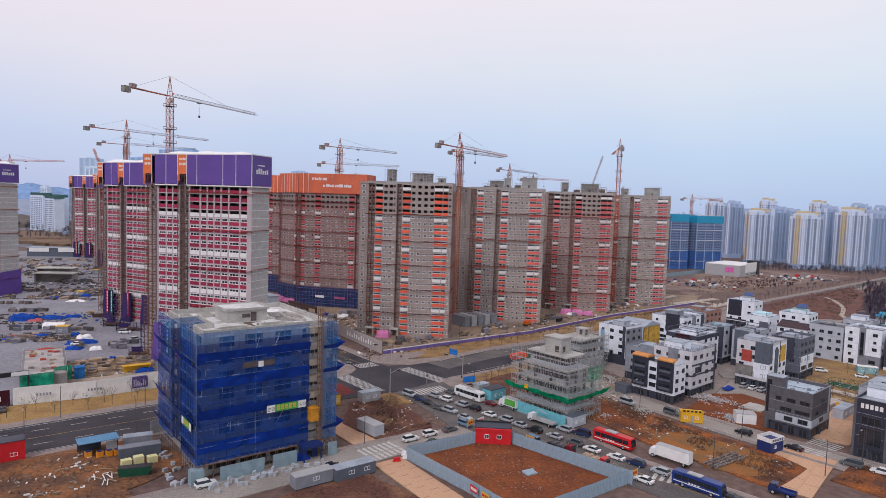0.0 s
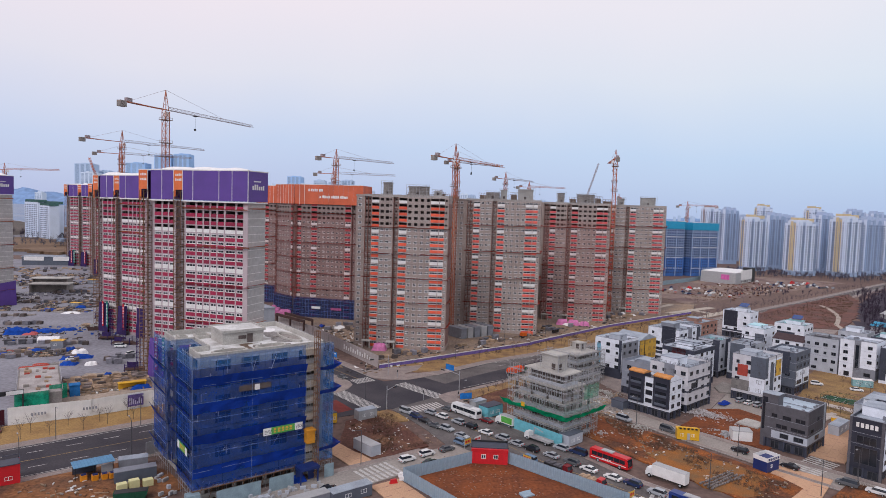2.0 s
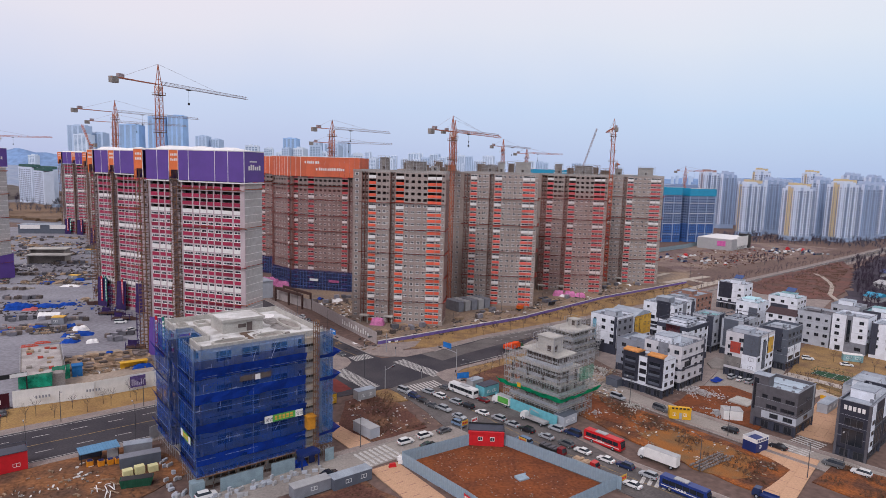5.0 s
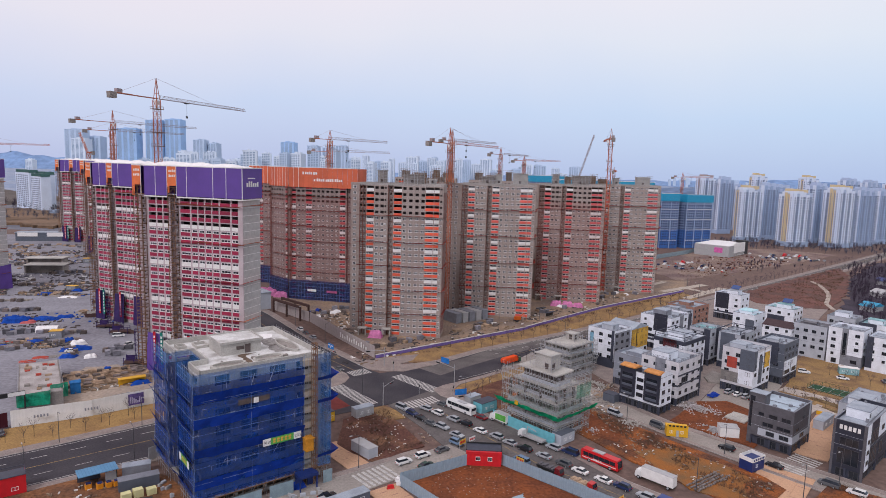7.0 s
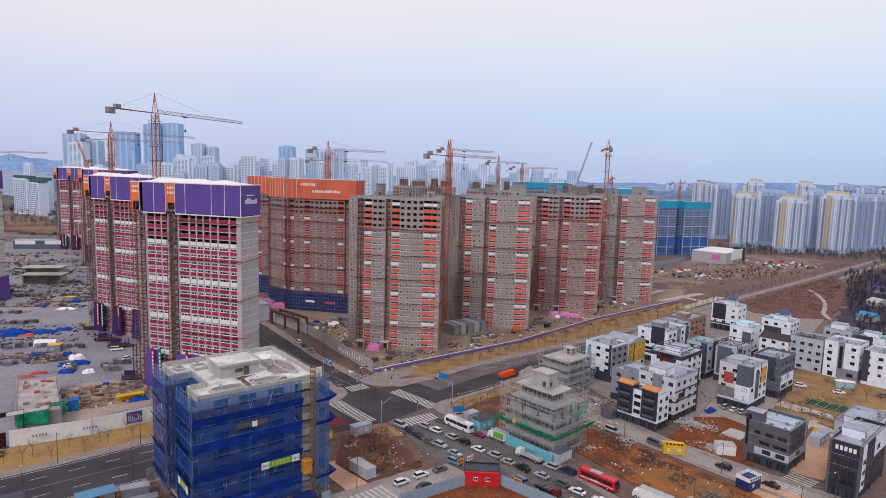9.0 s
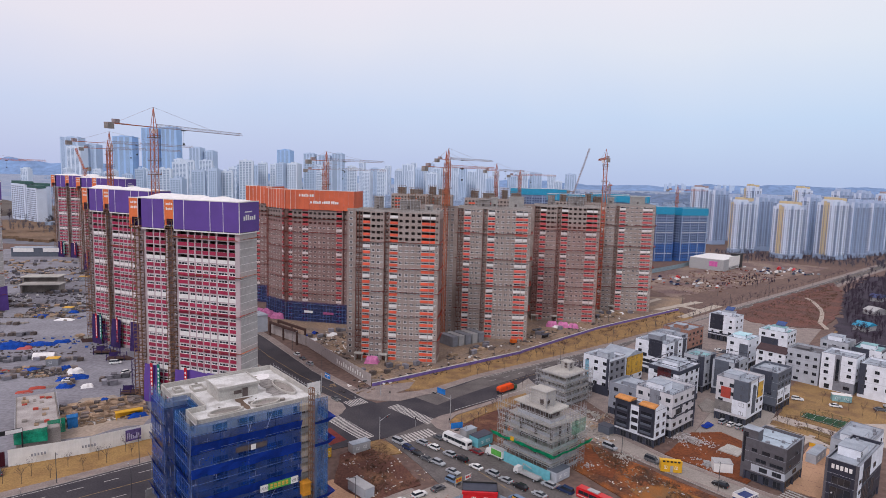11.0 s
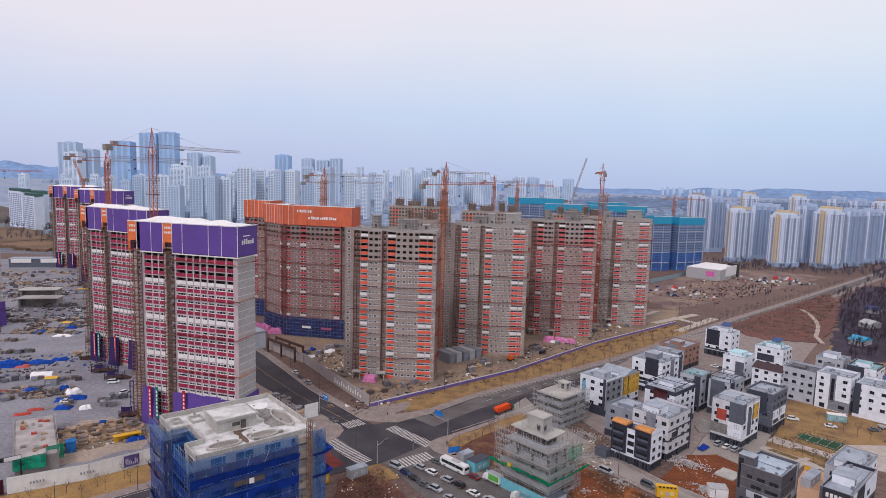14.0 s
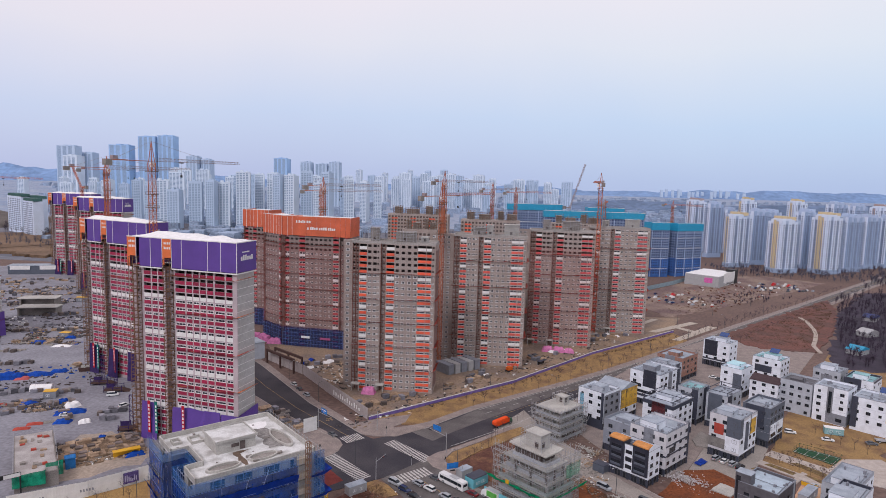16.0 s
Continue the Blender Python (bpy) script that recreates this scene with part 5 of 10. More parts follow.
    part("gap_board", Shape().box(12.6, -1.2, 23.9, 13.8, -1.15, 25.2), M_WHITEP, root, "pale board at a gap in the net")
    # hoist bay: bare floors, brown mast and an orange car
    s = Shape()
    for k in range(1, n + 1):
        s.box(25.3, -0.6, k * fh - 1.5, 28.1, 1.1, k * fh)
    part("hoist_landing", s, mat("pale_landing", (0.42, 0.36, 0.29), var=0.2), root, "pale hoist landings at every floor", kind="stuff")
    s = scaffold_frame(Shape(), 27.2, 28.2, -2.4, -1.4, 0, H + 4.5, 1.0, 1.5, 0.09)
    part("hoist_mast", s, M_RUST, root, "rust brown lattice hoist mast")
    car = part("hoist_car", Shape().box(25.0, -2.9, 9.2, 27.0, -0.9, 12.2).box(24.8, -3.1, 12.2, 27.2, -0.7, 12.5), mat("orange_hoist", (0.62, 0.27, 0.03), var=0.25), root, "orange hoist car")
    # banners with lettering
    def banner(a, b, z, h, face):
        s = Shape()
        (s.box(a, -1.75, z, b, -1.70, z + h) if face == "front" else s.box(-2.02, a, z, -1.97, b, z + h))
        ban = part("banner", s, mat("green_white_banner", (0.10, 0.36, 0.08), var=0.1), root, "green banner with white ends")
        w = b - a
        rnd = random.Random(3)
        s, s2 = Shape(), Shape()
        for k in range(5):
            u = a + w * (0.26 + 0.1 * k)
            q = w * rnd.uniform(0.055, 0.075)
            for zz in ((0.22, 0.42), (0.52, 0.82)):
                (s.box(u, -1.79, z + h * zz[0], u + q, -1.76, z + h * zz[1]) if face == "front" else s.box(-2.06, u, z + h * zz[0], -2.03, u + q, z + h * zz[1]))
        part("lettering_bars", s, M_YELLOW, ban, "yellow name lettering")
        for u0, u1 in ((0.0, 0.2), (0.8, 1.0)):
            (s2.box(a + w * u0, -1.78, z, a + w * u1, -1.755, z + h) if face == "front" else s2.box(-2.05, a + w * u0, z, -2.025, a + w * u1, z + h))
        part("end_field", s2, M_WHITEP, ban, "white banner ends")
        return ban

    ban = banner(14.5, 24.2, 12.9, 1.7, "front")
    for word, x in (("분양", 14.7), ("임대", 22.4)):
        cu = bpy.data.curves.new("lettering", "FONT")
        cu.body, cu.size = word, 1.0
        tmp = new("lettering", cu)
        me = bpy.data.meshes.new_from_object(tmp.evaluated_get(bpy.context.evaluated_depsgraph_get()))
        bpy.data.objects.remove(tmp)
        me.materials.append(M_BLACK)
        part("lettering", me, None, ban, at=pose(x, -1.80, 13.3, 90, 0, 0))
    banner(-0.6, 6.6, 11.4, 1.7, "side")
    # foot: sheet hoarding, gate canopy, props
    for x0, x1 in ((3.5, 13.5), (15.5, 21.5), (29.5, 32.0)):
        part("foot_hoarding", Shape().box(x0, -3.2, 0, x1, -3.1, 3.3), M_TEALFENCE, root, "grey blue sheet hoarding")
    s = Shape().box(22.5, -4.6, 3.4, 27.5, -1.4, 4.1)
    for x in (22.8, 27.2):
        s.box(x - 0.15, -4.4, 0, x + 0.15, -4.1, 3.4)
    s.box(22.6, -2.0, 0, 24.4, -1.8, 3.4).box(25.8, -2.0, 0, 27.4, -1.8, 3.4)
    part("gate_canopy", s, M_NAVY, root, "dark blue gate canopy")
    s = Shape()
    for x in np.arange(0, 31, 2.4):
        s.bar((x, -0.5, 0), (x + 0.8, -2.0, 4.6), 0.07)
    s.box(-1.2, -1.5, 3.5, 32, -0.1, 3.65)
    part("foot_prop", s, M_RUST, root, "raking props and walkway boards", kind="stuff")
    part("corner_hut", Shape().box(-2.6, -2.8, 0, 0.2, -0.6, 3.4), M_TEALFENCE, root, "grey blue sheet corner")


netted_building()


# ---- left foreground ----
def container(name, x, y, turn, w, d, h, m, label, roof=None, windows=((0.3, 0.5),), dooru=None, category="container", face=-1):
    root = thing(name, spot(x, y, turn), label, category)
    part("body", Shape().box(0, 0, 0.15, w, d, h), m, root)
    part("roof_edge", Shape().box(-0.08, -0.08, h, w + 0.08, d + 0.08, h + 0.14), roof or m, root)
    part("skid", Shape().box(0.1, 0.1, 0, w - 0.1, d - 0.1, 0.15), M_BLACK, root)
    for a, b in windows:
        part("window", window_mesh(w * (b - a), 0.9, 2, "window", None, 0.07), None, root, at=(w * a, -0.06, 1.15))
    if dooru is not None:
        part("door", Shape().box(w * dooru, -0.05, 0.2, w * dooru + 0.85, 0.01, 2.15), M_SHEETGREY, root)
    return root


container("container_office", -104.5, 135.5, 38, 10, 4, 4.6, M_RED, "red sheet metal site office with a gabled top", M_RED, ((0.7, 0.85),))
s = Shape()
for u in (0, 10):
    s.bar((u, -0.1, 4.7), (u, 2, 6.3), 0.12).bar((u, 2, 6.3), (u, 4.1, 4.7), 0.12)
s.bar((0, 2, 6.3), (10, 2, 6.3), 0.1).bar((0, -0.1, 4.7), (10, -0.1, 4.7), 0.1)
s.box(0, -0.05, 4.7, 10, 4.05, 4.75)
solo("roof_frame", s, M_CHARCOAL, "dark open gable frame above the red office", "frame", at=spot(-104.5, 135.5, 38))


def shelter(x, y, turn):
    root = thing("shelter", spot(x, y, turn), "open shelter with a blue ribbed roof on posts", "shelter")
    part("roof", Shape().side([(-0.4, 3.1), (8.4, 3.1), (8.4, 3.25), (-0.4, 3.25)], -0.5, 4.2), striped("blue_ribbed_roof", (0.10, 0.27, 0.45), (0.06, 0.17, 0.32), 0, 0.7), root, "faded blue ribbed roof")
    for px in (0, 4, 8):
        for py in (0, 3.8):
            part("post", Shape().box(px - 0.08, py - 0.08, 0, px + 0.08, py + 0.08, 3.1), M_BLACK, root)
    part("back_panel", Shape().box(0, 3.7, 0.1, 5, 3.75, 2.9), M_CHARCOAL, root, "dark back panel")
    part("side_panel", Shape().box(5.5, 0.2, 0.1, 8, 0.25, 2.6), M_SHEETGREY, root, "grey side panel")


shelter(-85, 143.5, 38)
tank = thing("storage_tank", spot(-83.5, 143, 38), "small orange plastic tank with a dark cap", "tank", "orange tanks before the shelter")
part("body", Shape().prism([(0, 0.2), (0.2, 0), (1.3, 0), (1.5, 0.2), (1.5, 1.1), (1.3, 1.3), (0.2, 1.3), (0, 1.1)], 0, 1.35), mat("orange_plastic", (0.66, 0.25, 0.015), var=0.1, rough=0.4), tank)
part("cap", Shape().box(0.2, 0.2, 1.35, 1.3, 1.1, 1.55), M_NAVY, tank)
for x, y in ((-81.0, 143.4), (-79.2, 144.2), (-77.7, 145.0)):
    copy_thing(tank, spot(x, y, 38))
container("container_store", -75.2, 142.3, 31, 9, 2.6, 2.7, M_SLATE, "long blue grey storage container", M_MIDGREY, ())
container("container_store", -78.0, 149.6, 25, 6.5, 2.6, 2.6, M_MIDGREY, "short storage container with a pale blue roof", M_ROOFGREY, ())
for i, (x, y, z) in enumerate(((-72.5, 138.5, 0.1), (-70.3, 139.8, 0.1), (-67.8, 141.2, 0.1), (-71.3, 139.6, 1.65), (-68.6, 142.6, 1.65))):
    if z > 1:
        continue
    s = Shape().prism(jitter([(0, 0), (2.1, 0), (2.1, 1.6), (0, 1.6)], 0.6, 0.06, i), 0, 1.5 + 0.4 * (i % 2))
    solo("insulation_bale", s, M_CREAM, "cream yellow wrapped insulation bale", "bale", "insulation bales", at=spot(x, y, 38, z))
root = thing("skip", spot(-70.5, 133.5, 20), "dark green steel rubbish skip", "skip")
s = Shape()
s.side([(0, 0.1), (6, 0.1), (6.6, 1.9), (-0.4, 1.9)], 0, 2.3)
part("bin", s, M_DGREEN, root)
part("load", Shape().prism(jitter([(-0.2, 0.1), (6.4, 0.1), (6.4, 2.2), (-0.2, 2.2)], 0.8, 0.05, 2), 1.9, 2.0), M_BLACK, root, "dark rubbish")
for i in range(7):
    part("rib", Shape().box(0.2 + i * 0.95, -0.1, 0.2, 0.3 + i * 0.95, -0.001, 1.85), M_DGREEN, root)
rnd = random.Random(12)
for i in range(14):
    s = Shape()
    u = rnd.uniform(-3, 3)
    s.box(0, 0, 0, rnd.uniform(2.2, 4.0), 0.2, 0.12)
    solo("plank", s, M_TIMBER if i % 2 else M_WHITEP, "loose weathered board on the earth", "board", "loose boards", at=pose(-74.5 + rnd.uniform(-3, 3.2), 134.5 + rnd.uniform(-2.5, 2.5), 0.12 + 0.13 * (i % 3), 0, 0, rnd.uniform(-70, 10)))
# sign board that leans at the road side
root = thing("sign_board", spot(-75.5, 158.5, 60), "grey sheet hoarding screen beside the road", "screen")
part("board", Shape().box(0, 0, 0.3, 4.2, 0.12, 3.8), M_SHEETGREY, root)
part("post", Shape().box(0.3, 0.12, 0, 0.5, 0.3, 3.6), M_PIPE, root)
part("post", Shape().box(3.7, 0.12, 0, 3.9, 0.3, 3.6), M_PIPE, root)
# wrapped stone bundles along the netted building
me_b = [Shape().prism(jitter([(0, 0), (w, 0), (w, d), (0, d)], 0.5, 0.05, k), 0, h).mesh("bundle", M_PALEHOUSE if k % 3 else M_SHEETGREY) for k, (w, d, h) in enumerate(((1.2, 0.5, 0.8), (0.8, 0.4, 0.9), (1.3, 0.7, 0.6), (0.7, 0.6, 0.6)))]
rnd = random.Random(4)
for i in range(70):
    if i < 44:
        u, v = rnd.uniform(-1, 27), rnd.uniform(-6.8, -4.0) - (1.5 if i % 4 == 0 else 0)
    else:
        u, v = rnd.uniform(-6.0, -2.2), rnd.uniform(-1, 24)
    if 21.5 < u < 28.5 and v > -5.5:
        continue
    c, q = math.cos(radians(38)), math.sin(radians(38))
    ob = new("stone_bundle", me_b[i % 4])
    ob.matrix_basis = spot(-53 + c * u - q * v, 134 + q * u + c * v, rnd.uniform(0, 80), 0.06)
    tagged(ob, "white plastic wrapped bundle of building stone", "bundle", "wrapped bundles round the netted building")
solo("tarpaulin", Shape().sheet((0, 0, 0), (6.5, 0, 0), (6.0, 2.4, 0.2), (0.4, 2.4, 0.2), 14, 7, 1.1).sheet((0, 0, 0), (6.5, 0, 0), (6.0, 1.5, 1.6), (0.6, 1.5, 1.4), 12, 4, 0.3), M_BLUEFAN, "crumpled blue tarpaulin heap on the pavement", "tarpaulin", at=spot(-36.5, 143.2, 38, 0.14))
container("container_office", -31.0, 130.5, 38, 9, 2.8, 2.8, M_MIDGREY, "grey site office container beside the lane", M_SHEETGREY, ((0.45, 0.62),))
container("container_office", -23.0, 135.0, 38, 10, 3.0, 2.8, M_SLATE, "dark grey site office container with a pale roof", M_ROOFGREY, ((0.3, 0.45), (0.7, 0.85)))
container("container_office", -23.5, 168.5, -46, 8, 3.2, 2.9, M_PALEHOUSE, "pale grey office container with a lined roof", M_SHEETGREY, ())
container("kiosk", -25.0, 190.5, 38, 6.5, 3.0, 3.0, M_SHEETGREY, "small grey sales kiosk at the junction", M_ROOFGREY, ((0.2, 0.38), (0.6, 0.78)))
container("kiosk", -33.5, 187.0, 38, 2.6, 2.6, 3.2, M_YELLOWHUT, "small yellow booth beside the netted building", M_CHARCOAL, ((0.2, 0.8),))


def hoarding(name, line, h, m, label, panel=2.4, cap=None, z=0.0, posts=False, rib=0.07):
    """A sheet hoarding along a line, panel by panel, with posts behind."""
    root = thing(name, label=label, category="hoarding")
    rnd = random.Random(len(line))
    cache = {}
    for x, y, hd in points_along(line, panel):
        if "p" not in cache:
            s = Shape()
            ribs = 4
            pr = []
            for i in range(ribs):
                a, w = panel * i / ribs, panel / ribs
                pr += [(a, 0.0), (a + w * 0.45, 0.0), (a + w * 0.55, rib), (a + w * 0.95, rib)]
            pr.append((panel, 0.0))
            v = [(px, py, zz) for zz in (0.0, h) for px, py in pr]
            k = len(pr)
            s.add(v, [(i, i + 1, k + i + 1, k + i) for i in range(k - 1)])
            cache["p"] = s.mesh("panel", m)
            cache["q"] = Shape().box(-0.05, 0.1, 0, 0.05, 0.25, h + 0.15).mesh("post", M_PIPE)
            cache["r"] = Shape().box(0, -0.04, h, panel, 0.1, h + 0.34).mesh("cap_rail", cap) if cap else None
        part("panel", cache["p"], None, root, at=spot(x, y, hd, z + rnd.uniform(-0.03, 0.03)))
        if posts:
            part("post", cache["q"], None, root, at=spot(x, y, hd, z))
        if cache["r"]:
            part("cap_rail", cache["r"], None, root, at=spot(x, y, hd, z))
    return root


hoarding("hoarding", [(-124.5, 177.5), (-107, 187), (-91, 200.5), (-78, 212), (-66, 223)], 5.2, M_WHITEFENCE, "tall white hoarding round the tower site", 3.0, rib=0.02)
banner = thing("mural_banner", spot(-98.0, 193.6, 40), "purple printed picture banner on the white hoarding", "banner")
part("field", Shape().box(0, -0.22, 1.2, 4.6, -0.16, 4.9), mat("purple_print", (0.14, 0.10, 0.30), var=0.5, scale=0.9), banner)
s = Shape()
rnd = random.Random(6)
for i in range(7):
    s.box(0.4 + i * 0.55, -0.26, 1.8, 0.75 + i * 0.55, -0.225, 1.9 + rnd.uniform(0.6, 2.4))
part("print_bars", s, mat("pale_print", (0.45, 0.42, 0.6)), banner, "pale printed towers")
s = Shape()
for x0, y0 in ((-119, 180.0), (-107.5, 186.3)):
    for i in range(5):
        s.box(x0 + i * 0.7, y0 + i * 0.42 - 0.5, 2.4, x0 + i * 0.7 + 0.5, y0 + i * 0.42 - 0.44, 3.2)
solo("hoarding_lettering", s, M_MIDGREY, "grey unreadable lettering on the white hoarding", "lettering")
# maroon gate sign at the site entrance
root = thing("gate_sign", spot(-132.5, 172.0, 38), "maroon gate sign with white lettering bars", "sign")
part("board", Shape().box(0, 0, 0.2, 9.0, 0.2, 4.6), mat("maroon_sheet", (0.06, 0.012, 0.02), var=0.1), root)
s = Shape()
for i in range(4):
    s.box(3.2 + i * 1.0, -0.05, 1.5, 3.9 + i * 1.0, -0.005, 2.9)
part("lettering_bars", s, M_WHITEP, root, "white lettering")
part("post", Shape().box(0.2, 0.2, 0, 0.5, 0.5, 4.4), M_PIPE, root)
part("post", Shape().box(8.4, 0.2, 0, 8.7, 0.5, 4.4), M_PIPE, root)
root = thing("gate_beam", spot(-137, 180.0, 40), "black gate beam with a white end over the site entrance", "gate")
part("beam", Shape().box(0, 0, 6.0, 13, 0.4, 7.4), M_BLACK, root)
part("sign_end", Shape().box(8.5, -0.06, 6.1, 12.9, -0.005, 7.3), M_WHITEP, root)
part("post", Shape().box(0, 0, 0, 0.4, 0.4, 6), M_BLACK, root)
part("post", Shape().box(12.6, 0, 0, 13, 0.4, 6), M_BLACK, root)


# ---- low houses ----
def house(x, y, turn, lr, ll, h, wall, label, roof=M_ROOFGREY, na=3, nb=4, accents=(), rooms=(), base=M_CHARCOAL, skip=0, side=None, gable=None, pergola=False, solar=False, nofaces=(), wins=(), rail=False, solid=False):
    """A small apartment house. Local x runs along the right-hand face (y = 0), local y along the left-hand face (x = 0).
    accents: (face a or b, from, to, low, high, material); wins: more glazing, (face, from, to, low, high) in the same shares."""
    root = thing("house", spot(x, y, turn), label, "house", "new houses")
    n = max(3, round(h / 3.1))
    fh = h / n
    z1 = fh * 0.95
    part("wall", Shape().box(0, 0, z1, lr, ll, h), [wall], root)
    if side:
        part("side_wall", Shape().box(0.3, -0.035, z1 + 0.02, lr - 0.02, -0.002, h - 0.02), side, root)
    inset = 0.02 if solid else 0.5
    part("ground_floor", Shape().box(inset, inset, 0, lr - inset, ll - inset, z1), base, root, "plain walled ground floor" if solid else "recessed dark ground floor")
    post = Shape().box(0, 0, 0, 0.45, 0.45, z1).mesh("pillar", base)
    for px, py in () if solid else ((0, 0), (lr - 0.45, 0), (0, ll - 0.45), (lr * 0.5, 0), (0, ll * 0.5)):
        part("pillar", post, None, root, at=(px, py, 0))
    shop = window_mesh(2.2, z1 - 0.7, 2, "shop_window", M_DARKFRAME)
    for i in range(0 if solid else int(lr // 3.2)):
        part("shop_window", shop, None, root, at=(1.0 + i * 3.2, 0.36, 0.2))
    for i in range(0 if solid else int(ll // 3.2)):
        part("shop_window", shop, None, root, at=pose(0.36, 3.2 + i * 3.2, 0.2, 0, 0, -90))
    if gable:
        s = Shape()
        s.add([(-0.3, -0.3, h), (lr + 0.3, -0.3, h), (lr + 0.3, ll + 0.3, h), (-0.3, ll + 0.3, h), (lr / 2, -0.3, h + 2.2), (lr / 2, ll + 0.3, h + 2.2)],
              [(0, 4, 5, 3), (1, 2, 5, 4), (0, 1, 4), (2, 3, 5), (0, 3, 2, 1)])
        part("gable_roof", s, gable, root)
    else:
        s = Shape()
        p = 1.0
        s.box(0, 0, h, lr, 0.22, h + p).box(0, ll - 0.22, h, lr, ll, h + p).box(0, 0.22, h, 0.22, ll - 0.22, h + p).box(lr - 0.22, 0.22, h, lr, ll - 0.22, h + p)
        part("parapet", s, wall, root)
        s = Shape()
        for a0, b0, a1, b1 in ((-0.06, -0.06, lr + 0.06, 0.28), (-0.06, ll - 0.28, lr + 0.06, ll + 0.06), (-0.06, 0.28, 0.28, ll - 0.28), (lr - 0.28, 0.28, lr + 0.06, ll - 0.28)):
            s.box(a0, b0, h + p, a1, b1, h + p + 0.09)
        part("coping", s, M_MIDGREY, root, "grey metal coping")
        s = Shape()
        rc = random.Random(int(x * 3 + y))
        for _ in range(6):
            a, b = rc.uniform(1, lr - 2), rc.uniform(1, ll - 2)
            s.box(a, b, h + 0.12, a + rc.uniform(0.4, 1.2), b + rc.uniform(0.4, 1.0), h + rc.uniform(0.4, 1.2))
        s.bar((1, 1, h + 0.3), (lr - 1, 1.4, h + 0.3), 0.12).bar((lr * 0.5, 1, h + 0.3), (lr * 0.5, ll - 1, h + 0.3), 0.1)
        part("roof_equipment", s, M_MIDGREY, root, "small grey boxes and pipes on the roof", kind="stuff")
        part("roof", Shape().box(0.22, 0.22, h - 0.002, lr - 0.22, ll - 0.22, h + 0.12), roof, root)
    for x0, x1, y0, y1, hh, m in rooms:
        r = part("roof_room", Shape().box(x0 * lr, y0 * ll, h + 0.1, x1 * lr, y1 * ll, h + hh), m, root)
        part("room_roof", Shape().box(x0 * lr - 0.15, y0 * ll - 0.15, h + hh, x1 * lr + 0.15, y1 * ll + 0.15, h + hh + 0.2), roof, r)
        part("window", window_mesh(1.1, 1.2, 2, "window", M_DARKFRAME, 0.06), None, r, at=(x0 * lr + 0.5, y0 * ll - 0.06, h + 0.9))
    if pergola:
        s = Shape()
        for a in np.linspace(0.1, lr - 0.4, 3):
            s.box(a, 0.1, h + 2.4, a + 0.18, ll - 0.1, h + 2.6)
        for a in (0.1, ll - 0.4):
            s.box(0.1, a, h + 2.6, lr - 0.1, a + 0.2, h + 2.85)
        for a in (0.1, lr - 0.4):
            for b in (0.1, ll - 0.4):
                s.box(a, b, h + 1.0, a + 0.3, b + 0.3, h + 2.4)
        part("pergola", s, M_CHARCOAL, root, "dark roof pergola")
    if solar:
        s = Shape()
        s.side([(0, 0), (3.2, 1.6), (3.2, 1.7), (0, 0.1)], 0, 4.6)
        p = part("solar_panel", s, M_SOLAR, root, "blue solar panels", at=(lr * 0.45, ll * 0.25, h + 3.2))
        s = Shape()
        for a, b in ((0.1, 0.1), (3.1, 0.1), (0.1, 4.5), (3.1, 4.5)):
            s.box(a - 0.06, b - 0.06, -3.2, a + 0.06, b + 0.06, 0.0 if a < 1 else 1.55)
        part("stand", s, M_PIPE, p)
    for f, u0, u1, za, zb, m in accents:
        s = Shape()
        if f == "a":
            s.box(-0.06, u0 * ll, za * h, 0.05, u1 * ll, zb * h + (1.0 if zb >= 1 and not gable else 0))
        else:
            s.box(u0 * lr, -0.07, za * h, u1 * lr, 0.05, zb * h + (1.0 if zb >= 1 and not gable else 0))
        part("cladding_panel", s, m, root)
    for f, u0, u1, za, zb in wins:
        ln = ll if f == "a" else lr
        me = window_mesh((u1 - u0) * ln, (zb - za) * h, max(1, round((u1 - u0) * ln / 1.6)), "glazing", M_DARKFRAME, 0.07)
        part("glazing", me, None, root, at=(u0 * lr, -0.16, za * h) if f == "b" else pose(-0.16, u1 * ll, za * h, 0, 0, -90))
    for k in range(2, n):
        s = Shape()
        s.box(-0.02, -0.02, k * fh + 0.05, lr * 0.995, -0.002, k * fh + 0.11).box(-0.02, -0.002, k * fh + 0.05, -0.002, ll * 0.995, k * fh + 0.11)
        part("storey_joint", s, M_PALEHOUSE if wall is not M_PALEHOUSE else M_MIDGREY, root)
    if rail and not gable:
        s = Shape()
        for z in (h + 1.4, h + 1.8):
            s.bar((0.1, 0.1, z), (lr - 0.1, 0.1, z), 0.04).bar((0.1, 0.1, z), (0.1, ll - 0.1, z), 0.04).bar((lr - 0.1, 0.1, z), (lr - 0.1, ll - 0.1, z), 0.04)
        for u in np.arange(0.1, lr, 1.6):
            s.bar((u, 0.1, h + 1.0), (u, 0.1, h + 1.8), 0.04)
        for u in np.arange(0.1, ll, 1.6):
            s.bar((0.1, u, h + 1.0), (0.1, u, h + 1.8), 0.04)
        part("roof_rail", s, M_CHARCOAL, root, "thin dark roof railing")
    rnd = random.Random(int(x * 7 + y))
    cache = {}
    for k in range(1, n):
        for f, count, ln in (("a", na, ll), ("b", nb, lr)):
            if f in nofaces:
                continue
            for i in range(count):
                w = 1.7 if (i + k) % 3 else 1.1
                if rnd.random() < 0.12:
                    continue
                if w not in cache:
                    cache[w] = window_mesh(w, 1.35 if w > 1.2 else 1.15, 2, "window", M_DARKFRAME, 0.06)
                u = ln * (i + 0.5) / count - w / 2
                z = k * fh + 0.95
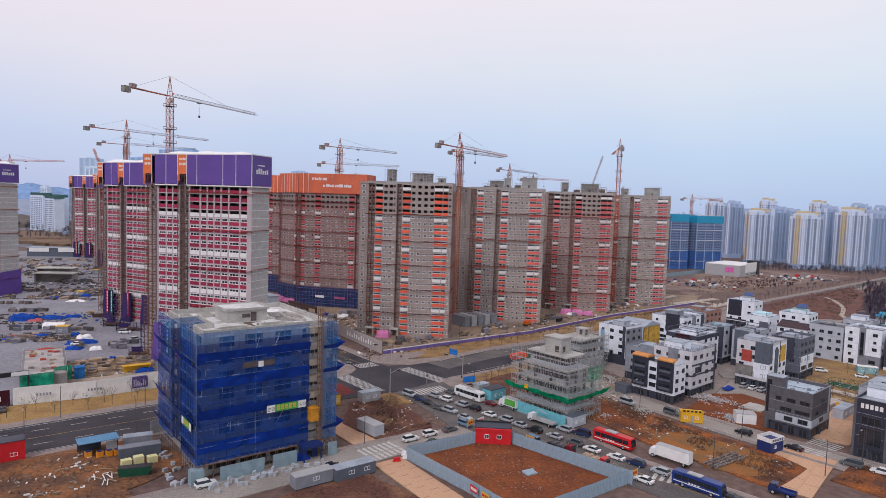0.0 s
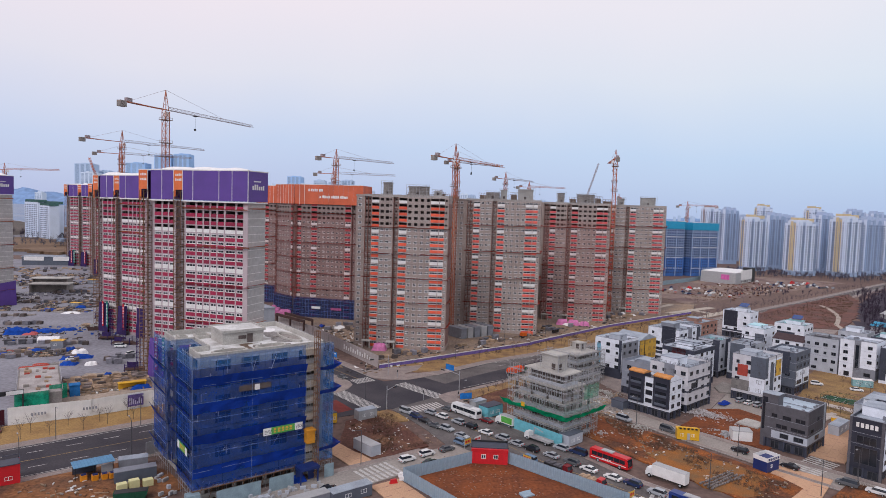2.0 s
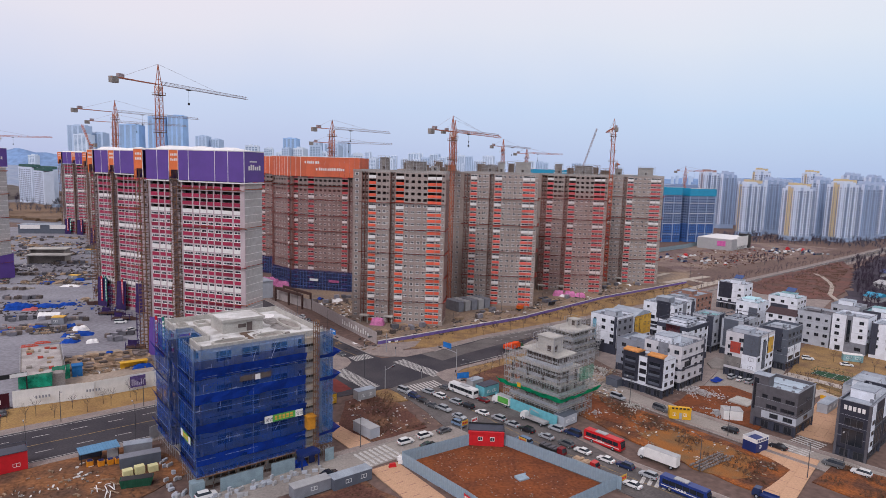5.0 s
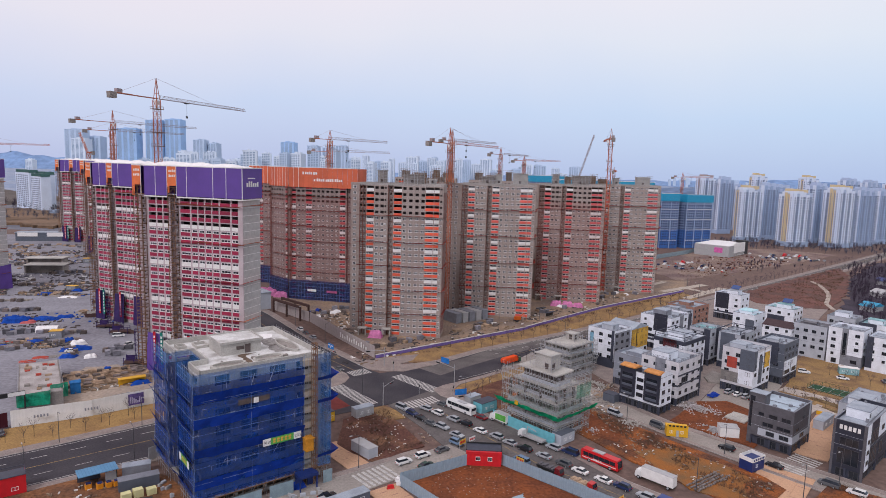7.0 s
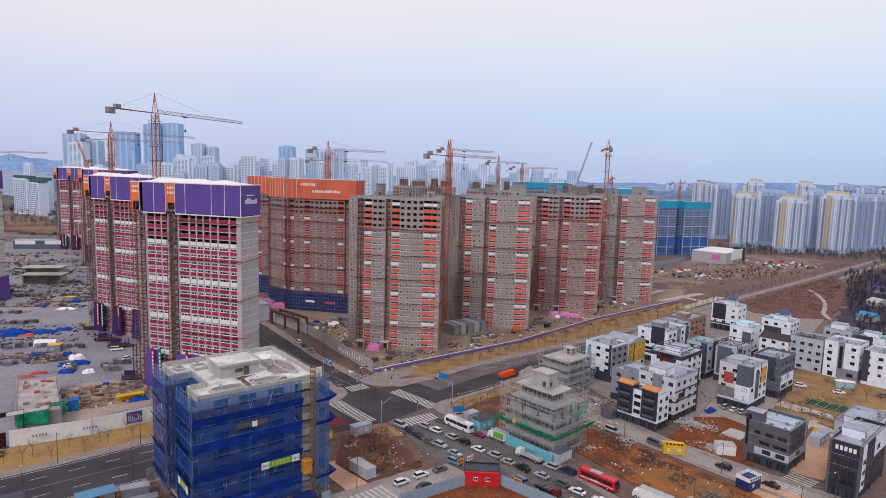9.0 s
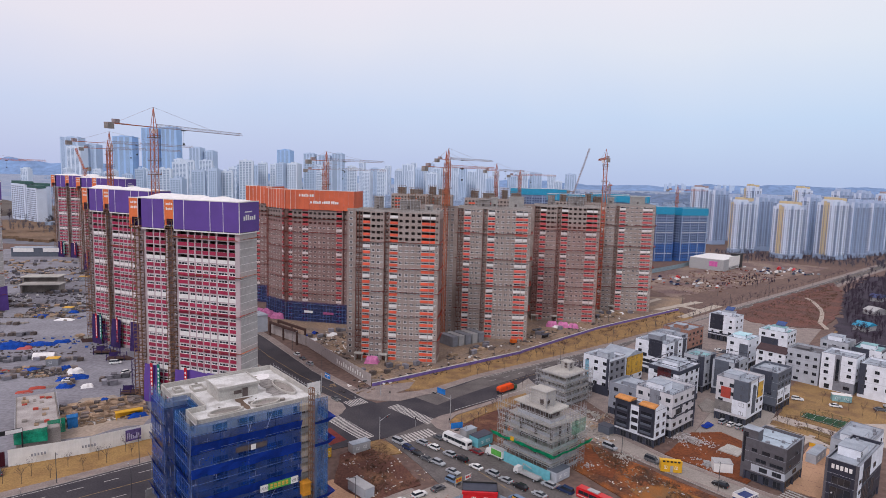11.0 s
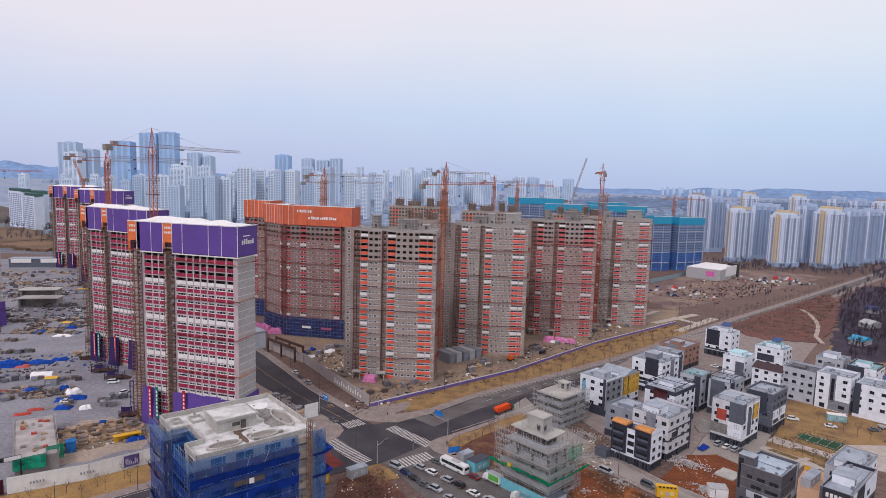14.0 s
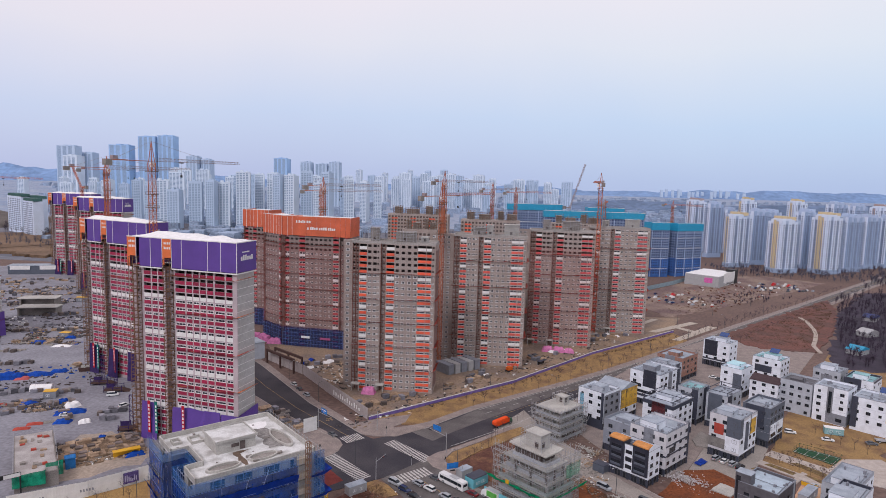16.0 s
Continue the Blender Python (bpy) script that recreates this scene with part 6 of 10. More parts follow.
                part("window", cache[w], None, root, at=(u, -0.12, z) if f == "b" else pose(-0.12, u + w, z, 0, 0, -90))
    return root


HT = 42
W, C, G, PG = M_WHITEHOUSE, M_CHARCOAL, M_MIDGREY, M_PALEHOUSE
h1 = house(73.8, 200.2, HT, 7.5, 15, 11.6, W, "black and white house with two orange roof tops", na=2, nb=2, roof=M_CHARCOAL, nofaces=("a",), accents=[("a", 0.4, 0.6, 0.27, 0.97, W)], wins=[("a", 0.42, 0.58, 0.36, 0.48), ("a", 0.42, 0.58, 0.58, 0.72), ("a", 0.42, 0.58, 0.82, 0.93)])
for y0 in (0.15, 9.2):
    bay = part("black_bay", Shape().box(-0.7, y0, 3.7, 3.6, y0 + 5.6, 13.6), M_NIGHT, h1, "dark blue black boxed bay")
    part("pitched_roof", Shape().side([(-0.9, 13.6), (3.8, 13.6), (3.8, 13.9), (1.6, 14.5), (-0.9, 14.0)], y0 - 0.1, y0 + 5.7), M_TERRACOTTA, bay, "orange roof top")
    for z in (4.6, 7.4, 10.2):
        part("balcony_opening", Shape().box(-0.78, y0 + 0.9, z, -0.7, y0 + 4.7, z + 1.5), M_GLASS, bay, "dark glazed balcony")
        part("balcony_rail", Shape().box(-0.9, y0 + 0.8, z - 0.25, -0.79, y0 + 4.8, z + 0.55), M_SLATE, bay, "grey balcony front")
part("gable_wall", Shape().side([(0, 12.6), (7.5, 12.6), (7.5, 12.9), (3.2, 14.6), (0, 13.8)], -0.003, 0.16), W, h1, "white pitched end wall")
house(82.5, 208.5, HT, 17, 14, 14.5, M_WARMHOUSE, "warm white house with dark trim bands and a roof terrace", na=4, nb=4, rail=True, wins=[("b", 0.15, 0.4, 0.54, 0.68), ("a", 0.66, 0.9, 0.54, 0.68)], accents=[("a", 0.35, 0.62, 0.25, 1.0, G), ("b", 0.0, 1.0, 0.48, 0.52, C), ("b", 0, 1, 0.72, 0.76, C), ("a", 0, 0.34, 0.48, 0.52, C), ("b", 0.93, 1.0, 0.2, 1.0, C)], rooms=[(0.1, 0.5, 0.35, 0.8, 2.8, W)])
M_BLUEGREY = mat("blue_grey_render", (0.27, 0.29, 0.34), var=0.12, scale=0.4)
house(74.8, 222.0, HT, 12, 12, 11.5, M_BLUEGREY, "slate blue grey house with few windows", na=2, nb=2, roof=M_ROOFGREY, rooms=[(0.3, 0.8, 0.2, 0.7, 1.4, M_BLUEGREY)])
house(71.5, 249.0, HT, 12, 12.5, 14.6, W, "white house with a blue round mark on its wall", na=3, nb=3, side=G, accents=[("a", 0.0, 1.0, 0.0, 0.2, C), ("a", 0.0, 0.1, 0.2, 1.0, C), ("a", 0.78, 0.92, 0.35, 0.9, mat("pale_blue_mark", (0.25, 0.5, 0.66))), ("a", 0.0, 1.0, 0.2, 0.27, C)], rooms=[(0.2, 0.6, 0.2, 0.6, 2.4, PG)])
house(81.5, 258.5, HT, 13, 12, 14.0, W, "white house with yellow cladding framed in black", na=2, nb=4, accents=[("b", 0.0, 1.0, 0.4, 1.0, M_YELLOW), ("b", 0.0, 0.05, 0.3, 1.0, C), ("b", 0.28, 0.34, 0.3, 1.0, C)], gable=M_ROOFGREY)
house(103.9, 274.9, HT, 19, 15, 14.5, W, "white and charcoal house with a boxed balcony", na=3, nb=5, accents=[("a", 0.12, 0.55, 0.6, 1.08, M_NIGHT), ("b", 0.42, 0.6, 0.2, 1.0, G), ("b", 0.84, 1.0, 0.2, 1.0, C), ("a", 0.0, 1.0, 0.27, 0.34, C)], rooms=[(0.3, 0.6, 0.4, 0.8, 2.6, G)], rail=True, wins=[("a", 0.1, 0.9, 0.38, 0.47), ("a", 0.6, 0.95, 0.55, 0.66), ("b", 0.05, 0.38, 0.38, 0.48)])
house(129.8, 314.2, HT, 17, 14, 11.6, M_BROWNBRICK, "brown brick house with a grey flank", na=3, nb=4, accents=[("a", 0.3, 0.7, 0.3, 1.0, G)], rooms=[(0.2, 0.5, 0.3, 0.7, 2.2, M_BROWNBRICK)])
house(116.5, 296.0, HT, 12, 13, 12.5, PG, "pale grey house with charcoal stripes", na=3, nb=3, accents=[("b", 0.5, 0.8, 0.25, 1.0, C)], rooms=[(0.3, 0.6, 0.3, 0.7, 2.2, PG)])
house(95.6, 237.2, HT, 17, 13, 14.0, W, "white house with a red slatted bay and pergola", na=2, nb=4, accents=[("a", 0.0, 1.0, 0.96, 1.0, C), ("b", 0.0, 1.0, 0.96, 1.0, C), ("a", 0.6, 1.0, 0.2, 0.5, M_SLATE), ("a", 0.25, 0.7, 0.74, 1.0, mat("dark_red_slats", (0.11, 0.03, 0.035), var=0.3))], pergola=True, rooms=[(0.35, 0.85, 0.3, 0.8, 2.2, W)])
house(113.4, 256.0, HT, 11, 9, 14.5, PG, "grey house with a yellow framed bay window", na=2, nb=2, accents=[("a", 0.35, 0.8, 0.4, 0.58, M_YELLOW), ("a", 0.0, 0.3, 0.2, 1.0, C), ("a", 0.35, 0.8, 0.62, 0.9, M_SLATE), ("b", 0.5, 0.9, 0.25, 1.0, C)], roof=M_ROOFTEAL, rail=True)
house(123.2, 249.8, HT, 14, 9, 14.0, PG, "pale grey house with a dark roof pergola", na=2, nb=3, pergola=True, accents=[("b", 0.0, 0.3, 0.3, 1.0, C), ("a", 0.25, 0.9, 0.25, 1.0, M_SLATE)])
house(114.0, 219.8, HT, 15, 11.5, 15.8, M_WARMHOUSE, "house with red, yellow and slate cladding panels", na=3, nb=4, roof=M_ROOFGREY, side=W, accents=[("a", 0.46, 1.0, 0.25, 0.49, mat("taupe_cladding", (0.25, 0.235, 0.225), var=0.2)), ("a", 0.0, 0.46, 0.25, 0.585, W), ("a", 0.52, 0.84, 0.58, 0.84, M_BRICKRED), ("a", 0.0, 0.44, 0.59, 1.0, M_SLATE), ("b", 0.0, 0.16, 0.6, 1.0, M_SLATE), ("b", 0.3, 0.52, 0.25, 0.9, M_SLATE), ("b", 0.62, 0.94, 0.58, 0.95, M_YELLOW), ("b", 0.58, 0.62, 0.5, 1.0, C)], rooms=[(0.2, 0.6, 0.4, 0.9, 1.8, PG)])
house(132.7, 234.3, HT, 15, 10.5, 15.0, M_SLATE, "dark slate house with white lower bays", na=2, nb=4, accents=[("b", 0.08, 0.5, 0.22, 0.6, W), ("b", 0.56, 0.96, 0.22, 0.6, W), ("a", 0.2, 0.9, 0.5, 1.0, C)], wins=[("b", 0.14, 0.44, 0.25, 0.36), ("b", 0.62, 0.9, 0.25, 0.36)], rooms=[(0.15, 0.45, 0.3, 0.7, 1.6, PG)])
house(165.1, 338.0, HT, 11, 14.5, 13.8, W, "white house with a dark bay and solar panels", na=3, nb=2, accents=[("a", 0.45, 0.95, 0.45, 1.0, M_NIGHT), ("a", 0.0, 1.0, 0.27, 0.33, C)], rooms=[(0.2, 0.7, 0.2, 0.6, 2.6, W)], solar=True)
house(148.2, 289.0, HT, 13, 10, 13.8, W, "white house with a pale cyan roof", na=2, nb=3, accents=[("a", 0.0, 0.4, 0.3, 0.9, M_SLATE)], roof=mat("pale_cyan_roof", (0.45, 0.68, 0.74), var=0.1), rooms=[(0.3, 0.9, 0.3, 0.9, 1.6, W)])
house(179.7, 311.9, HT, 12.5, 14, 12.0, W, "white house with solar panels over a green roof", na=3, nb=3, roof=M_ROOFTEAL, accents=[("a", 0.3, 0.9, 0.45, 0.75, C)], solar=True, rooms=[(0.3, 0.7, 0.2, 0.7, 2.4, W)])
house(159.3, 277.0, HT, 10, 12.5, 11.6, W, "white house with a dark pitched roof", na=3, nb=3, base=W, solid=True, gable=mat("dark_brown_roof", (0.075, 0.05, 0.055), var=0.15))
house(169.9, 268.5, HT, 13, 13.4, 13.8, PG, "plain pale grey house with small windows", na=4, nb=3, accents=[("b", 0.0, 1.0, 0.0, 0.28, G)], roof=M_BROWNGREY, base=PG, solid=True, wins=[("a", 0.1, 0.2, 0.07, 0.16), ("a", 0.6, 0.75, 0.07, 0.16)], rooms=[(0.3, 0.6, 0.4, 0.8, 0.9, M_BROWNGREY)])
house(178.6, 257.5, HT, 13, 13.2, 15.0, W, "white house with a dark glazed stair strip", na=3, nb=3, base=W, side=W, solid=True, accents=[("a", 0.42, 0.6, 0.02, 1.0, G), ("a", 0.0, 0.42, 0.02, 0.32, G), ("b", 0.0, 1.0, 0.02, 0.32, G)], wins=[("a", 0.46, 0.56, 0.3, 0.95), ("a", 0.12, 0.3, 0.1, 0.2), ("a", 0.7, 0.85, 0.04, 0.17)])
house(197.8, 292.0, HT, 12, 12, 12.6, PG, "grey house with a white roof pavilion", na=3, nb=3, accents=[("a", 0.3, 0.7, 0.5, 0.9, G)], rooms=[(0.2, 0.7, 0.3, 0.8, 2.8, W)])
house(204.0, 278.0, HT, 15, 12, 12.6, C, "charcoal and white house with a green roof", na=2, nb=4, side=W, roof=M_ROOFTEAL, accents=[("a", 0.0, 0.4, 0.3, 1.0, W)], rooms=[(0.3, 0.6, 0.3, 0.8, 2.2, W)])
house(191.0, 244.0, HT, 15, 17, 13.6, W, "white house with a vertical yellow banner", na=4, nb=4, base=W, solid=True, accents=[("a", 0.15, 0.25, 0.45, 1.0, M_YELLOW), ("a", 0.86, 1.0, 0.1, 1.0, C)], roof=M_ROOFGREY, solar=True)
dark = house(102.0, 172.0, HT, 14.5, 11.5, 12.0, M_BROWNGREY, "brown grey clad house with a pale lower storey", na=2, nb=4, roof=mat("pale_blue_roof", (0.42, 0.50, 0.58), var=0.15), base=C, nofaces=("a", "b"), accents=[("b", 0.0, 0.98, 0.28, 0.46, M_PALEHOUSE), ("a", 0.0, 0.82, 0.28, 0.46, M_PALEHOUSE), ("b", 0.86, 0.94, 0.28, 1.0, M_PALEHOUSE)],
             wins=[("a", 0.08, 0.3, 0.32, 0.43), ("a", 0.42, 0.62, 0.32, 0.43), ("a", 0.05, 0.38, 0.54, 0.63), ("a", 0.46, 0.72, 0.54, 0.64), ("a", 0.06, 0.28, 0.77, 0.87), ("a", 0.38, 0.58, 0.77, 0.87), ("a", 0.7, 0.84, 0.78, 0.87), ("b", 0.15, 0.3, 0.54, 0.63), ("b", 0.5, 0.62, 0.77, 0.86), ("b", 0.4, 0.6, 0.33, 0.43)])
part("stair_glazing", Shape().box(0.22, 11.0, 5.2, 0.29, 12.3, 14.6), M_GLASS, dark, "tall dark stair window")
part("stair_tower", Shape().box(0.3, 8.2, 11.9, 4.0, 12.6, 15.6).box(0.3, 11.5, 0, 4.0, 12.6, 11.9), M_BROWNGREY, dark, "taller stair tower")
part("tower_cap", Shape().box(0.2, 8.1, 15.6, 4.1, 12.7, 15.8), M_ROOFGREY, dark)
h22 = house(112.2, 156.5, HT, 24, 7.8, 14.6, M_NIGHT, "black clad house with a lit white sign strip", na=1, nb=6, base=C, nofaces=("a", "b"), accents=[("b", 0.03, 0.17, 0.2, 1.0, W), ("a", 0.0, 0.08, 0.0, 1.0, M_BROWNGREY), ("a", 0.92, 1.0, 0.0, 1.0, M_BROWNGREY), ("b", 0.5, 1.0, 0.66, 1.0, W)], rooms=[(0.3, 0.6, 0.2, 0.9, 2.6, W)],
            wins=[("a", 0.16, 0.8, 0.26, 0.56), ("a", 0.2, 0.76, 0.62, 0.76), ("b", 0.06, 0.14, 0.3, 0.38), ("b", 0.06, 0.14, 0.5, 0.58), ("b", 0.06, 0.14, 0.7, 0.78), ("b", 0.2, 0.46, 0.26, 0.58), ("b", 0.2, 0.46, 0.64, 0.9), ("b", 0.56, 0.7, 0.3, 0.55), ("b", 0.6, 0.7, 0.75, 0.85)])
for i in range(5):
    part("white_slot", Shape().box(-0.12, 1.4 + i * 1.05, 13.2, -0.02, 2.1 + i * 1.05, 14.4), M_WHITEP, h22)
house(126.0, 174.0, HT, 20, 9, 12.5, PG, "white and grey house with a flat terrace roof", na=2, nb=4, side=W, accents=[("a", 0.3, 0.6, 0.2, 1.0, W)], rooms=[(0.1, 0.5, 0.2, 0.8, 2.4, W)])
container("site_hut", 122.5, 190.5, HT, 10, 3, 3.0, PG, "pale grey hut beside the dark house", M_ROOFGREY, ((0.2, 0.34), (0.6, 0.74)))
container("site_hut", 165.0, 250.0, -20, 7, 3, 2.8, M_ROOFTEAL, "pale green hut with two windows", M_WHITEP, ((0.15, 0.4), (0.6, 0.85)))


# ---- concrete shells in scaffold ----
def scaffold_shell(x, y, turn, lr, ll, h, label, setback, green, top_room):
    root = thing("scaffold_building", spot(x, y, turn), label, "building")
    n = round(h / 3.4)
    fh = h / n
    for k in range(1, n + 1):
        e = setback * max(0, k - (n - 2)) if setback else 0
        part("floor_slab", Shape().box(e, e, k * fh - 0.4, lr - e * 0.4, ll - e * 0.4, k * fh), M_CONC, root)
    s = Shape()
    for px in np.linspace(0.5, lr - 0.5, 4):
        for py in np.linspace(0.5, ll - 0.5, 4):
            s.box(px - 0.3, py - 0.3, 0, px + 0.3, py + 0.3, h - fh * (1.0 if setback else 0) - 0.4)
    s.box(lr * 0.3, ll * 0.3, 0, lr * 0.85, ll * 0.85, h - 0.4)
    # core and columns coloured dark, as shade between the slabs
    part("core", s, M_INSIDE, root, "bare core and columns, darkened to shade the gaps", kind="stuff")
    for k in range(n):
        e = setback * max(0, k + 1 - (n - 2)) if setback else 0
        part("parapet_wall", Shape().box(e, e, k * fh, lr - e, e + 0.2, k * fh + 1.0).box(e, e + 0.21, k * fh, e + 0.2, ll - e, k * fh + 1.0), M_PALEHOUSE, root)
    for k in range(1, n + 1):
        e = setback * max(0, k - (n - 2)) if setback else 0
        part("slab_edge", Shape().box(e - 0.5, e - 0.5, k * fh - 0.3, lr - e, e - 0.01, k * fh + 0.12).box(e - 0.5, e, k * fh - 0.3, e - 0.01, ll - e, k * fh + 0.12), M_CONC, root, "pale concrete slab edge")
    x0, x1, y0, y1, hh = top_room
    s = Shape().box(x0, y0, h, x1, y1, h + hh).box(x0 - 0.3, y0 - 0.3, h + hh, x1 + 0.3, y1 + 0.3, h + hh + 0.3)
    room = part("stair_room", s, M_CONC, root, "concrete stair room")
    # dark panels in place of shaded openings
    part("opening", Shape().box(x0 + 0.8, y0 - 0.03, h + 0.5, x0 + 2.2, y0 - 0.001, h + 2.4), M_INSIDE, room)
    part("opening", Shape().box(x0 - 0.03, y0 + 0.8, h + 0.5, x0 - 0.001, y0 + 2.2, h + 2.4), M_INSIDE, room)
    s = Shape()
    zt = h + 1.6
    for a in np.arange(-1.4, lr + 1.5, 1.8):
        for b in (-1.6, -0.8):
            s.bar((a, b, 0), (a, b, zt), 0.055)
    for b in np.arange(-1.4, ll + 1.5, 1.8):
        for a in (-1.6, -0.8, lr + 1.2):
            s.bar((a, b, 0), (a, b, zt), 0.055)
    for z in np.arange(1.8, zt, 1.8):
        for b in (-1.6, -0.8):
            s.bar((-1.5, b, z), (lr + 1.3, b, z), 0.085)
        for a in (-1.6, -0.8, lr + 1.2):
            s.bar((a, -1.5, z), (a, ll + 1.3, z), 0.085)
    for i in range(5):
        s.bar((lr * i / 5, -1.65, 0.5), (lr * (i + 2.0) / 5, -1.65, h * 0.6), 0.06)
        s.bar((-1.65, ll * i / 5, h * 0.3), (-1.65, ll * (i + 1.6) / 5, h * 0.9), 0.06)
    s.box(x0 - 1.2, y0 - 1.4, h + 0.1, x0 - 1.1, y0 - 1.3, h + hh + 0.8)
    scaffold_frame(s, x0 - 1.2, x1 + 1.0, y0 - 1.2, y1 + 1.0, h, h + hh + 0.9, 1.6, 1.4, 0.05)
    part("scaffold", s, M_PIPE, root, "grey scaffold pipes", kind="stuff")
    for k in range(3):
        za, zb = h * k / 3 + 0.5, h * (k + 1) / 3 + 0.4
        part("dust_net", Shape().sheet((-1.6, ll + 1.3, za), (-1.7, -1.7, za), (-1.7, -1.7, zb), (-1.6, ll + 1.3, zb), 10, 5, 0.2, seed=k), M_GREYNET, root)
        part("dust_net", Shape().sheet((-1.7, -1.72, za), (lr + 1.4, -1.72, za), (lr + 1.4, -1.7, zb), (-1.7, -1.7, zb), 10, 5, 0.2, seed=k + 5), M_GREYNET, root)
    if green:
        z = h * 0.36
        part("catch_fan", Shape().sheet((-1.8, ll + 2.5, z), (-1.8, -1.8, z), (-3.7, -3.7, z + 2.1), (-3.7, ll + 3.0, z + 2.1), 18, 3, 0.6), M_GREENNET, root, "green safety apron")
        part("catch_fan", Shape().sheet((-1.8, -1.8, z), (lr + 2.5, -1.8, z), (lr + 3.0, -3.7, z + 2.1), (-3.7, -3.7, z + 2.1), 18, 3, 0.6, seed=3), M_GREENNET, root, "green safety apron")
        part("green_drape", Shape().sheet((lr * 0.55, -1.75, h * 0.62), (lr + 1.2, -1.75, h * 0.62), (lr + 1.2, -1.75, h * 0.85), (lr * 0.55, -1.75, h * 0.85), 6, 5, 0.25), mat("thin_green_net", (0.10, 0.40, 0.25), alpha=0.45), root, "thin green net")
        part("foot_hoarding", Shape().box(-3.4, -2.5, 0, -3.3, ll + 3, 3.4), M_CYAN, root, "pale cyan sheet hoarding")
        part("notice", Shape().box(-3.5, ll * 0.62, 7.9, -3.4, ll * 0.62 + 1.4, 9.2), M_YELLOWHUT, root, "yellow notice board")
    return root


scaffold_shell(35.5, 179.0, HT, 13.4, 19.0, 18.2, "grey concrete shell in scaffold with a green safety apron", 1.5, True, (4.8, 9.6, 6.5, 12.5, 4.6))
scaffold_shell(51.0, 236.0, HT, 15, 12, 12.0, "low grey concrete shell in pale scaffold netting", 0, False, (9, 12.5, 5, 9, 2.6))


# ---- vehicles ----
PAINTS = {"white": (0.72, 0.72, 0.72), "silver": (0.36, 0.38, 0.41), "black": (0.02, 0.02, 0.024), "navy": (0.02, 0.035, 0.10), "grey": (0.11, 0.115, 0.125), "red": (0.17, 0.015, 0.02), "green": (0.03, 0.065, 0.055), "blue": (0.16, 0.24, 0.36)}
COATS = {k: mat(k + "_car_paint", v, rough=0.25, var=0.06, bump=0) for k, v in PAINTS.items()}
BODY = {"sedan": ([(-2.25, 0.32), (2.2, 0.30), (2.3, 0.52), (2.2, 0.72), (1.05, 0.92), (-1.65, 0.98), (-2.28, 0.90), (-2.33, 0.6)], [(1.0, 0.92), (0.35, 1.38), (-1.0, 1.42), (-1.75, 0.97)], 1.42),
        "suv": ([(-2.2, 0.38), (2.2, 0.38), (2.3, 0.62), (2.2, 0.92), (1.15, 1.08), (-2.2, 1.12), (-2.3, 0.75)], [(1.1, 1.08), (0.5, 1.62), (-1.75, 1.68), (-2.15, 1.12)], 1.68),
        "van": ([(-2.5, 0.38), (2.4, 0.38), (2.5, 0.7), (2.35, 1.0), (1.6, 1.15), (-2.5, 1.2), (-2.55, 0.8)], [(1.6, 1.15), (0.8, 1.88), (-2.3, 1.92), (-2.5, 1.2)], 1.92)}
TEMPLATES = {}


def wheel_mesh(r, w):
    s = Shape()
    s.bar((0, -w / 2, 0), (0, w / 2, 0), r, 0, 14)
    return s.mesh("tyre", M_TYRE), Shape().bar((0, -w / 2 - 0.015, 0), (0, w / 2 + 0.015, 0), r * 0.6, 0, 10).mesh("rim", COATS["silver"])


WHEEL, BIG_WHEEL = wheel_mesh(0.33, 0.22), wheel_mesh(0.5, 0.3)


def add_wheels(root, spots, which, r):
    for x, y in spots:
        t = part("wheel", which[0], None, root, at=(x, y, r))
        part("rim", which[1], None, t)


def car_template(kind, paint):
    prof, glass, top = BODY[kind]
    root = thing("car", spot(0, -5000), f"{paint} {'saloon car' if kind == 'sedan' else 'estate car' if kind == 'suv' else 'minivan'} standing in the street", "car", "cars in the streets")
    part("body", Shape().side(prof, -0.88, 0.88, inset=0.06, high=0.85), COATS[paint], root)
    part("cabin_glass", Shape().side(glass, -0.80, 0.80, inset=0.16, high=1.2), M_GLASS, root, "dark glazing")
    a, b = glass[1], glass[2]
    part("roof", Shape().side([(a[0] + 0.05, a[1] - 0.03), (a[0] - 0.05, top + 0.05), (b[0] + 0.05, top + 0.06), (b[0] - 0.06, b[1] - 0.03)], -0.64, 0.64), COATS[paint], root)
    add_wheels(root, [(x, y) for x in (-1.4, 1.4) for y in (-0.82, 0.82)], WHEEL, 0.33)
    for y in (-0.65, 0.65):
        part("headlight", Shape().box(2.18, y - 0.18, 0.60, 2.29, y + 0.18, 0.74), M_LIGHT, root)
        part("tail_light", Shape().box(-2.36, y - 0.15, 0.66, -2.24, y + 0.15, 0.85), M_TAIL, root)
    return root


def car(kind, paint, x, y, turn, z=0.035):
    k = (kind, paint)
    if k not in TEMPLATES:
        TEMPLATES[k] = car_template(kind, paint)
        TEMPLATES[k].matrix_basis = spot(x, y, turn, z)
        return TEMPLATES[k]
    return copy_thing(TEMPLATES[k], spot(x, y, turn, z))


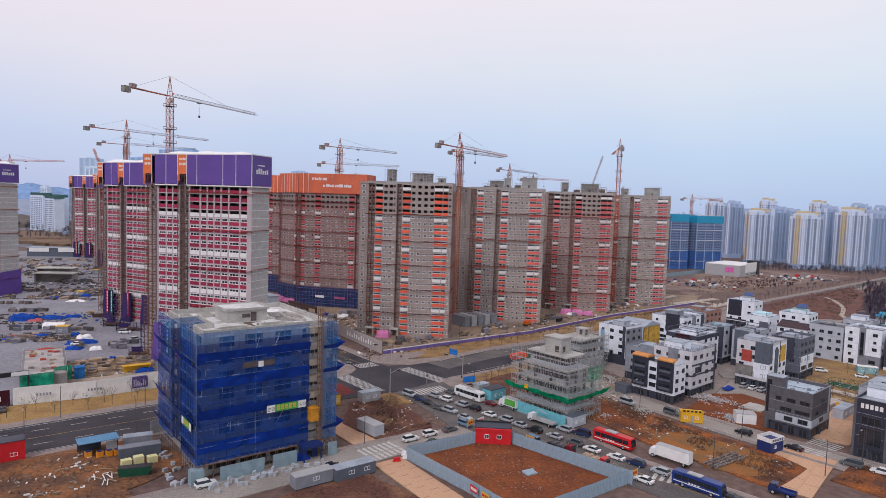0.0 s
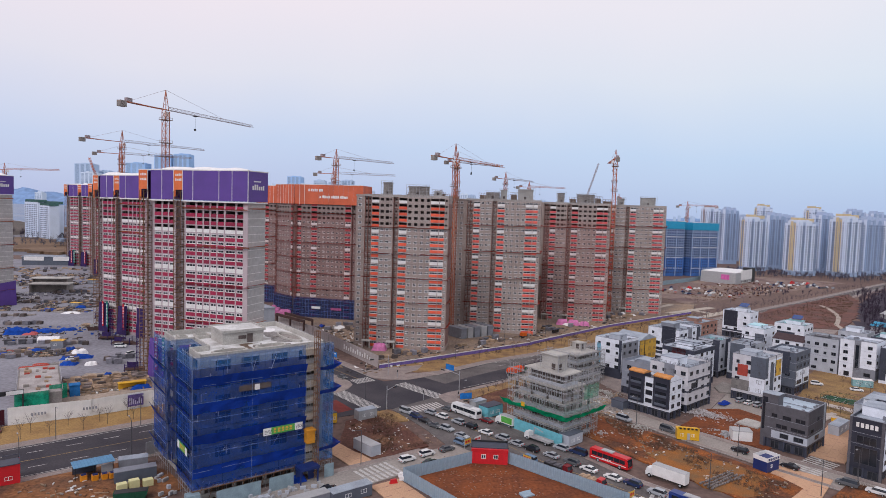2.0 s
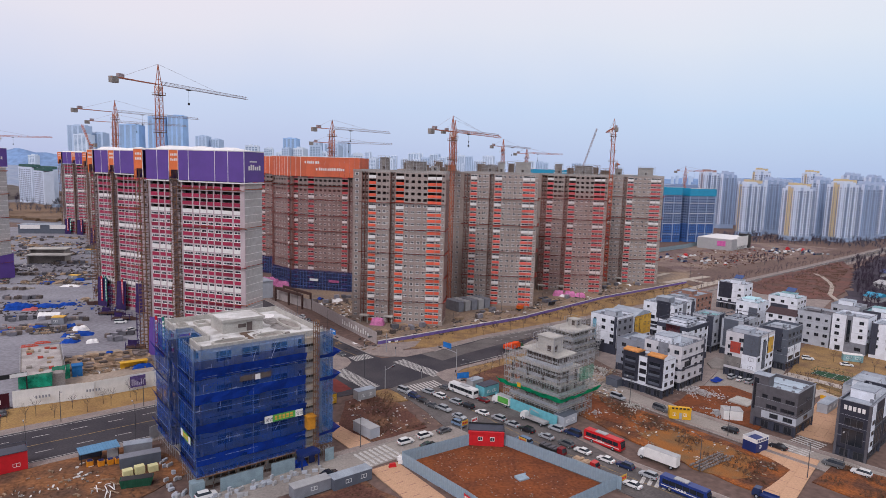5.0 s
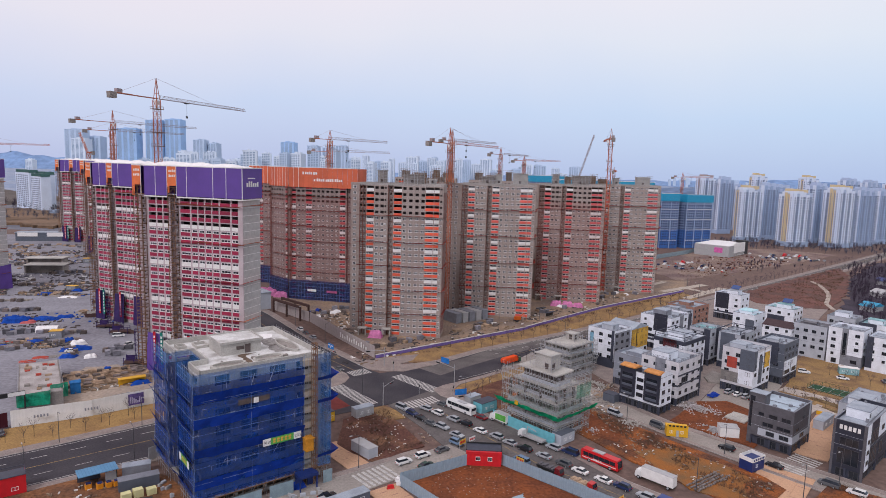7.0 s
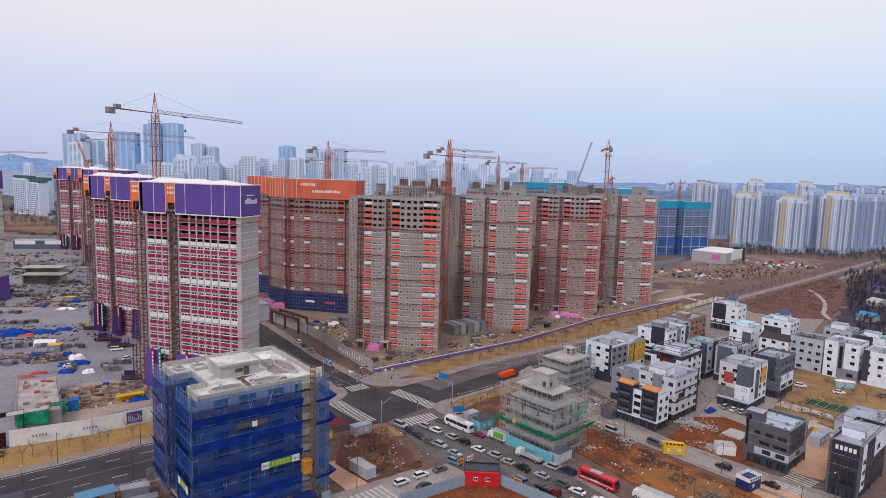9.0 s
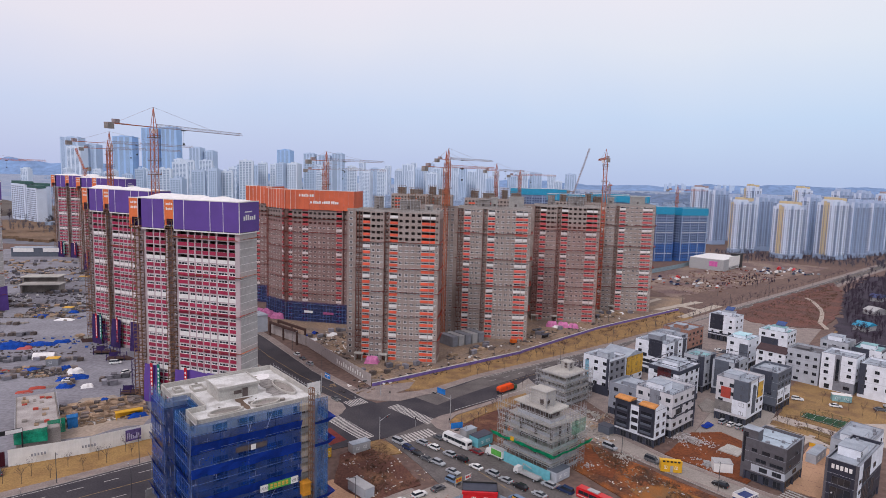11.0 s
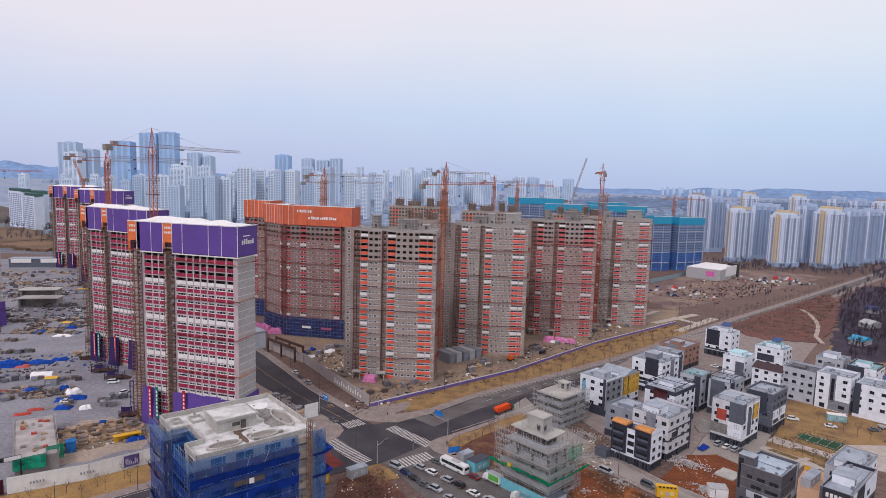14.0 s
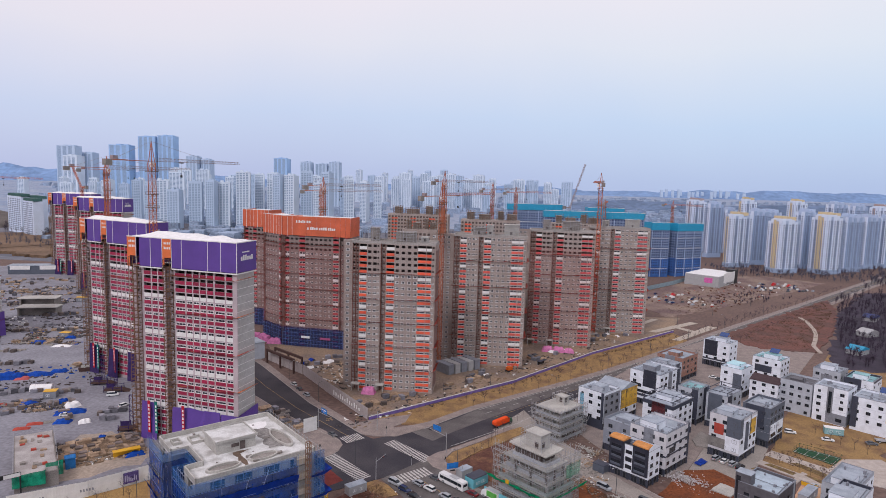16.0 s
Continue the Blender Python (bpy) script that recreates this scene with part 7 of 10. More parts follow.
# the queue: one row each way, as (kind, paint, x, y)
JD = -46
for kind, paint, x, y in (("van", "silver", -11, 199.5), ("suv", "navy", -7.5, 195), ("sedan", "black", -4.5, 191.3), ("sedan", "grey", -1.4, 187.6), ("suv", "silver", 2.2, 185), ("sedan", "silver", 6.5, 179.5), ("suv", "blue", 6.2, 174.0)):
    car(kind, paint, x, y, JD + 4)
for kind, paint, x, y in (("suv", "silver", -3.2, 199.5), ("suv", "white", 0.6, 196.0), ("sedan", "grey", 2.2, 204), ("suv", "silver", 5.6, 191.2), ("suv", "black", 9.4, 188), ("sedan", "red", 14.4, 193.5), ("sedan", "white", 13.6, 183),
                          ("suv", "silver", 18.2, 179), ("sedan", "silver", 21.8, 175), ("suv", "black", 25.6, 171), ("sedan", "silver", 30.4, 167), ("suv", "silver", 34.0, 172.5), ("van", "navy", 38.2, 169.5), ("suv", "grey", 35.0, 162.6),
                          ("sedan", "white", 38.6, 158.6), ("sedan", "white", 43.6, 154), ("suv", "navy", 47.6, 150.6), ("suv", "silver", 52.0, 146), ("sedan", "white", 46.6, 141.2), ("van", "blue", 23.6, 163.6)):
    car(kind, paint, x, y, JD + 180)
for kind, paint, x, y, h in (("sedan", "grey", 2.0, 169.3, 40), ("suv", "white", -3.3, 165.4, 38), ("suv", "white", -8.3, 161.2, 38), ("sedan", "green", -2.2, 159.6, 38), ("suv", "white", -50.5, 131.0, 38), ("sedan", "black", -25.5, 142.5, 38),
                             ("van", "silver", 59.0, 199.2, -50), ("van", "grey", 70.0, 190.0, -48), ("sedan", "white", 75.0, 186.8, -48), ("suv", "black", 85.0, 175.0, 132), ("sedan", "black", 93.5, 164.6, 130), ("van", "grey", 102.5, 154.8, 132), ("suv", "white", 107.0, 150.4, 132),
                             ("suv", "silver", 107.5, 223.5, 40), ("sedan", "white", 109.6, 221.2, 40), ("suv", "silver", 111.6, 218.8, 40), ("suv", "black", 113.2, 216.4, 40), ("suv", "white", 150.5, 250.0, -20), ("sedan", "white", 162.0, 243.0, -20), ("sedan", "grey", 178.0, 240.0, -10),
                             ("sedan", "black", 63.5, 133.6, -40), ("suv", "grey", 152, 318, -40), ("sedan", "white", 150, 322, -40), ("sedan", "black", 75.0, 241.0, 40), ("suv", "silver", -120, 257, 60), ("sedan", "white", -150.0, 252.0, 10), ("sedan", "grey", -124.0, 172.5, 130),
                             ("suv", "silver", -57, 282, 128), ("sedan", "grey", -62, 290, 128), ("suv", "white", -66, 296, 128), ("sedan", "black", -47, 246, -52), ("sedan", "grey", -38, 238, -50), ("suv", "white", -132, 264, 70), ("sedan", "silver", 132, 203, 40)):
    car(kind, paint, x, y, h)


def bus(x, y, turn, m, label, ln=11.5):
    root = thing("bus", spot(x, y, turn, 0.035), label, "bus")
    h = ln / 2
    part("body", Shape().side([(-h, 0.4), (h - 0.15, 0.4), (h, 1.0), (h - 0.1, 2.2), (h - 0.5, 3.15), (-h + 0.2, 3.2), (-h, 2.9)], -1.22, 1.22, inset=0.1, high=3.0), m, root)
    for sd in (-1, 1):
        for i in range(6):
            g = (2 * h - 1.6) / 6
            part("side_window", Shape().box(-h + 0.7 + g * i + 0.04, sd * 1.225 - 0.01, 1.55, -h + 0.7 + g * (i + 1) - 0.04, sd * 1.225 + 0.01, 2.6), M_GLASS, root)
        part("stripe", Shape().box(-h + 0.4, sd * 1.23 - 0.01, 0.95, h - 0.6, sd * 1.23 + 0.01, 1.15), M_WHITEP, root, "pale side stripe")
    part("windscreen", Shape().side([(h + 0.01, 1.1), (h - 0.09, 2.2), (h - 0.36, 2.85), (h - 0.42, 2.85), (h - 0.15, 2.2), (h - 0.06, 1.1)], -1.1, 1.1), M_GLASS, root)
    part("rear_window", Shape().box(-h - 0.02, -1.0, 1.7, -h + 0.02, 1.0, 2.6), M_GLASS, root)
    part("roof_unit", Shape().box(-2.5, -0.8, 3.2, 0.8, 0.8, 3.45), M_SHEETGREY, root)
    add_wheels(root, [(x0, y0) for x0 in (-h + 2.6, h - 2.4) for y0 in (-1.1, 1.1)], BIG_WHEEL, 0.5)
    s = Shape()
    for i in range(4):
        s.box(-1.8 + i * 0.7, -1.26, 1.2, -1.35 + i * 0.7, -1.245, 1.5)
    part("lettering_bars", s, M_WHITEP, root, "white lettering")
    return root


bus(8.2, 199.5, JD + 180, COATS["white"], "white coach standing in the queue")
bus(45.5, 163.6, JD, mat("red_coach_paint", (0.55, 0.01, 0.015), rough=0.3, var=0.08, bump=0), "bright red coach standing in the queue")
bus(57.8, 138.0, JD, mat("blue_coach_paint", (0.012, 0.035, 0.19), rough=0.3, var=0.08, bump=0), "dark blue coach standing in the street")


def lorry(x, y, turn, cabm, boxm, label, ln=7.5, high=3.3, flat=False, cargo=None, z=0.035):
    root = thing("lorry", spot(x, y, turn, z), label, "lorry")
    h = ln / 2
    part("cab", Shape().side([(h - 1.7, 0.5), (h - 0.05, 0.5), (h, 1.3), (h - 0.35, 2.35), (h - 1.7, 2.4)], -1.05, 1.05, inset=0.08, high=2.2), cabm, root)
    part("windscreen", Shape().side([(h + 0.01, 1.35), (h - 0.28, 2.2), (h - 0.36, 2.2), (h - 0.08, 1.35)], -0.92, 0.92), M_GLASS, root)
    part("chassis", Shape().box(-h, -0.7, 0.55, h - 1.7, 0.7, 0.85), M_BLACK, root)
    if flat:
        s = Shape().box(-h, -1.1, 0.9, h - 1.8, 1.1, 1.05).box(-h, -1.1, 1.05, h - 1.8, -1.02, 1.45).box(-h, 1.02, 1.05, h - 1.8, 1.1, 1.45).box(-h, -1.02, 1.05, -h + 0.08, 1.02, 1.45)
        part("flatbed", s, boxm, root)
    else:
        part("cargo_box", Shape().box(-h, -1.12, 0.9, h - 1.8, 1.12, high), boxm, root)
        part("box_edge", Shape().box(-h - 0.02, -1.14, high, h - 1.78, 1.14, high + 0.06), M_SHEETGREY, root)
    if cargo:
        s = Shape()
        rnd = random.Random(7)
        for i in range(6):
            a = -h + 0.2 + i * (ln - 2.4) / 6
            s.box(a, -0.9, 1.06, a + 0.7, 0.9, 1.3 + rnd.uniform(0.2, 0.8))
        part("load", s, cargo, root)
    add_wheels(root, [(x0, y0) for x0 in (-h + 1.3, h - 1.1) for y0 in (-0.95, 0.95)], BIG_WHEEL, 0.5)
    return root


lorry(57.0, 154.0, JD + 180, COATS["white"], M_WHITEP, "white box lorry standing in the queue", 10.5, 3.6)
gl = lorry(20.3, 191.0, JD + 180, COATS["white"], M_WHITEP, "white box lorry with a green side panel", 7.0, 3.3)
part("side_panel", Shape().box(-3.2, 1.125, 1.2, 1.0, 1.15, 3.1), mat("green_print", (0.12, 0.42, 0.08)), gl, "green printed side")
cr = lorry(28.5, 178.0, JD + 180, COATS["white"], M_SHEETGREY, "white crane lorry with a folded arm", 9.0, flat=True)
part("crane_arm", Shape().bar((2.0, 0, 1.0), (1.6, 0, 3.8), 0.18).bar((1.6, 0, 3.8), (-1.5, 0, 3.2), 0.14), M_SHEETGREY, cr)
lorry(30.6, 158.2, JD, COATS["red"], M_BLACK, "dark red flatbed lorry beside the hoarding", 7.5, flat=True, cargo=M_BROWNGREY)
lorry(37.6, 150.6, JD, mat("bright_red_cab", (0.5, 0.02, 0.02), rough=0.3), M_SHEETGREY, "red cab flatbed lorry loaded with timber", 7.0, flat=True, cargo=M_TIMBER)
lorry(76.0, 137.0, 135, COATS["navy"], M_NAVY, "navy blue small lorry on the plot edge", 5.5, flat=True)
tk = lorry(30.5, 252.0, 44, mat("green_cab", (0.03, 0.12, 0.06), rough=0.3), M_BLACK, "orange covered tipper lorry on the main road", 10.6, flat=True)
part("orange_cover", Shape().side([(-5.2, 1.1), (3.2, 1.1), (3.3, 2.7), (2.7, 3.2), (-4.8, 3.2), (-5.3, 2.7)], -1.15, 1.15, inset=0.2, high=2.9), mat("orange_cover", (0.78, 0.085, 0.015), var=0.12), tk, "orange tarpaulin cover")
lorry(184.0, 242.0, -15, COATS["white"], M_SHEETGREY, "small white flatbed lorry beside the park", 5.5, flat=True)


# ---- huts and hoardings on the plots ----
pen = [(-8.6, 149.7), (8.2, 160.9)]
hoarding("hoarding", pen, 3.2, M_STEELSHEET, "grey blue ribbed sheet hoarding round the red earth", 2.0)
hoarding("hoarding", [(18.0, 162.0), (31, 150.5), (42.5, 140.3)], 3.2, M_STEELSHEET, "grey blue ribbed sheet hoarding along the queue", 2.0)
hoarding("hoarding", [(-8.6, 149.4), (6, 132.5), (13, 123.5)], 3.2, M_STEELSHEET, "grey blue ribbed sheet hoarding along the paved walk", 2.0)
hoarding("hoarding", [(42.5, 140.0), (26, 127.2), (13, 117)], 3.2, M_STEELSHEET, "grey blue ribbed sheet hoarding beside the walk", 2.0)
root = thing("sales_hut", spot(8.5, 161.2, -3), "bright red sheet sales hut with a dark roof and two windows", "hut")
part("body", Shape().box(0, 0, 0.06, 9.4, 4.5, 3.3), striped("red_ribbed_sheet", (0.62, 0.010, 0.018), (0.42, 0.006, 0.012), 0, 0.35), root)
part("fascia", Shape().box(-0.1, -0.12, 3.3, 9.5, 4.6, 4.0), M_RED, root)
part("roof", Shape().side([(-0.15, 4.0), (9.55, 4.0), (9.55, 4.2), (-0.15, 4.2)], 0.6, 4.9), M_CHARCOAL, root, "dark roof")
part("roof_rail", Shape().box(-0.15, 4.7, 4.2, 9.55, 4.9, 4.6).box(-0.15, 0.4, 4.2, 0.0, 4.7, 4.5).box(9.4, 0.4, 4.2, 9.55, 4.7, 4.5), M_BLACK, root)
for u in (2.5, 5.7):
    part("window", window_mesh(1.2, 1.1), None, root, at=(u, -0.1, 1.5))
for x, y, h, m in ((6.8, 171.0, 45, M_YELLOW), (9.6, 173.2, 45, M_WHITEP), (22.2, 162.2, -45, M_YELLOW), (43.4, 141.2, 40, M_YELLOW), (6.5, 131.5, -55, M_RED), (8.8, 128.5, -55, M_YELLOW)):
    root = thing("banner", spot(x, y, h), "small printed street banner on the hoarding", "banner", "street banners")
    part("cloth", Shape().box(0, -0.25, 1.2, 2.6, -0.2, 2.6), m, root)
    part("post", Shape().box(-0.05, -0.25, 0, 0.05, -0.15, 2.7), M_PIPE, root)
    part("post", Shape().box(2.55, -0.25, 0, 2.65, -0.15, 2.7), M_PIPE, root)
    part("lettering_bars", Shape().box(0.3, -0.28, 1.6, 1.0, -0.255, 2.2).box(1.2, -0.28, 1.6, 1.7, -0.255, 2.2).box(1.9, -0.28, 1.6, 2.3, -0.255, 2.2), M_RED if m is not M_RED else M_WHITEP, root, "lettering bars")
container("sales_hut", 15.0, 197.0, HT, 7, 4, 3.4, M_CYAN, "cyan sales hut with a white sign strip", M_CHARCOAL, ((0.2, 0.4), (0.55, 0.8)))
container("site_hut", 11.5, 203.0, HT, 5, 3, 3.2, M_SHEETGREY, "grey hut behind the coach", M_ROOFGREY, ())
container("site_hut", 36.5, 174.5, HT, 6.5, 3.5, 3.2, M_PALEHOUSE, "grey sales hut with a lettered fascia", M_SLATE, ((0.2, 0.4), (0.6, 0.8)))
yhut = container("sales_hut", 70.4, 183.6, -10, 6.2, 3.0, 3.0, M_YELLOWHUT, "bright yellow sales hut before the rubble plot", M_YELLOWHUT, ((0.15, 0.3), (0.65, 0.8)), 0.45)
part("sign_frame", Shape().box(0, -0.1, 3.1, 6.2, 0.05, 3.9), M_YELLOWHUT, yhut, "yellow sign board along the roof")
for i in range(5):
    part("lettering_bar", Shape().box(0.5 + i * 1.1, -0.14, 3.25, 1.2 + i * 1.1, -0.105, 3.75), M_BLACK, yhut)
container("sales_hut", 87.0, 184.0, -10, 5.5, 4, 3.0, M_WHITEFENCE, "white open hut with raised side flaps", M_SHEETGREY, ())
hut = container("sales_hut", 85.4, 160.8, 32, 5.6, 3.8, 2.9, M_NAVY, "navy blue sales hut with a white lettered fascia", M_NAVY, ((0.3, 0.45),))
part("fascia", Shape().box(-0.1, -0.12, 2.9, 5.7, -0.01, 4.0).box(5.6, -0.01, 2.9, 5.7, 3.9, 4.0).box(-0.1, -0.01, 2.9, 0.0, 3.9, 4.0).box(0.0, 3.8, 2.9, 5.6, 3.9, 4.0), M_WHITEP, hut, "white fascia")
s = Shape()
for i in range(6):
    s.box(0.4 + i * 0.85, -0.16, 3.15, 0.9 + i * 0.85, -0.125, 3.75)
part("lettering_bars", s, M_NAVY, hut, "dark lettering")
container("site_hut", 58.5, 213.0, HT - 90, 4.5, 3.5, 2.8, M_SLATE, "dark blue grey hut on the plot", M_CHARCOAL, ())
# barrier and sacks at the crossing
solo("water_barrier", Shape().side([(0, 0), (2.0, 0), (1.7, 1.0), (0.3, 1.0)], 0, 0.5), M_RED, "red plastic water barrier", "barrier", at=spot(-11.6, 147.0, 20, 0.13))
for i, (x, y) in enumerate(((-9.5, 149.2), (-8.6, 150.0), (-9.2, 150.6))):
    solo("sack", Shape().prism(jitter([(0, 0), (1.1, 0), (1.1, 0.9), (0, 0.9)], 0.4, 0.1, i), 0, 1.0), M_TARP, "full white woven bulk sack on the pavement", "sack", "white sacks", at=spot(x, y, 30 * i, 0.13))
solo("sheet_stack", Shape().box(0, 0, 0, 3.0, 2.2, 0.3).box(0.5, 2.2, 0, 3.6, 2.8, 0.2), M_STEELSHEET, "stack of grey sheets on the red earth", "sheets", at=spot(20.0, 142.0, 30, 0.06))
s, rp = Shape(), random.Random(33)
for i in range(4):
    for k in range(13):
        a, b = k * 1.05 + rp.uniform(-0.15, 0.15), -i * 1.05 + rp.uniform(-0.12, 0.12)
        s.bar((a, b, 0.3), (a + 0.7, b + rp.uniform(-0.1, 0.1), 0.3), 0.3, 0, 6)
solo("pipe_row", s, mat("pipe_grey", (0.26, 0.225, 0.215), var=0.4, scale=1.5), "rows of short grey concrete pipes on the ochre bank", "pipes", kind="stuff", at=spot(64.6, 152.2, 36, 0.2))
# rubble by the houses
M_RUBBLE = mat("broken_rubble", (0.60, 0.57, 0.58), var=0.4, scale=1.2, other=(0.32, 0.28, 0.27))
rnd = random.Random(21)
for cx, cy, r, n, m, lab in ((88.5, 208, 7.0, 700, M_RUBBLE, "heap of pale broken rubble beside the house"), (87, 189, 3.6, 300, M_SHEETGREY, "heap of grey broken concrete"), (60, 228, 7, 200, M_CONC, "scattered grey concrete rubble"), (48, 214, 6, 120, M_CONC, "scattered rubble on the plot"),
                            (48, 186, 5, 60, M_RUBBLE, "pale rubble on the red earth"), (62, 192, 5, 90, M_CONC, "stones along the plot edge"), (30, 222, 6, 80, M_CONC, "scattered rubble beside the shell")):
    s = Shape()
    for i in range(2 * n):
        a, q = rnd.uniform(0, 6.28), min(1.6 * r, r * abs(rnd.gauss(0, 0.62)))
        if noise.noise(Vector((q * math.cos(a) * 0.35 + cx, q * math.sin(a) * 0.35 + cy, 2.0))) < -0.08:
            continue
        e = rnd.uniform(0.08, 0.34)
        x, y = q * math.cos(a) * 1.3, q * math.sin(a) * 0.8
        z = max(0, 1.1 * (1 - q / r)) * rnd.random()
        s.prism([(x + e * math.cos(b + a) * rnd.uniform(0.6, 1), y + e * math.sin(b + a) * rnd.uniform(0.6, 1)) for b in (0, 1.5, 3.1, 4.6)], max(0.0, z - 0.1), z + e * 0.7)
    solo("rubble", s, m, lab, "rubble", kind="stuff", at=spot(cx, cy, HT - 90, 0.1))
solo("slab", Shape().prism(jitter([(0, 0), (7, 0), (7, 6.5), (0, 6.5)], 2, 0.2, 3), 0, 0.5), M_CONC, "pale concrete foundation slab", "slab", at=spot(99.5, 194.5, HT, 0.1))
solo("slab", Shape().prism(jitter([(104.4, 234), (105.4, 240.3), (112.4, 248.6), (114.8, 240), (110, 232.6)], 2, 0.2, 5), -0.1, 0.7), M_CONCDARK, "dark grey concrete footing between the houses", "slab")
solo("tarpaulin", Shape().sheet((0, 0, 0.3), (6, 0, 0.2), (6, 2.5, 0.6), (0, 2.5, 0.5), 10, 5, 0.5), M_BLUEFAN, "blue tarpaulin before the parked cars", "tarpaulin", at=spot(99, 217, HT, 0.1))


# ---- tower cranes ----
def lattice(s, a, b, side, step, w=0.12, m=0):
    """A square lattice boom from a to b."""
    a, b = Vector(a), Vector(b)
    d = (b - a).normalized()
    up = Vector((0, 0, 1)) if abs(d.z) < 0.9 else Vector((0, 1, 0))
    e = d.cross(up).normalized() * side / 2
    f = e.cross(d).normalized() * side / 2
    cs = [e + f, e - f, -e - f, -e + f]
    for c in cs:
        s.bar(a + c, b + c, w, m)
    n = max(1, int((b - a).length / step))
    for i in range(n):
        p, q = a + (b - a) * i / n, a + (b - a) * (i + 1) / n
        for j in range(4):
            c0, c1 = cs[j], cs[(j + 1) % 4]
            s.bar(p + c0, q + c1 if i % 2 else q + c1, w * 0.65, m, 3)
            s.bar(p + c0, p + c1, w * 0.6, m, 3)


def crane(x, y, turn, jib, apex, reach, back, label, m=M_CRANE, jm=M_CRANEGREY, side=2.2, collars=True, fat=1.0):
    root = thing("tower_crane", spot(x, y, turn), label, "crane", "tower cranes")
    s = Shape()
    lattice(s, (0, 0, 0), (0, 0, jib), side, 3.0, 0.17 * fat)
    part("mast", s, m, root, "orange brown lattice mast")
    part("footing", Shape().box(-3, -3, 0, 3, 3, 1.0), M_CONC, root)
    s = Shape()
    for c in ((1, 1), (1, -1), (-1, 1), (-1, -1)):
        s.bar((c[0] * 0.9, c[1] * 0.9, jib), (0, 0, apex), 0.14 * fat)
    for z in (0.3, 0.6):
        q = 0.9 * (1 - z)
        for a, b in (((q, q), (q, -q)), ((q, -q), (-q, -q)), ((-q, -q), (-q, q)), ((-q, q), (q, q))):
            s.bar((*a, jib + (apex - jib) * z), (*b, jib + (apex - jib) * z), 0.08)
    part("apex_frame", s, m, root)
    s = Shape()
    z = jib + 0.6
    n = int(reach / 2.4)
    for sy, dz in ((-0.7, 0), (0.7, 0), (0, 1.5)):
        s.bar((1, sy, z + dz), (reach, sy, z + dz * 0.7), 0.11 * fat)
    for i in range(n):
        p, q, r = 1 + (reach - 1) * i / n, 1 + (reach - 1) * (i + 0.5) / n, 1 + (reach - 1) * (i + 1) / n
        for sy in (-0.7, 0.7):
            s.bar((p, sy, z), (q, 0, z + 1.4), 0.06 * fat, 0, 3).bar((q, 0, z + 1.4), (r, sy, z), 0.06 * fat, 0, 3)
        s.bar((p, -0.7, z), (p, 0.7, z), 0.06 * fat, 0, 3)
    part("jib", s, jm, root, "grey lattice jib")
    s = Shape()
    for sy in (-0.8, 0.8):
        s.bar((0, sy, z), (-back, sy, z), 0.2 * fat)
    for i in range(int(back / 2.5)):
        s.bar((-i * 2.5, -0.8, z), (-i * 2.5 - 2.5, 0.8, z), 0.08)
    s.box(-back * 0.98, -0.9, z + 0.1, -back * 0.55, 0.9, z + 0.25)
    part("counter_jib", s, m, root)
    part("counterweight", Shape().box(-back, -1.0, z - 2.2, -back + 3.2, 1.0, z + 0.3), M_CONCDARK, root, "dark concrete counterweight")
    part("winch", Shape().box(-back + 3.6, -0.8, z + 0.25, -back + 6.2, 0.8, z + 1.8), M_CRANEGREY, root)
    part("cab", Shape().side([(0.9, jib - 1.9), (2.9, jib - 1.9), (3.1, jib - 0.9), (2.6, jib + 0.1), (0.9, jib + 0.1)], 0.9, 2.3), M_WHITEP, root, "white operator cab")
    s = Shape().bar((0, 0, apex), (reach * 0.62, 0, z + 1.2), 0.06 * fat, 0, 3).bar((0, 0, apex), (-back * 0.85, 0, z), 0.06 * fat, 0, 3)
    part("tie", s, M_CRANEGREY, root, "steel tie ropes")
    s = Shape().box(reach * 0.3 - 0.8, -0.7, z - 0.5, reach * 0.3 + 0.8, 0.7, z - 0.1).bar((reach * 0.3, 0, z - 0.4), (reach * 0.3, 0, z - 6.0), 0.05, 0, 3).box(reach * 0.3 - 0.35, -0.3, z - 7.0, reach * 0.3 + 0.35, 0.3, z - 6.0)
    part("trolley", s, M_BLACK, root, "dark trolley and hook")
    if collars:
        for zc in (jib - 4, jib - 14, jib - 20):
            s = Shape().box(-1.9, -1.9, zc, 1.9, 1.9, zc + 0.25)
            for a, b in (((-1.9, -1.9), (1.9, -1.9)), ((1.9, -1.9), (1.9, 1.9)), ((1.9, 1.9), (-1.9, 1.9)), ((-1.9, 1.9), (-1.9, -1.9))):
                s.bar((*a, zc + 1.2), (*b, zc + 1.2), 0.07).bar((*a, zc), (*a, zc + 1.2), 0.07)
            part("platform", s, M_RUST, root)
    return root


CL = "orange brown tower crane with a long grey jib"
crane(-125, 281, 69.6, 105.0, 114.2, 60, 25, CL)
crane(-210, 409, 58, 101.5, 109.5, 62, 27, CL)
crane(-258, 500, 40, 100.0, 107, 55, 20, CL, fat=1.2)
crane(-69, 392, 48, 94.0, 100.2, 48, 15, CL)
crane(-86, 478, 12, 88.5, 94.5, 47, 15, CL, fat=1.2)
crane(4, 338, 60.7, 91.5, 100.5, 62, 24, "orange tower crane behind the grey brown towers", jm=M_CRANE)
crane(7, 452, 49, 98.0, 106.5, 52, 14, CL, fat=1.2)
crane(50, 545, 57, 91.5, 98.5, 55, 22, CL, fat=1.2)
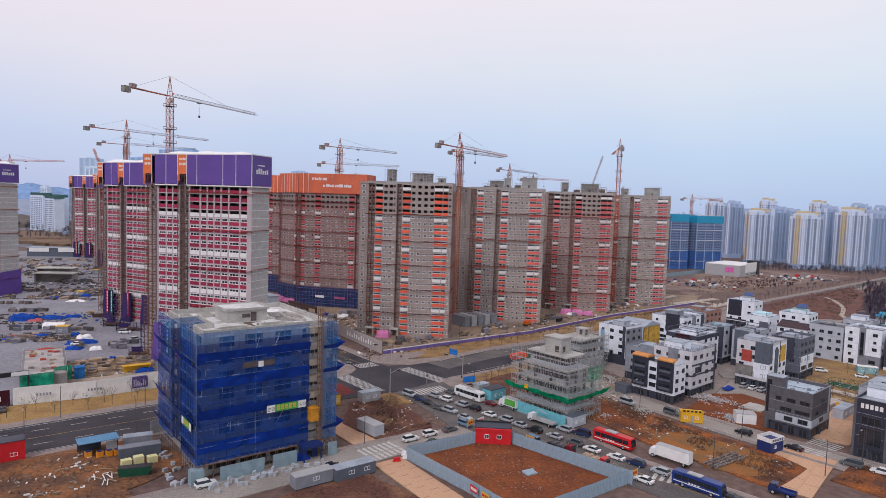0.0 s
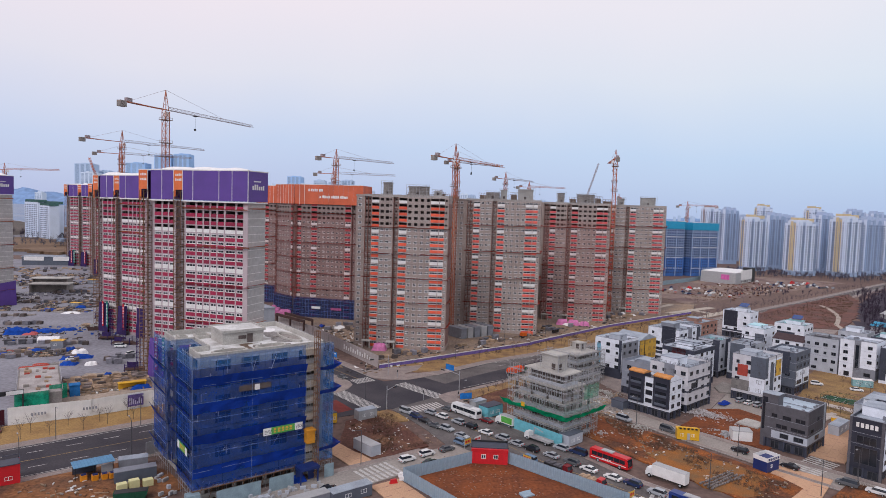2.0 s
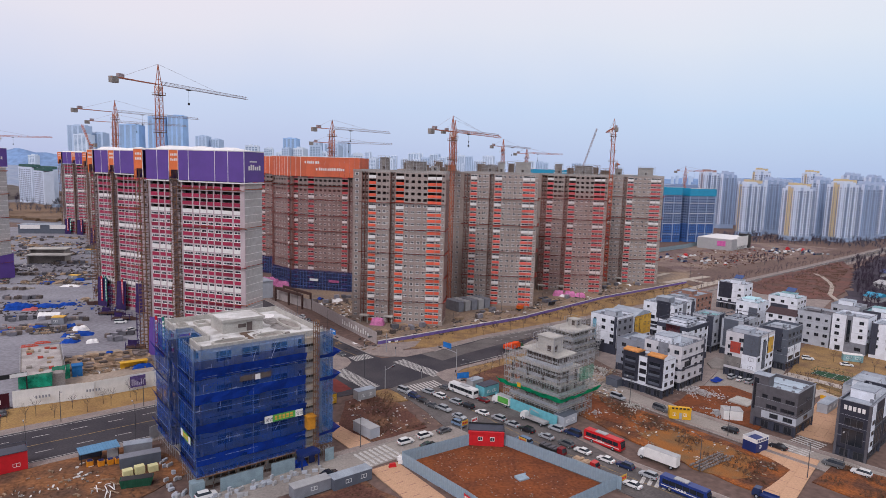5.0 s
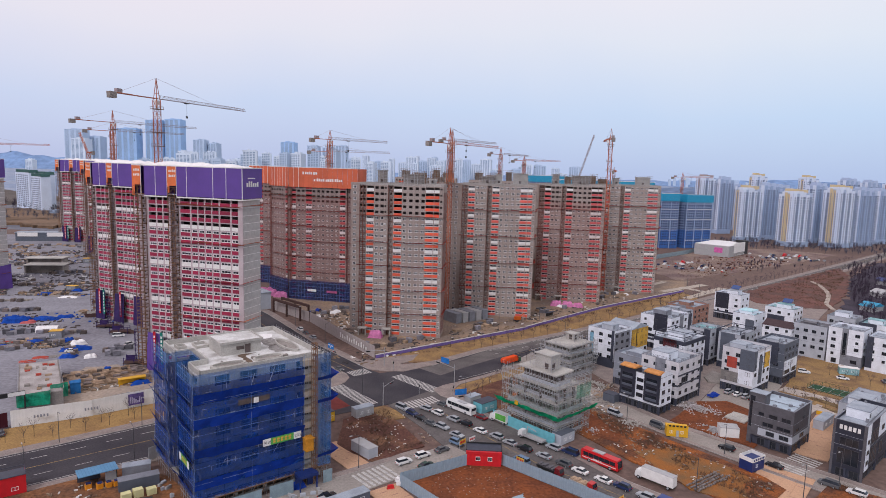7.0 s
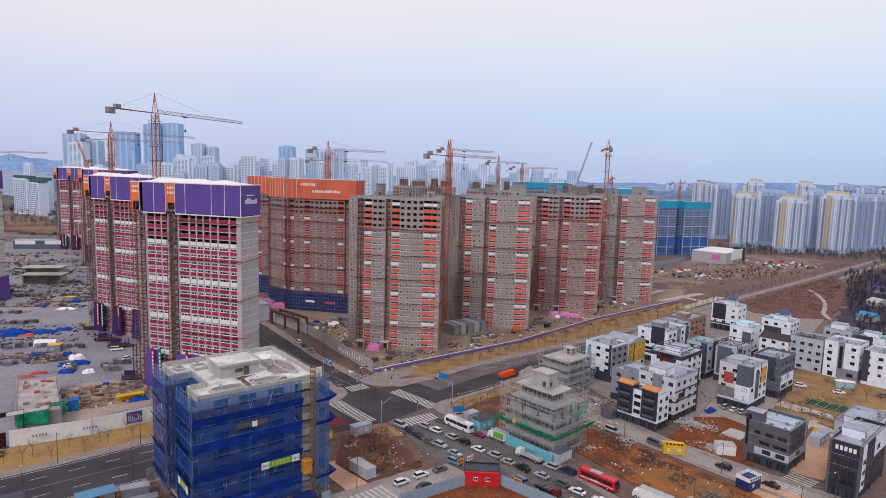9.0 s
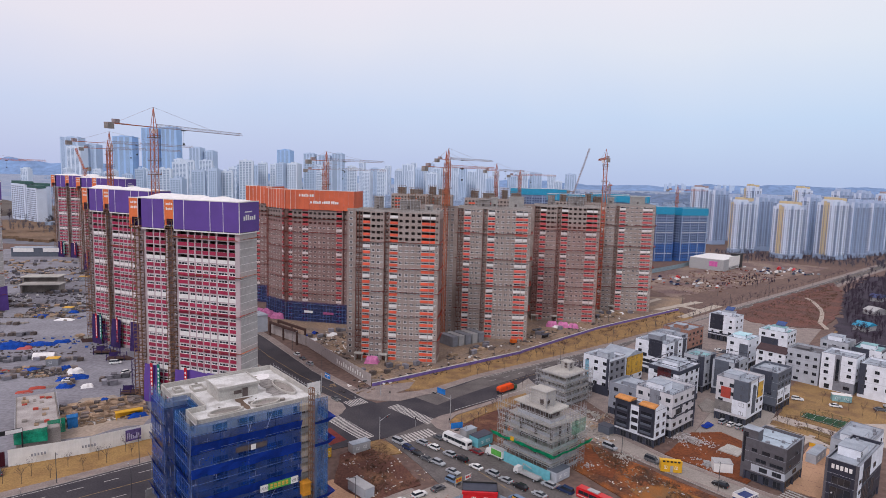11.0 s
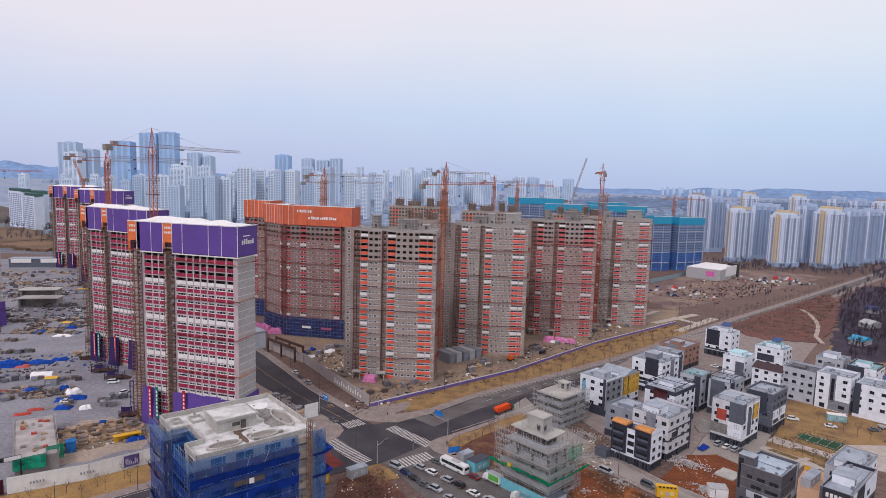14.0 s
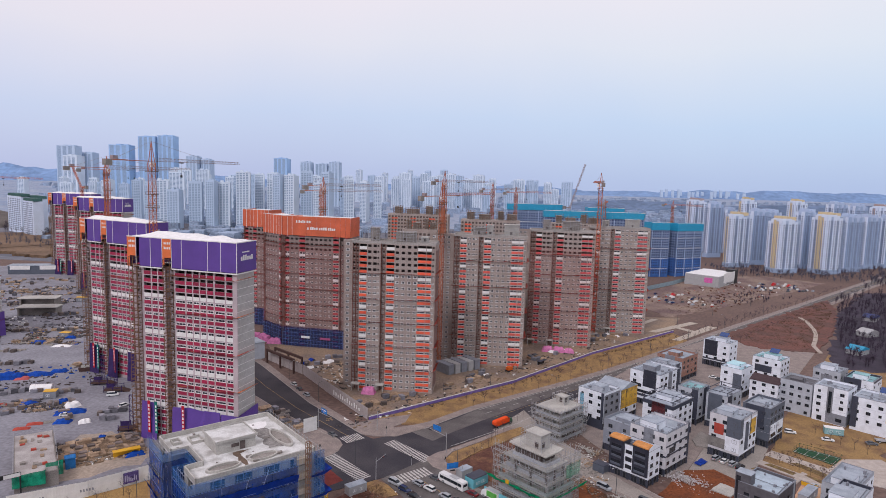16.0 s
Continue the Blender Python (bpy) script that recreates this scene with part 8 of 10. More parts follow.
crane(80, 620, 20, 88.0, 94, 40, 14, "orange tower crane far behind the towers", jm=M_CRANE, fat=1.3)
crane(108.6, 413, 82, 100.2, 107.6, 42, 14, "orange tower crane with its jib turned away", jm=M_CRANE)
crane(278, 732, -50, 76.0, 82, 36, 14, "small orange tower crane beside the blue tower", jm=M_CRANE, fat=1.2)
crane(168, 620, 70, 80.0, 85, 30, 12, "small orange tower crane beyond the towers", jm=M_CRANE, fat=1.2)
crane(-424, 606, -14, 89.0, 96, 64, 18, "tower crane at the edge of the site", jm=M_CRANE, fat=1.2)


def luffing(x, y, turn, h, boom, rise, label, m):
    root = thing("tower_crane", spot(x, y, turn), label, "crane", "tower cranes")
    s = Shape()
    lattice(s, (0, 0, 0), (0, 0, h), 2.2, 3.2, 0.2)
    part("mast", s, m, root)
    s = Shape()
    lattice(s, (1, 0, h), (boom * math.cos(radians(rise)), 0, h + boom * math.sin(radians(rise))), 1.3, 2.6, 0.13)
    part("jib", s, m, root)
    part("counter_jib", Shape().box(-7, -1.2, h - 0.4, 1, 1.2, h + 0.6), m, root)
    part("counterweight", Shape().box(-8, -1.2, h - 1.8, -5, 1.2, h + 1.4), M_CONCDARK, root)


luffing(-318, 575, 150, 84, 22, 55, "orange luffing crane with its boom raised", M_CRANE)
luffing(150, 700, 25, 72, 52, 68, "grey luffing crane with a steep boom", M_CRANEGREY)

# ---- wrapped towers behind ----
def wrapped_tower(x, y, turn, w, d, h, band, label, wall, sheet, seed):
    root = thing("apartment_tower", spot(x, y, turn), label, "apartment tower", "blue wrapped towers")
    low = (h - band) * 0.4
    part("wall", Shape().box(0, 0, low, w, d, h - band), wall, root)
    part("netted_wall", Shape().box(-0.25, -0.25, 0, w + 0.25, d, low), M_DEEPNET, root, "lower storeys in deep blue net")
    s, s2 = Shape(), Shape()
    n = int((h - band) / FL)
    cols = int(w / 2.9)
    for k in range(1, n):
        z = k * FL
        for i in range(cols):
            xx = 0.5 + i * (w - 0.6) / cols
            s.box(xx, -0.32, z + 0.8, xx + 1.7, 0.02, z + 2.2)
            if k % 4 == 3:
                s2.box(xx, -0.36, z + 0.1, xx + 1.9, 0.02, z + 0.75)
        for i in range(int(d / 3.4)):
            s.box(-0.32, 0.8 + i * 3.4, z + 0.9, 0.02, 2.6 + i * 3.4, z + 2.3)
    for i in range(0, cols + 1, 4):
        xx = 0.2 + i * (w - 0.6) / cols
        part("hoist_strip", Shape().box(xx - 0.35, -0.7, 0, xx + 0.35, -0.02, h - band), M_GAPT, root, "pale strip of hoist scaffold")
    # openings are dark blue boxes, their shade is colour
    part("opening", s, mat("dark_blue_openings", (0.055, 0.085, 0.19)), root, "dark boxes for the shaded window openings", kind="stuff")
    part("white_band", s2, M_WHITEP, root, "white window bands", kind="stuff")
    for i in range(int(w / 6)):
        part("wrap_sheet", Shape().box(-0.5 + i * w / int(w / 6), -0.8, h - band, -0.6 + (i + 1) * w / int(w / 6), -0.65, h), sheet, root)
    part("side_sheet", Shape().box(-0.7, -0.65, h - band, -0.55, d + 0.5, h).box(w + 0.4, -0.65, h - band, w + 0.55, d + 0.5, h).box(-0.5, d + 0.3, h - band, w + 0.4, d + 0.45, h), sheet, root)
    part("top_rail", Shape().box(-0.7, -0.85, h, w + 0.6, -0.6, h + 0.4), M_WHITEP, root)
    part("roof_deck", Shape().box(0, 0, h - band, w, d, h - band + 2), M_CONC, root)


TB = "apartment tower in dark blue net with turquoise sheets on top"
wrapped_tower(236, 676, 10, 21, 16, 59, 8.0, TB, M_BLUETOWER, M_TEALSHEET, 1)
wrapped_tower(266, 682, 22, 36, 16, 58, 8.0, TB, M_BLUETOWER, M_TEALSHEET, 2)
wrapped_tower(84, 720, -4, 62, 16, 74, 7.0, TB, M_BLUETOWER, M_TEALSHEET, 3)
wrapped_tower(112, 640, -6, 100, 14, 71, 6.5, TB, M_BLUETOWER, M_TEALSHEET, 4)
wrapped_tower(196, 800, 0, 46, 14, 68, 6.5, TB, M_BLUETOWER, M_TEALSHEET, 5)


def bare_tower(x, y, turn, w, d, h, label, seed):
    """An unfinished grey tower whose upper storeys show between the others."""
    root = thing("apartment_tower", spot(x, y, turn), label, "apartment tower", "grey brown apartment towers")
    part("wall", Shape().box(0, 0, 0, w, d, h), M_APT, root)
    s, s2 = Shape(), Shape()
    for k in range(8, int(h / FL)):
        for i in range(int(w / 2.6)):
            xx = 0.6 + i * 2.6
            s.box(xx, -0.1, k * FL + 0.9, xx + 1.5, 0.02, k * FL + 2.3)
            if i % 6 in (1, 2):
                s2.box(xx, -0.14, k * FL - 0.3, xx + 2.2, 0.02, k * FL + 0.8)
    # no holes here: dark boxes give the shade of the openings
    part("opening", s, M_INSIDE, root, "dark boxes for the shaded window openings", kind="stuff")
    part("red_panel", s2, M_ORANGE, root, "orange red panels", kind="stuff")
    for u, wd, hh in ((0.1, 0.12, 5.5), (0.3, 0.2, 4.0), (0.62, 0.1, 6.5), (0.78, 0.16, 4.5)):
        room = part("machine_room", Shape().box(w * u, 3, h, w * (u + wd), 9, h + hh), M_CONCDARK, root)
        part("scaffold", scaffold_frame(Shape(), w * u - 0.8, w * (u + wd) + 0.8, 2.0, 2.6, h, h + hh + 1.4, 1.8, 1.6, 0.09), M_RUST, room, "brown scaffold pipes", kind="stuff")


bare_tower(-38, 520, -7, 50, 13, 71, "grey unfinished tower behind the others", 6)
bare_tower(20, 470, -7, 44, 13, 71, "grey unfinished tower behind the others", 7)
bare_tower(-20, 395, -7, 22, 13, 69, "grey unfinished tower between the others", 8)
bare_tower(88, 470, -7, 36, 13, 70, "grey unfinished tower behind the others", 9)


# ---- inhabited apartment blocks ----
def block(x, y, turn, w, d, h, wall, accent, label, win=None, bays=4, group="far apartment blocks", cap=True):
    root = thing("apartment_block", spot(x, y, turn), label, "apartment block", group)
    part("wall", Shape().box(0, 0, 0, w, d, h), wall, root)
    if accent:
        part("stripe", Shape().box(w * 0.02, -0.5, 0, w * 0.17, 0.1, h + 1), accent, root, "coloured wall stripe")
    s = Shape()
    n = int(h / 2.9)
    a0 = 0.2 if accent else 0.05
    for i in range(bays):
        u0 = w * (a0 + (0.95 - a0) * i / bays)
        u1 = w * (a0 + (0.95 - a0) * (i + 0.66) / bays)
        for k in range(1, n):
            s.box(u0, -0.12, k * 2.9 + 0.6, u1, 0.05, k * 2.9 + 2.45)
    for k in range(1, n):
        for i in range(2):
            s.box(-0.12, d * (0.15 + 0.42 * i), k * 2.9 + 0.9, 0.05, d * (0.42 + 0.42 * i), k * 2.9 + 2.3)
    part("window", s, win or M_FARWIN, root, "rows of dark windows", kind="stuff")
    if cap:
        part("roof_house", Shape().box(w * 0.3, d * 0.2, h, w * 0.5, d * 0.8, h + 3.5).box(w * 0.7, d * 0.2, h, w * 0.85, d * 0.8, h + 2.5), wall, root)
        part("parapet", Shape().box(-0.2, -0.2, h, w + 0.2, 0.2, h + 1.0), wall, root)
    return root


# window colour lifted towards blue, as haze would do
M_YWIN = mat("hazed_apartment_windows", (0.165, 0.215, 0.33), var=0.2, rough=0.3, bump=0)


def estate_tower(x, y, turn, w, d, h, tint, label):
    """A finished tower: projecting bays with a window at every storey on its two seen faces, the narrower one painted."""
    root = thing("apartment_block", spot(x, y, turn), label, "apartment block", "finished estate towers")
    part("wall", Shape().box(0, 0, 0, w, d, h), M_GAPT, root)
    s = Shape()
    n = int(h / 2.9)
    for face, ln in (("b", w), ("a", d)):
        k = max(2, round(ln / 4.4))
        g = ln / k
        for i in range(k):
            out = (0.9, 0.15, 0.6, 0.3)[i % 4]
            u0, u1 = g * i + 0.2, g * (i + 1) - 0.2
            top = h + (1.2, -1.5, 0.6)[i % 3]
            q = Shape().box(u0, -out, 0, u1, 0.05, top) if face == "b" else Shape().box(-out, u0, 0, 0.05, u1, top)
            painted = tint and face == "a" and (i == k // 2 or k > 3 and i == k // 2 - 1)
            # untinted towers: shade of the right-hand face is put into greyer paint
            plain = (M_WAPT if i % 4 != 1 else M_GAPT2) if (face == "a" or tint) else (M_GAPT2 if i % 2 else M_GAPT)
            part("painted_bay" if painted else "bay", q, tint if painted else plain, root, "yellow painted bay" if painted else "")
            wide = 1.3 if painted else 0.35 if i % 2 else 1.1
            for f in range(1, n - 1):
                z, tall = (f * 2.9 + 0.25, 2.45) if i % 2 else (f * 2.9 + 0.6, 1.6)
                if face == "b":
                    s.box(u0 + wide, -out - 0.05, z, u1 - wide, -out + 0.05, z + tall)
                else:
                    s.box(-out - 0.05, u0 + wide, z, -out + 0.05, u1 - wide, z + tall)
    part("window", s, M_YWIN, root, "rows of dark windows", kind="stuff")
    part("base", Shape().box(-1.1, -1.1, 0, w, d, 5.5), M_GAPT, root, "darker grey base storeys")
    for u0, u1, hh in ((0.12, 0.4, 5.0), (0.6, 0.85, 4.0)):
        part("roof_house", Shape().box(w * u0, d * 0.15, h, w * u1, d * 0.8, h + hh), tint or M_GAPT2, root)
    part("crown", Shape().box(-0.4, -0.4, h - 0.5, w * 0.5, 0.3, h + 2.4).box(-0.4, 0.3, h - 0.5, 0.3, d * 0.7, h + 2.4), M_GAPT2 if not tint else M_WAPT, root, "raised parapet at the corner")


# second estate grey, haze blue mixed in
M_GAPT2 = mat("hazed_blue_grey_apartment_paint", (0.46, 0.55, 0.72), var=0.06, scale=0.1)
M_SALMON = mat("salmon_apartment_paint", (0.42, 0.33, 0.32), var=0.08, scale=0.1)
YL = "pale grey apartment tower with a yellow painted bay"
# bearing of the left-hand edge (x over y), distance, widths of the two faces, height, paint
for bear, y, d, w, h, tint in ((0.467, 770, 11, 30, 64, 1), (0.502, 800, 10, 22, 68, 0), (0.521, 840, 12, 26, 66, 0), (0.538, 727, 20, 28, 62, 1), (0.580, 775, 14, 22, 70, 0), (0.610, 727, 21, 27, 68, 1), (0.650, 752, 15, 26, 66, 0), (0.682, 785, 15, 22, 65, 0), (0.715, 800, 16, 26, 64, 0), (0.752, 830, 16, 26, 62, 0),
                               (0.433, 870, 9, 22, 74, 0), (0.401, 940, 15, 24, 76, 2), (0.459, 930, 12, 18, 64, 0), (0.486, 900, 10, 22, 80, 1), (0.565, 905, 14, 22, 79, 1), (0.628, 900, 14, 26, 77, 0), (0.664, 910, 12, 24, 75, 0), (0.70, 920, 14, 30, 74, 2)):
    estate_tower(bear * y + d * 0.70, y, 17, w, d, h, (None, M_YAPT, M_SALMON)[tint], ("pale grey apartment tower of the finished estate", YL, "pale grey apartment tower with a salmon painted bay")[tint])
for x, y, w, h in ((-662, 990, 60, 54), (-618, 968, 44, 52), (-600, 930, 40, 50)):
    block(x, y, -40, w, 13, h, M_WAPT, None, "white apartment slab with a dark green roof", M_YWIN, 7)
for x, y, w, h in ((-662, 990, 60, 54), (-618, 968, 44, 52), (-600, 930, 40, 50)):
    solo("green_roof", Shape().side([(0.2, h + 1.05), (w - 0.2, h + 1.05), (w - 2, h + 5), (2, h + 5)], 0.5, 12.5), mat("green_roof", (0.06, 0.13, 0.12)), "dark green roof of a white slab block", "roof", kind="structure", at=spot(x, y, -40))

# the city behind, haze painted in: rows of slabs and a few tall towers
rnd = random.Random(11)
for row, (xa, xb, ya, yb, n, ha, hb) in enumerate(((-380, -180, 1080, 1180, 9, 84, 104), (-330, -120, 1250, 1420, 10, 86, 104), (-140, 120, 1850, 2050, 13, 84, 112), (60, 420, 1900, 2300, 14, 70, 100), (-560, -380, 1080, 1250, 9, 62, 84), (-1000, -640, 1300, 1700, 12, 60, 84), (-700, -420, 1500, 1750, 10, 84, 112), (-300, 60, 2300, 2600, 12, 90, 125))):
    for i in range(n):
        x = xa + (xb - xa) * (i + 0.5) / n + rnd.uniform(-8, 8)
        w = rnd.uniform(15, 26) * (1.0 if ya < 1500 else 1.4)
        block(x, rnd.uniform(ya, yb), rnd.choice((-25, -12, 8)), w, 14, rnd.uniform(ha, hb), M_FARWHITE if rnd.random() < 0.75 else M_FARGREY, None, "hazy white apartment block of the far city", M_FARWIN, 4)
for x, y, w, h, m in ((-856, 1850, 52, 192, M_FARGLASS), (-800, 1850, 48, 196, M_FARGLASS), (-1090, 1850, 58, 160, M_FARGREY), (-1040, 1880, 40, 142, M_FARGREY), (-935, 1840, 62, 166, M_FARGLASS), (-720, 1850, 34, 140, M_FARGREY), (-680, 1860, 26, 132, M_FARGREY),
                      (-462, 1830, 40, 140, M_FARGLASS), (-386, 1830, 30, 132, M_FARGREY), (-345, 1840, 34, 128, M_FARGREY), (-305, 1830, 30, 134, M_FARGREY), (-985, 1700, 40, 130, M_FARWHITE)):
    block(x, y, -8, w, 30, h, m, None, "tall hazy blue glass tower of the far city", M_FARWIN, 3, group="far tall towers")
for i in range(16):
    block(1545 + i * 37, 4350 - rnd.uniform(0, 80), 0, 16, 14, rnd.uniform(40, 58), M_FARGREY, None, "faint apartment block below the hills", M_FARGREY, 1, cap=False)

# town land, sprawl and hills in the distance, haze mixed into their colours
M_TOWN = mat("hazed_town_land", (0.22, 0.28, 0.40), var=0.25, scale=0.01, fine=0.06, bump=0, other=(0.30, 0.34, 0.43))
M_TOWN2 = mat("hazed_near_town_land", (0.13, 0.135, 0.165), var=0.25, scale=0.015, fine=0.1, bump=0, other=(0.18, 0.18, 0.205))
ground_patch("ground_town_near", [(-1500, 760), (-560, 700), (-300, 660), (120, 820), (420, 980), (900, 1200), (900, 1500), (-1500, 1500)], 0.0, M_TOWN2, "winter land between the estates, blue grey haze in its colour", "ground", low=-0.5)
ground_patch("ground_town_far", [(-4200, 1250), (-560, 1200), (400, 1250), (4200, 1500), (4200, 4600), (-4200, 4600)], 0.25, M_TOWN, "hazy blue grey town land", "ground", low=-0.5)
s = Shape()
for i in range(1500):
    y = rnd.uniform(860, 3600)
    x = rnd.uniform(-0.62, 0.62) * y
    if -120 < x < 200 and y < 1100 or (x > 300 and y < 1050):
        continue
    w, d = rnd.uniform(8, 34), rnd.uniform(8, 26)
    s.prism([(x, y), (x + w, y), (x + w, y + d), (x, y + d)], 0, rnd.uniform(4, 16))
solo("town_sprawl", s, mat("hazy_roofs", (0.34, 0.42, 0.56), var=0.35, scale=0.02, fine=0.3, bump=0), "low hazy roofs of the town", "town", kind="stuff")


def ridge(name, pts, base, m, label):
    s = Shape()
    v, n = [], 90
    (x0, y0), (x1, y1), top = pts
    for i in range(n + 1):
        u = i / n
        x, y = x0 + (x1 - x0) * u, y0 + (y1 - y0) * u
        h = top * max(0.0, math.sin(math.pi * u)) ** 0.5 * (0.72 + 0.45 * noise.noise(Vector((u * 7, base, 0))) + 0.16 * noise.noise(Vector((u * 31, base, 3))))
        v += [(x, y - 180, -1), (x, y, max(h, 0)), (x, y + 160, max(h * 0.8, 0))]
    s.add(v, [(3 * i + j, 3 * i + 3 + j, 3 * i + 4 + j, 3 * i + 1 + j) for i in range(n) for j in range(2)])
    solo(name, s, m, label, "hill", kind="structure")


# nearer hills, also blued in colour for the haze
M_HILL2 = mat("hazed_near_wooded_hill", (0.14, 0.20, 0.32), var=0.25, scale=0.006, fine=0.05, bump=0)
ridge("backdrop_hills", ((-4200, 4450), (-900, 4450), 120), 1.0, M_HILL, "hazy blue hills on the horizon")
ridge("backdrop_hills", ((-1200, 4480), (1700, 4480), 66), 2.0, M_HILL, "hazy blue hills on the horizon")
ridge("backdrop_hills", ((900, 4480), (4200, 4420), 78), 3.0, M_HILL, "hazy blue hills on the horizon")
ridge("backdrop_wood", ((250, 2350), (1500, 2100), 46), 4.0, M_HILL2, "wooded hills beyond the town, blue grey from painted haze")
ridge("backdrop_wood", ((1100, 2250), (2300, 2400), 52), 5.0, M_HILL2, "wooded hills beyond the town, blue grey from painted haze")
ridge("backdrop_wood", ((-1500, 1120), (-700, 1040), 34), 6.0, mat("left_slope", (0.13, 0.11, 0.10), var=0.25, scale=0.01, bump=0), "brown wooded slope beside the white slabs")
ground_patch("ground_left_hill", [(-720, 900), (-520, 740), (-430, 700), (-420, 800), (-560, 960)], 3.0, mat("left_bank", (0.20, 0.13, 0.085), var=0.3, scale=0.02, fine=0.3), "bare brown earth bank beyond the site", "ground", 6.0)
ground_patch("water", [(1300, 1760), (1380, 1760), (2050, 2900), (2500, 3600), (2300, 3600), (1900, 2950)], 0.4, mat("pale_river", (0.45, 0.48, 0.52), rough=0.3, bump=0), "pale hazy river bend", "water")

# ---- estate field: store, parked vehicles ----
root = thing("store_building", spot(283, 612, 46), "low grey and white store building with a black corner", "building")
part("wall", Shape().box(0, 0, 0, 50, 34, 11), M_SHEETGREY, root)
part("white_front", Shape().box(14, -0.4, 3.5, 50, 0.02, 13), M_WHITEP, root, "white upper front")
part("roof", Shape().box(0.5, 0.5, 11, 49.5, 33.5, 11.5), M_TARP, root, "pale roof")
part("black_corner", Shape().box(44, -0.9, 0.2, 51, 9, 14), M_BLACK, root, "black corner block")
part("sign", Shape().box(51.0, 2.5, 6, 51.2, 7, 11), M_WHITEP, root, "white sign field")
part("pink_sign", Shape().box(-0.3, 6, 4, -0.02, 14, 9), M_PINK, root, "pink sign field")
for i in range(9):
    part("window", window_mesh(3.0, 2.2), None, root, at=(15 + i * 3.3, -0.46, 0.8))
rnd = random.Random(31)
cols = [COATS[k] for k in ("white", "silver", "grey", "navy", "white")] + [M_RED]
for m in cols:
    s = Shape()
    for i in range(15 if m is not M_RED else 3):
        lot = rnd.random()
        x, y = (rnd.uniform(320, 375), rnd.uniform(600, 650)) if lot < 0.6 else (rnd.uniform(190, 238), rnd.uniform(520, 570))
        c, q = math.cos(radians(46 + rnd.uniform(-8, 8))), math.sin(radians(46))
        ln, hh = (4.5, 1.4) if m is not M_RED else (8, 2.8)
        for l0, l1, w, z0, z1 in ((-ln / 2, ln / 2, 0.9, 0.3, hh * 0.6), (-ln * 0.3, ln * 0.2, 0.75, hh * 0.6, hh)):
            s.prism([(x + c * l0 + q * w, y + q * l0 - c * w), (x + c * l1 + q * w, y + q * l1 - c * w), (x + c * l1 - q * w, y + q * l1 + c * w), (x + c * l0 - q * w, y + q * l0 + c * w)], z0 if z0 > 0.5 else 0.06, z1)
    solo("parked_vehicles", s, m, "far parked vehicles on the open field", "vehicles", kind="stuff")
hoarding("hoarding", [(200, 585), (245, 628), (280, 668)], 4.0, M_TEALFENCE, "grey green hoarding before the blue towers", 8.0)
for k, pts in enumerate(([(150, 424), (154, 421), (196, 452), (192, 456)], [(158, 402), (162, 399), (205, 440), (200, 444)], [(170, 440), (174, 443), (186, 424), (182, 421)], [(140, 436), (143, 434), (170, 462), (166, 464)])):
    ground_patch("pavement_walk", pts, 0.14 + 0.008 * k, mat("pale_gravel_walk", (0.46, 0.40, 0.34), var=0.15), "pale new walk beside the towers", "pavement")


# ---- site edges ----
hoarding("hoarding", [(-26, 255), (-46, 284), (-64, 312), (-88, 336)], 5.2, mat("rosy_grey_hoarding", (0.42, 0.37, 0.36), var=0.15, scale=0.3), "tall pinkish grey hoarding along the street", 3.2)
s = Shape()
for i in range(12):
    x, y = -29.5 - i * 1.25, 259.8 + i * 1.72
    s.prism([(x - 0.42, y - 0.3), (x - 0.36, y - 0.26), (x - 0.9, y + 0.5), (x - 0.96, y + 0.46)], 2.0, 2.0 + 1.2 + 0.5 * (i % 3))
solo("hoarding_lettering", s, M_WHITEP, "pale unreadable lettering on the street hoarding", "lettering")
M_LAVENDER = mat("faded_purple_sheet", (0.20, 0.14, 0.40), var=0.2)
hoarding("hoarding", [(-25.5, 254.6), (41, 306.2), (96, 363), (166, 422)], 1.35, M_LAVENDER, "low purple fence with a white top rail", 4.0, cap=M_WHITEP)
M_BROWNSTEEL = mat("dark_brown_steel", (0.085, 0.05, 0.045), var=0.2)
root = thing("site_gate", spot(-66, 318, 136), "dark brown steel portal over the site gate", "gate")
part("beam", Shape().box(0, 0, 6.5, 26, 0.8, 7.8), M_BROWNSTEEL, root)
part("beam", Shape().box(0, 5, 6.5, 26, 5.8, 7.8), M_BROWNSTEEL, root)
for x in (0, 12.5, 25.2):
    for y in (0, 5):
        part("post", Shape().box(x, y, 0, x + 0.8, y + 0.8, 6.5), M_BROWNSTEEL, root)
for i in range(5):
    solo("container_store", Shape().box(0, 0, 0, 3.4, 11, 5.0).box(-0.05, -0.05, 5.0, 3.45, 11.05, 5.15), M_SHEETGREY if i % 2 else M_MIDGREY, "tall grey container beside the tower", "container", "grey containers", at=spot(9.5 + i * 3.6, 317 + i * 2.6, 38, 0.04))
root = thing("excavator", spot(42, 326, 30), "small orange excavator on the site", "excavator")
part("body", Shape().box(-1.5, -1.1, 1.0, 1.5, 1.1, 2.6), mat("digger_orange", (0.6, 0.12, 0.02)), root)
part("tracks", Shape().box(-1.7, -1.3, 0.04, 1.7, -0.7, 0.95).box(-1.7, 0.7, 0.04, 1.7, 1.3, 0.95), M_BLACK, root)
part("arm", Shape().bar((1.4, 0, 1.8), (4.0, 0, 4.2), 0.2).bar((4.0, 0, 4.2), (6.0, 0, 1.0), 0.16), mat("digger_arm", (0.6, 0.12, 0.02)), root)
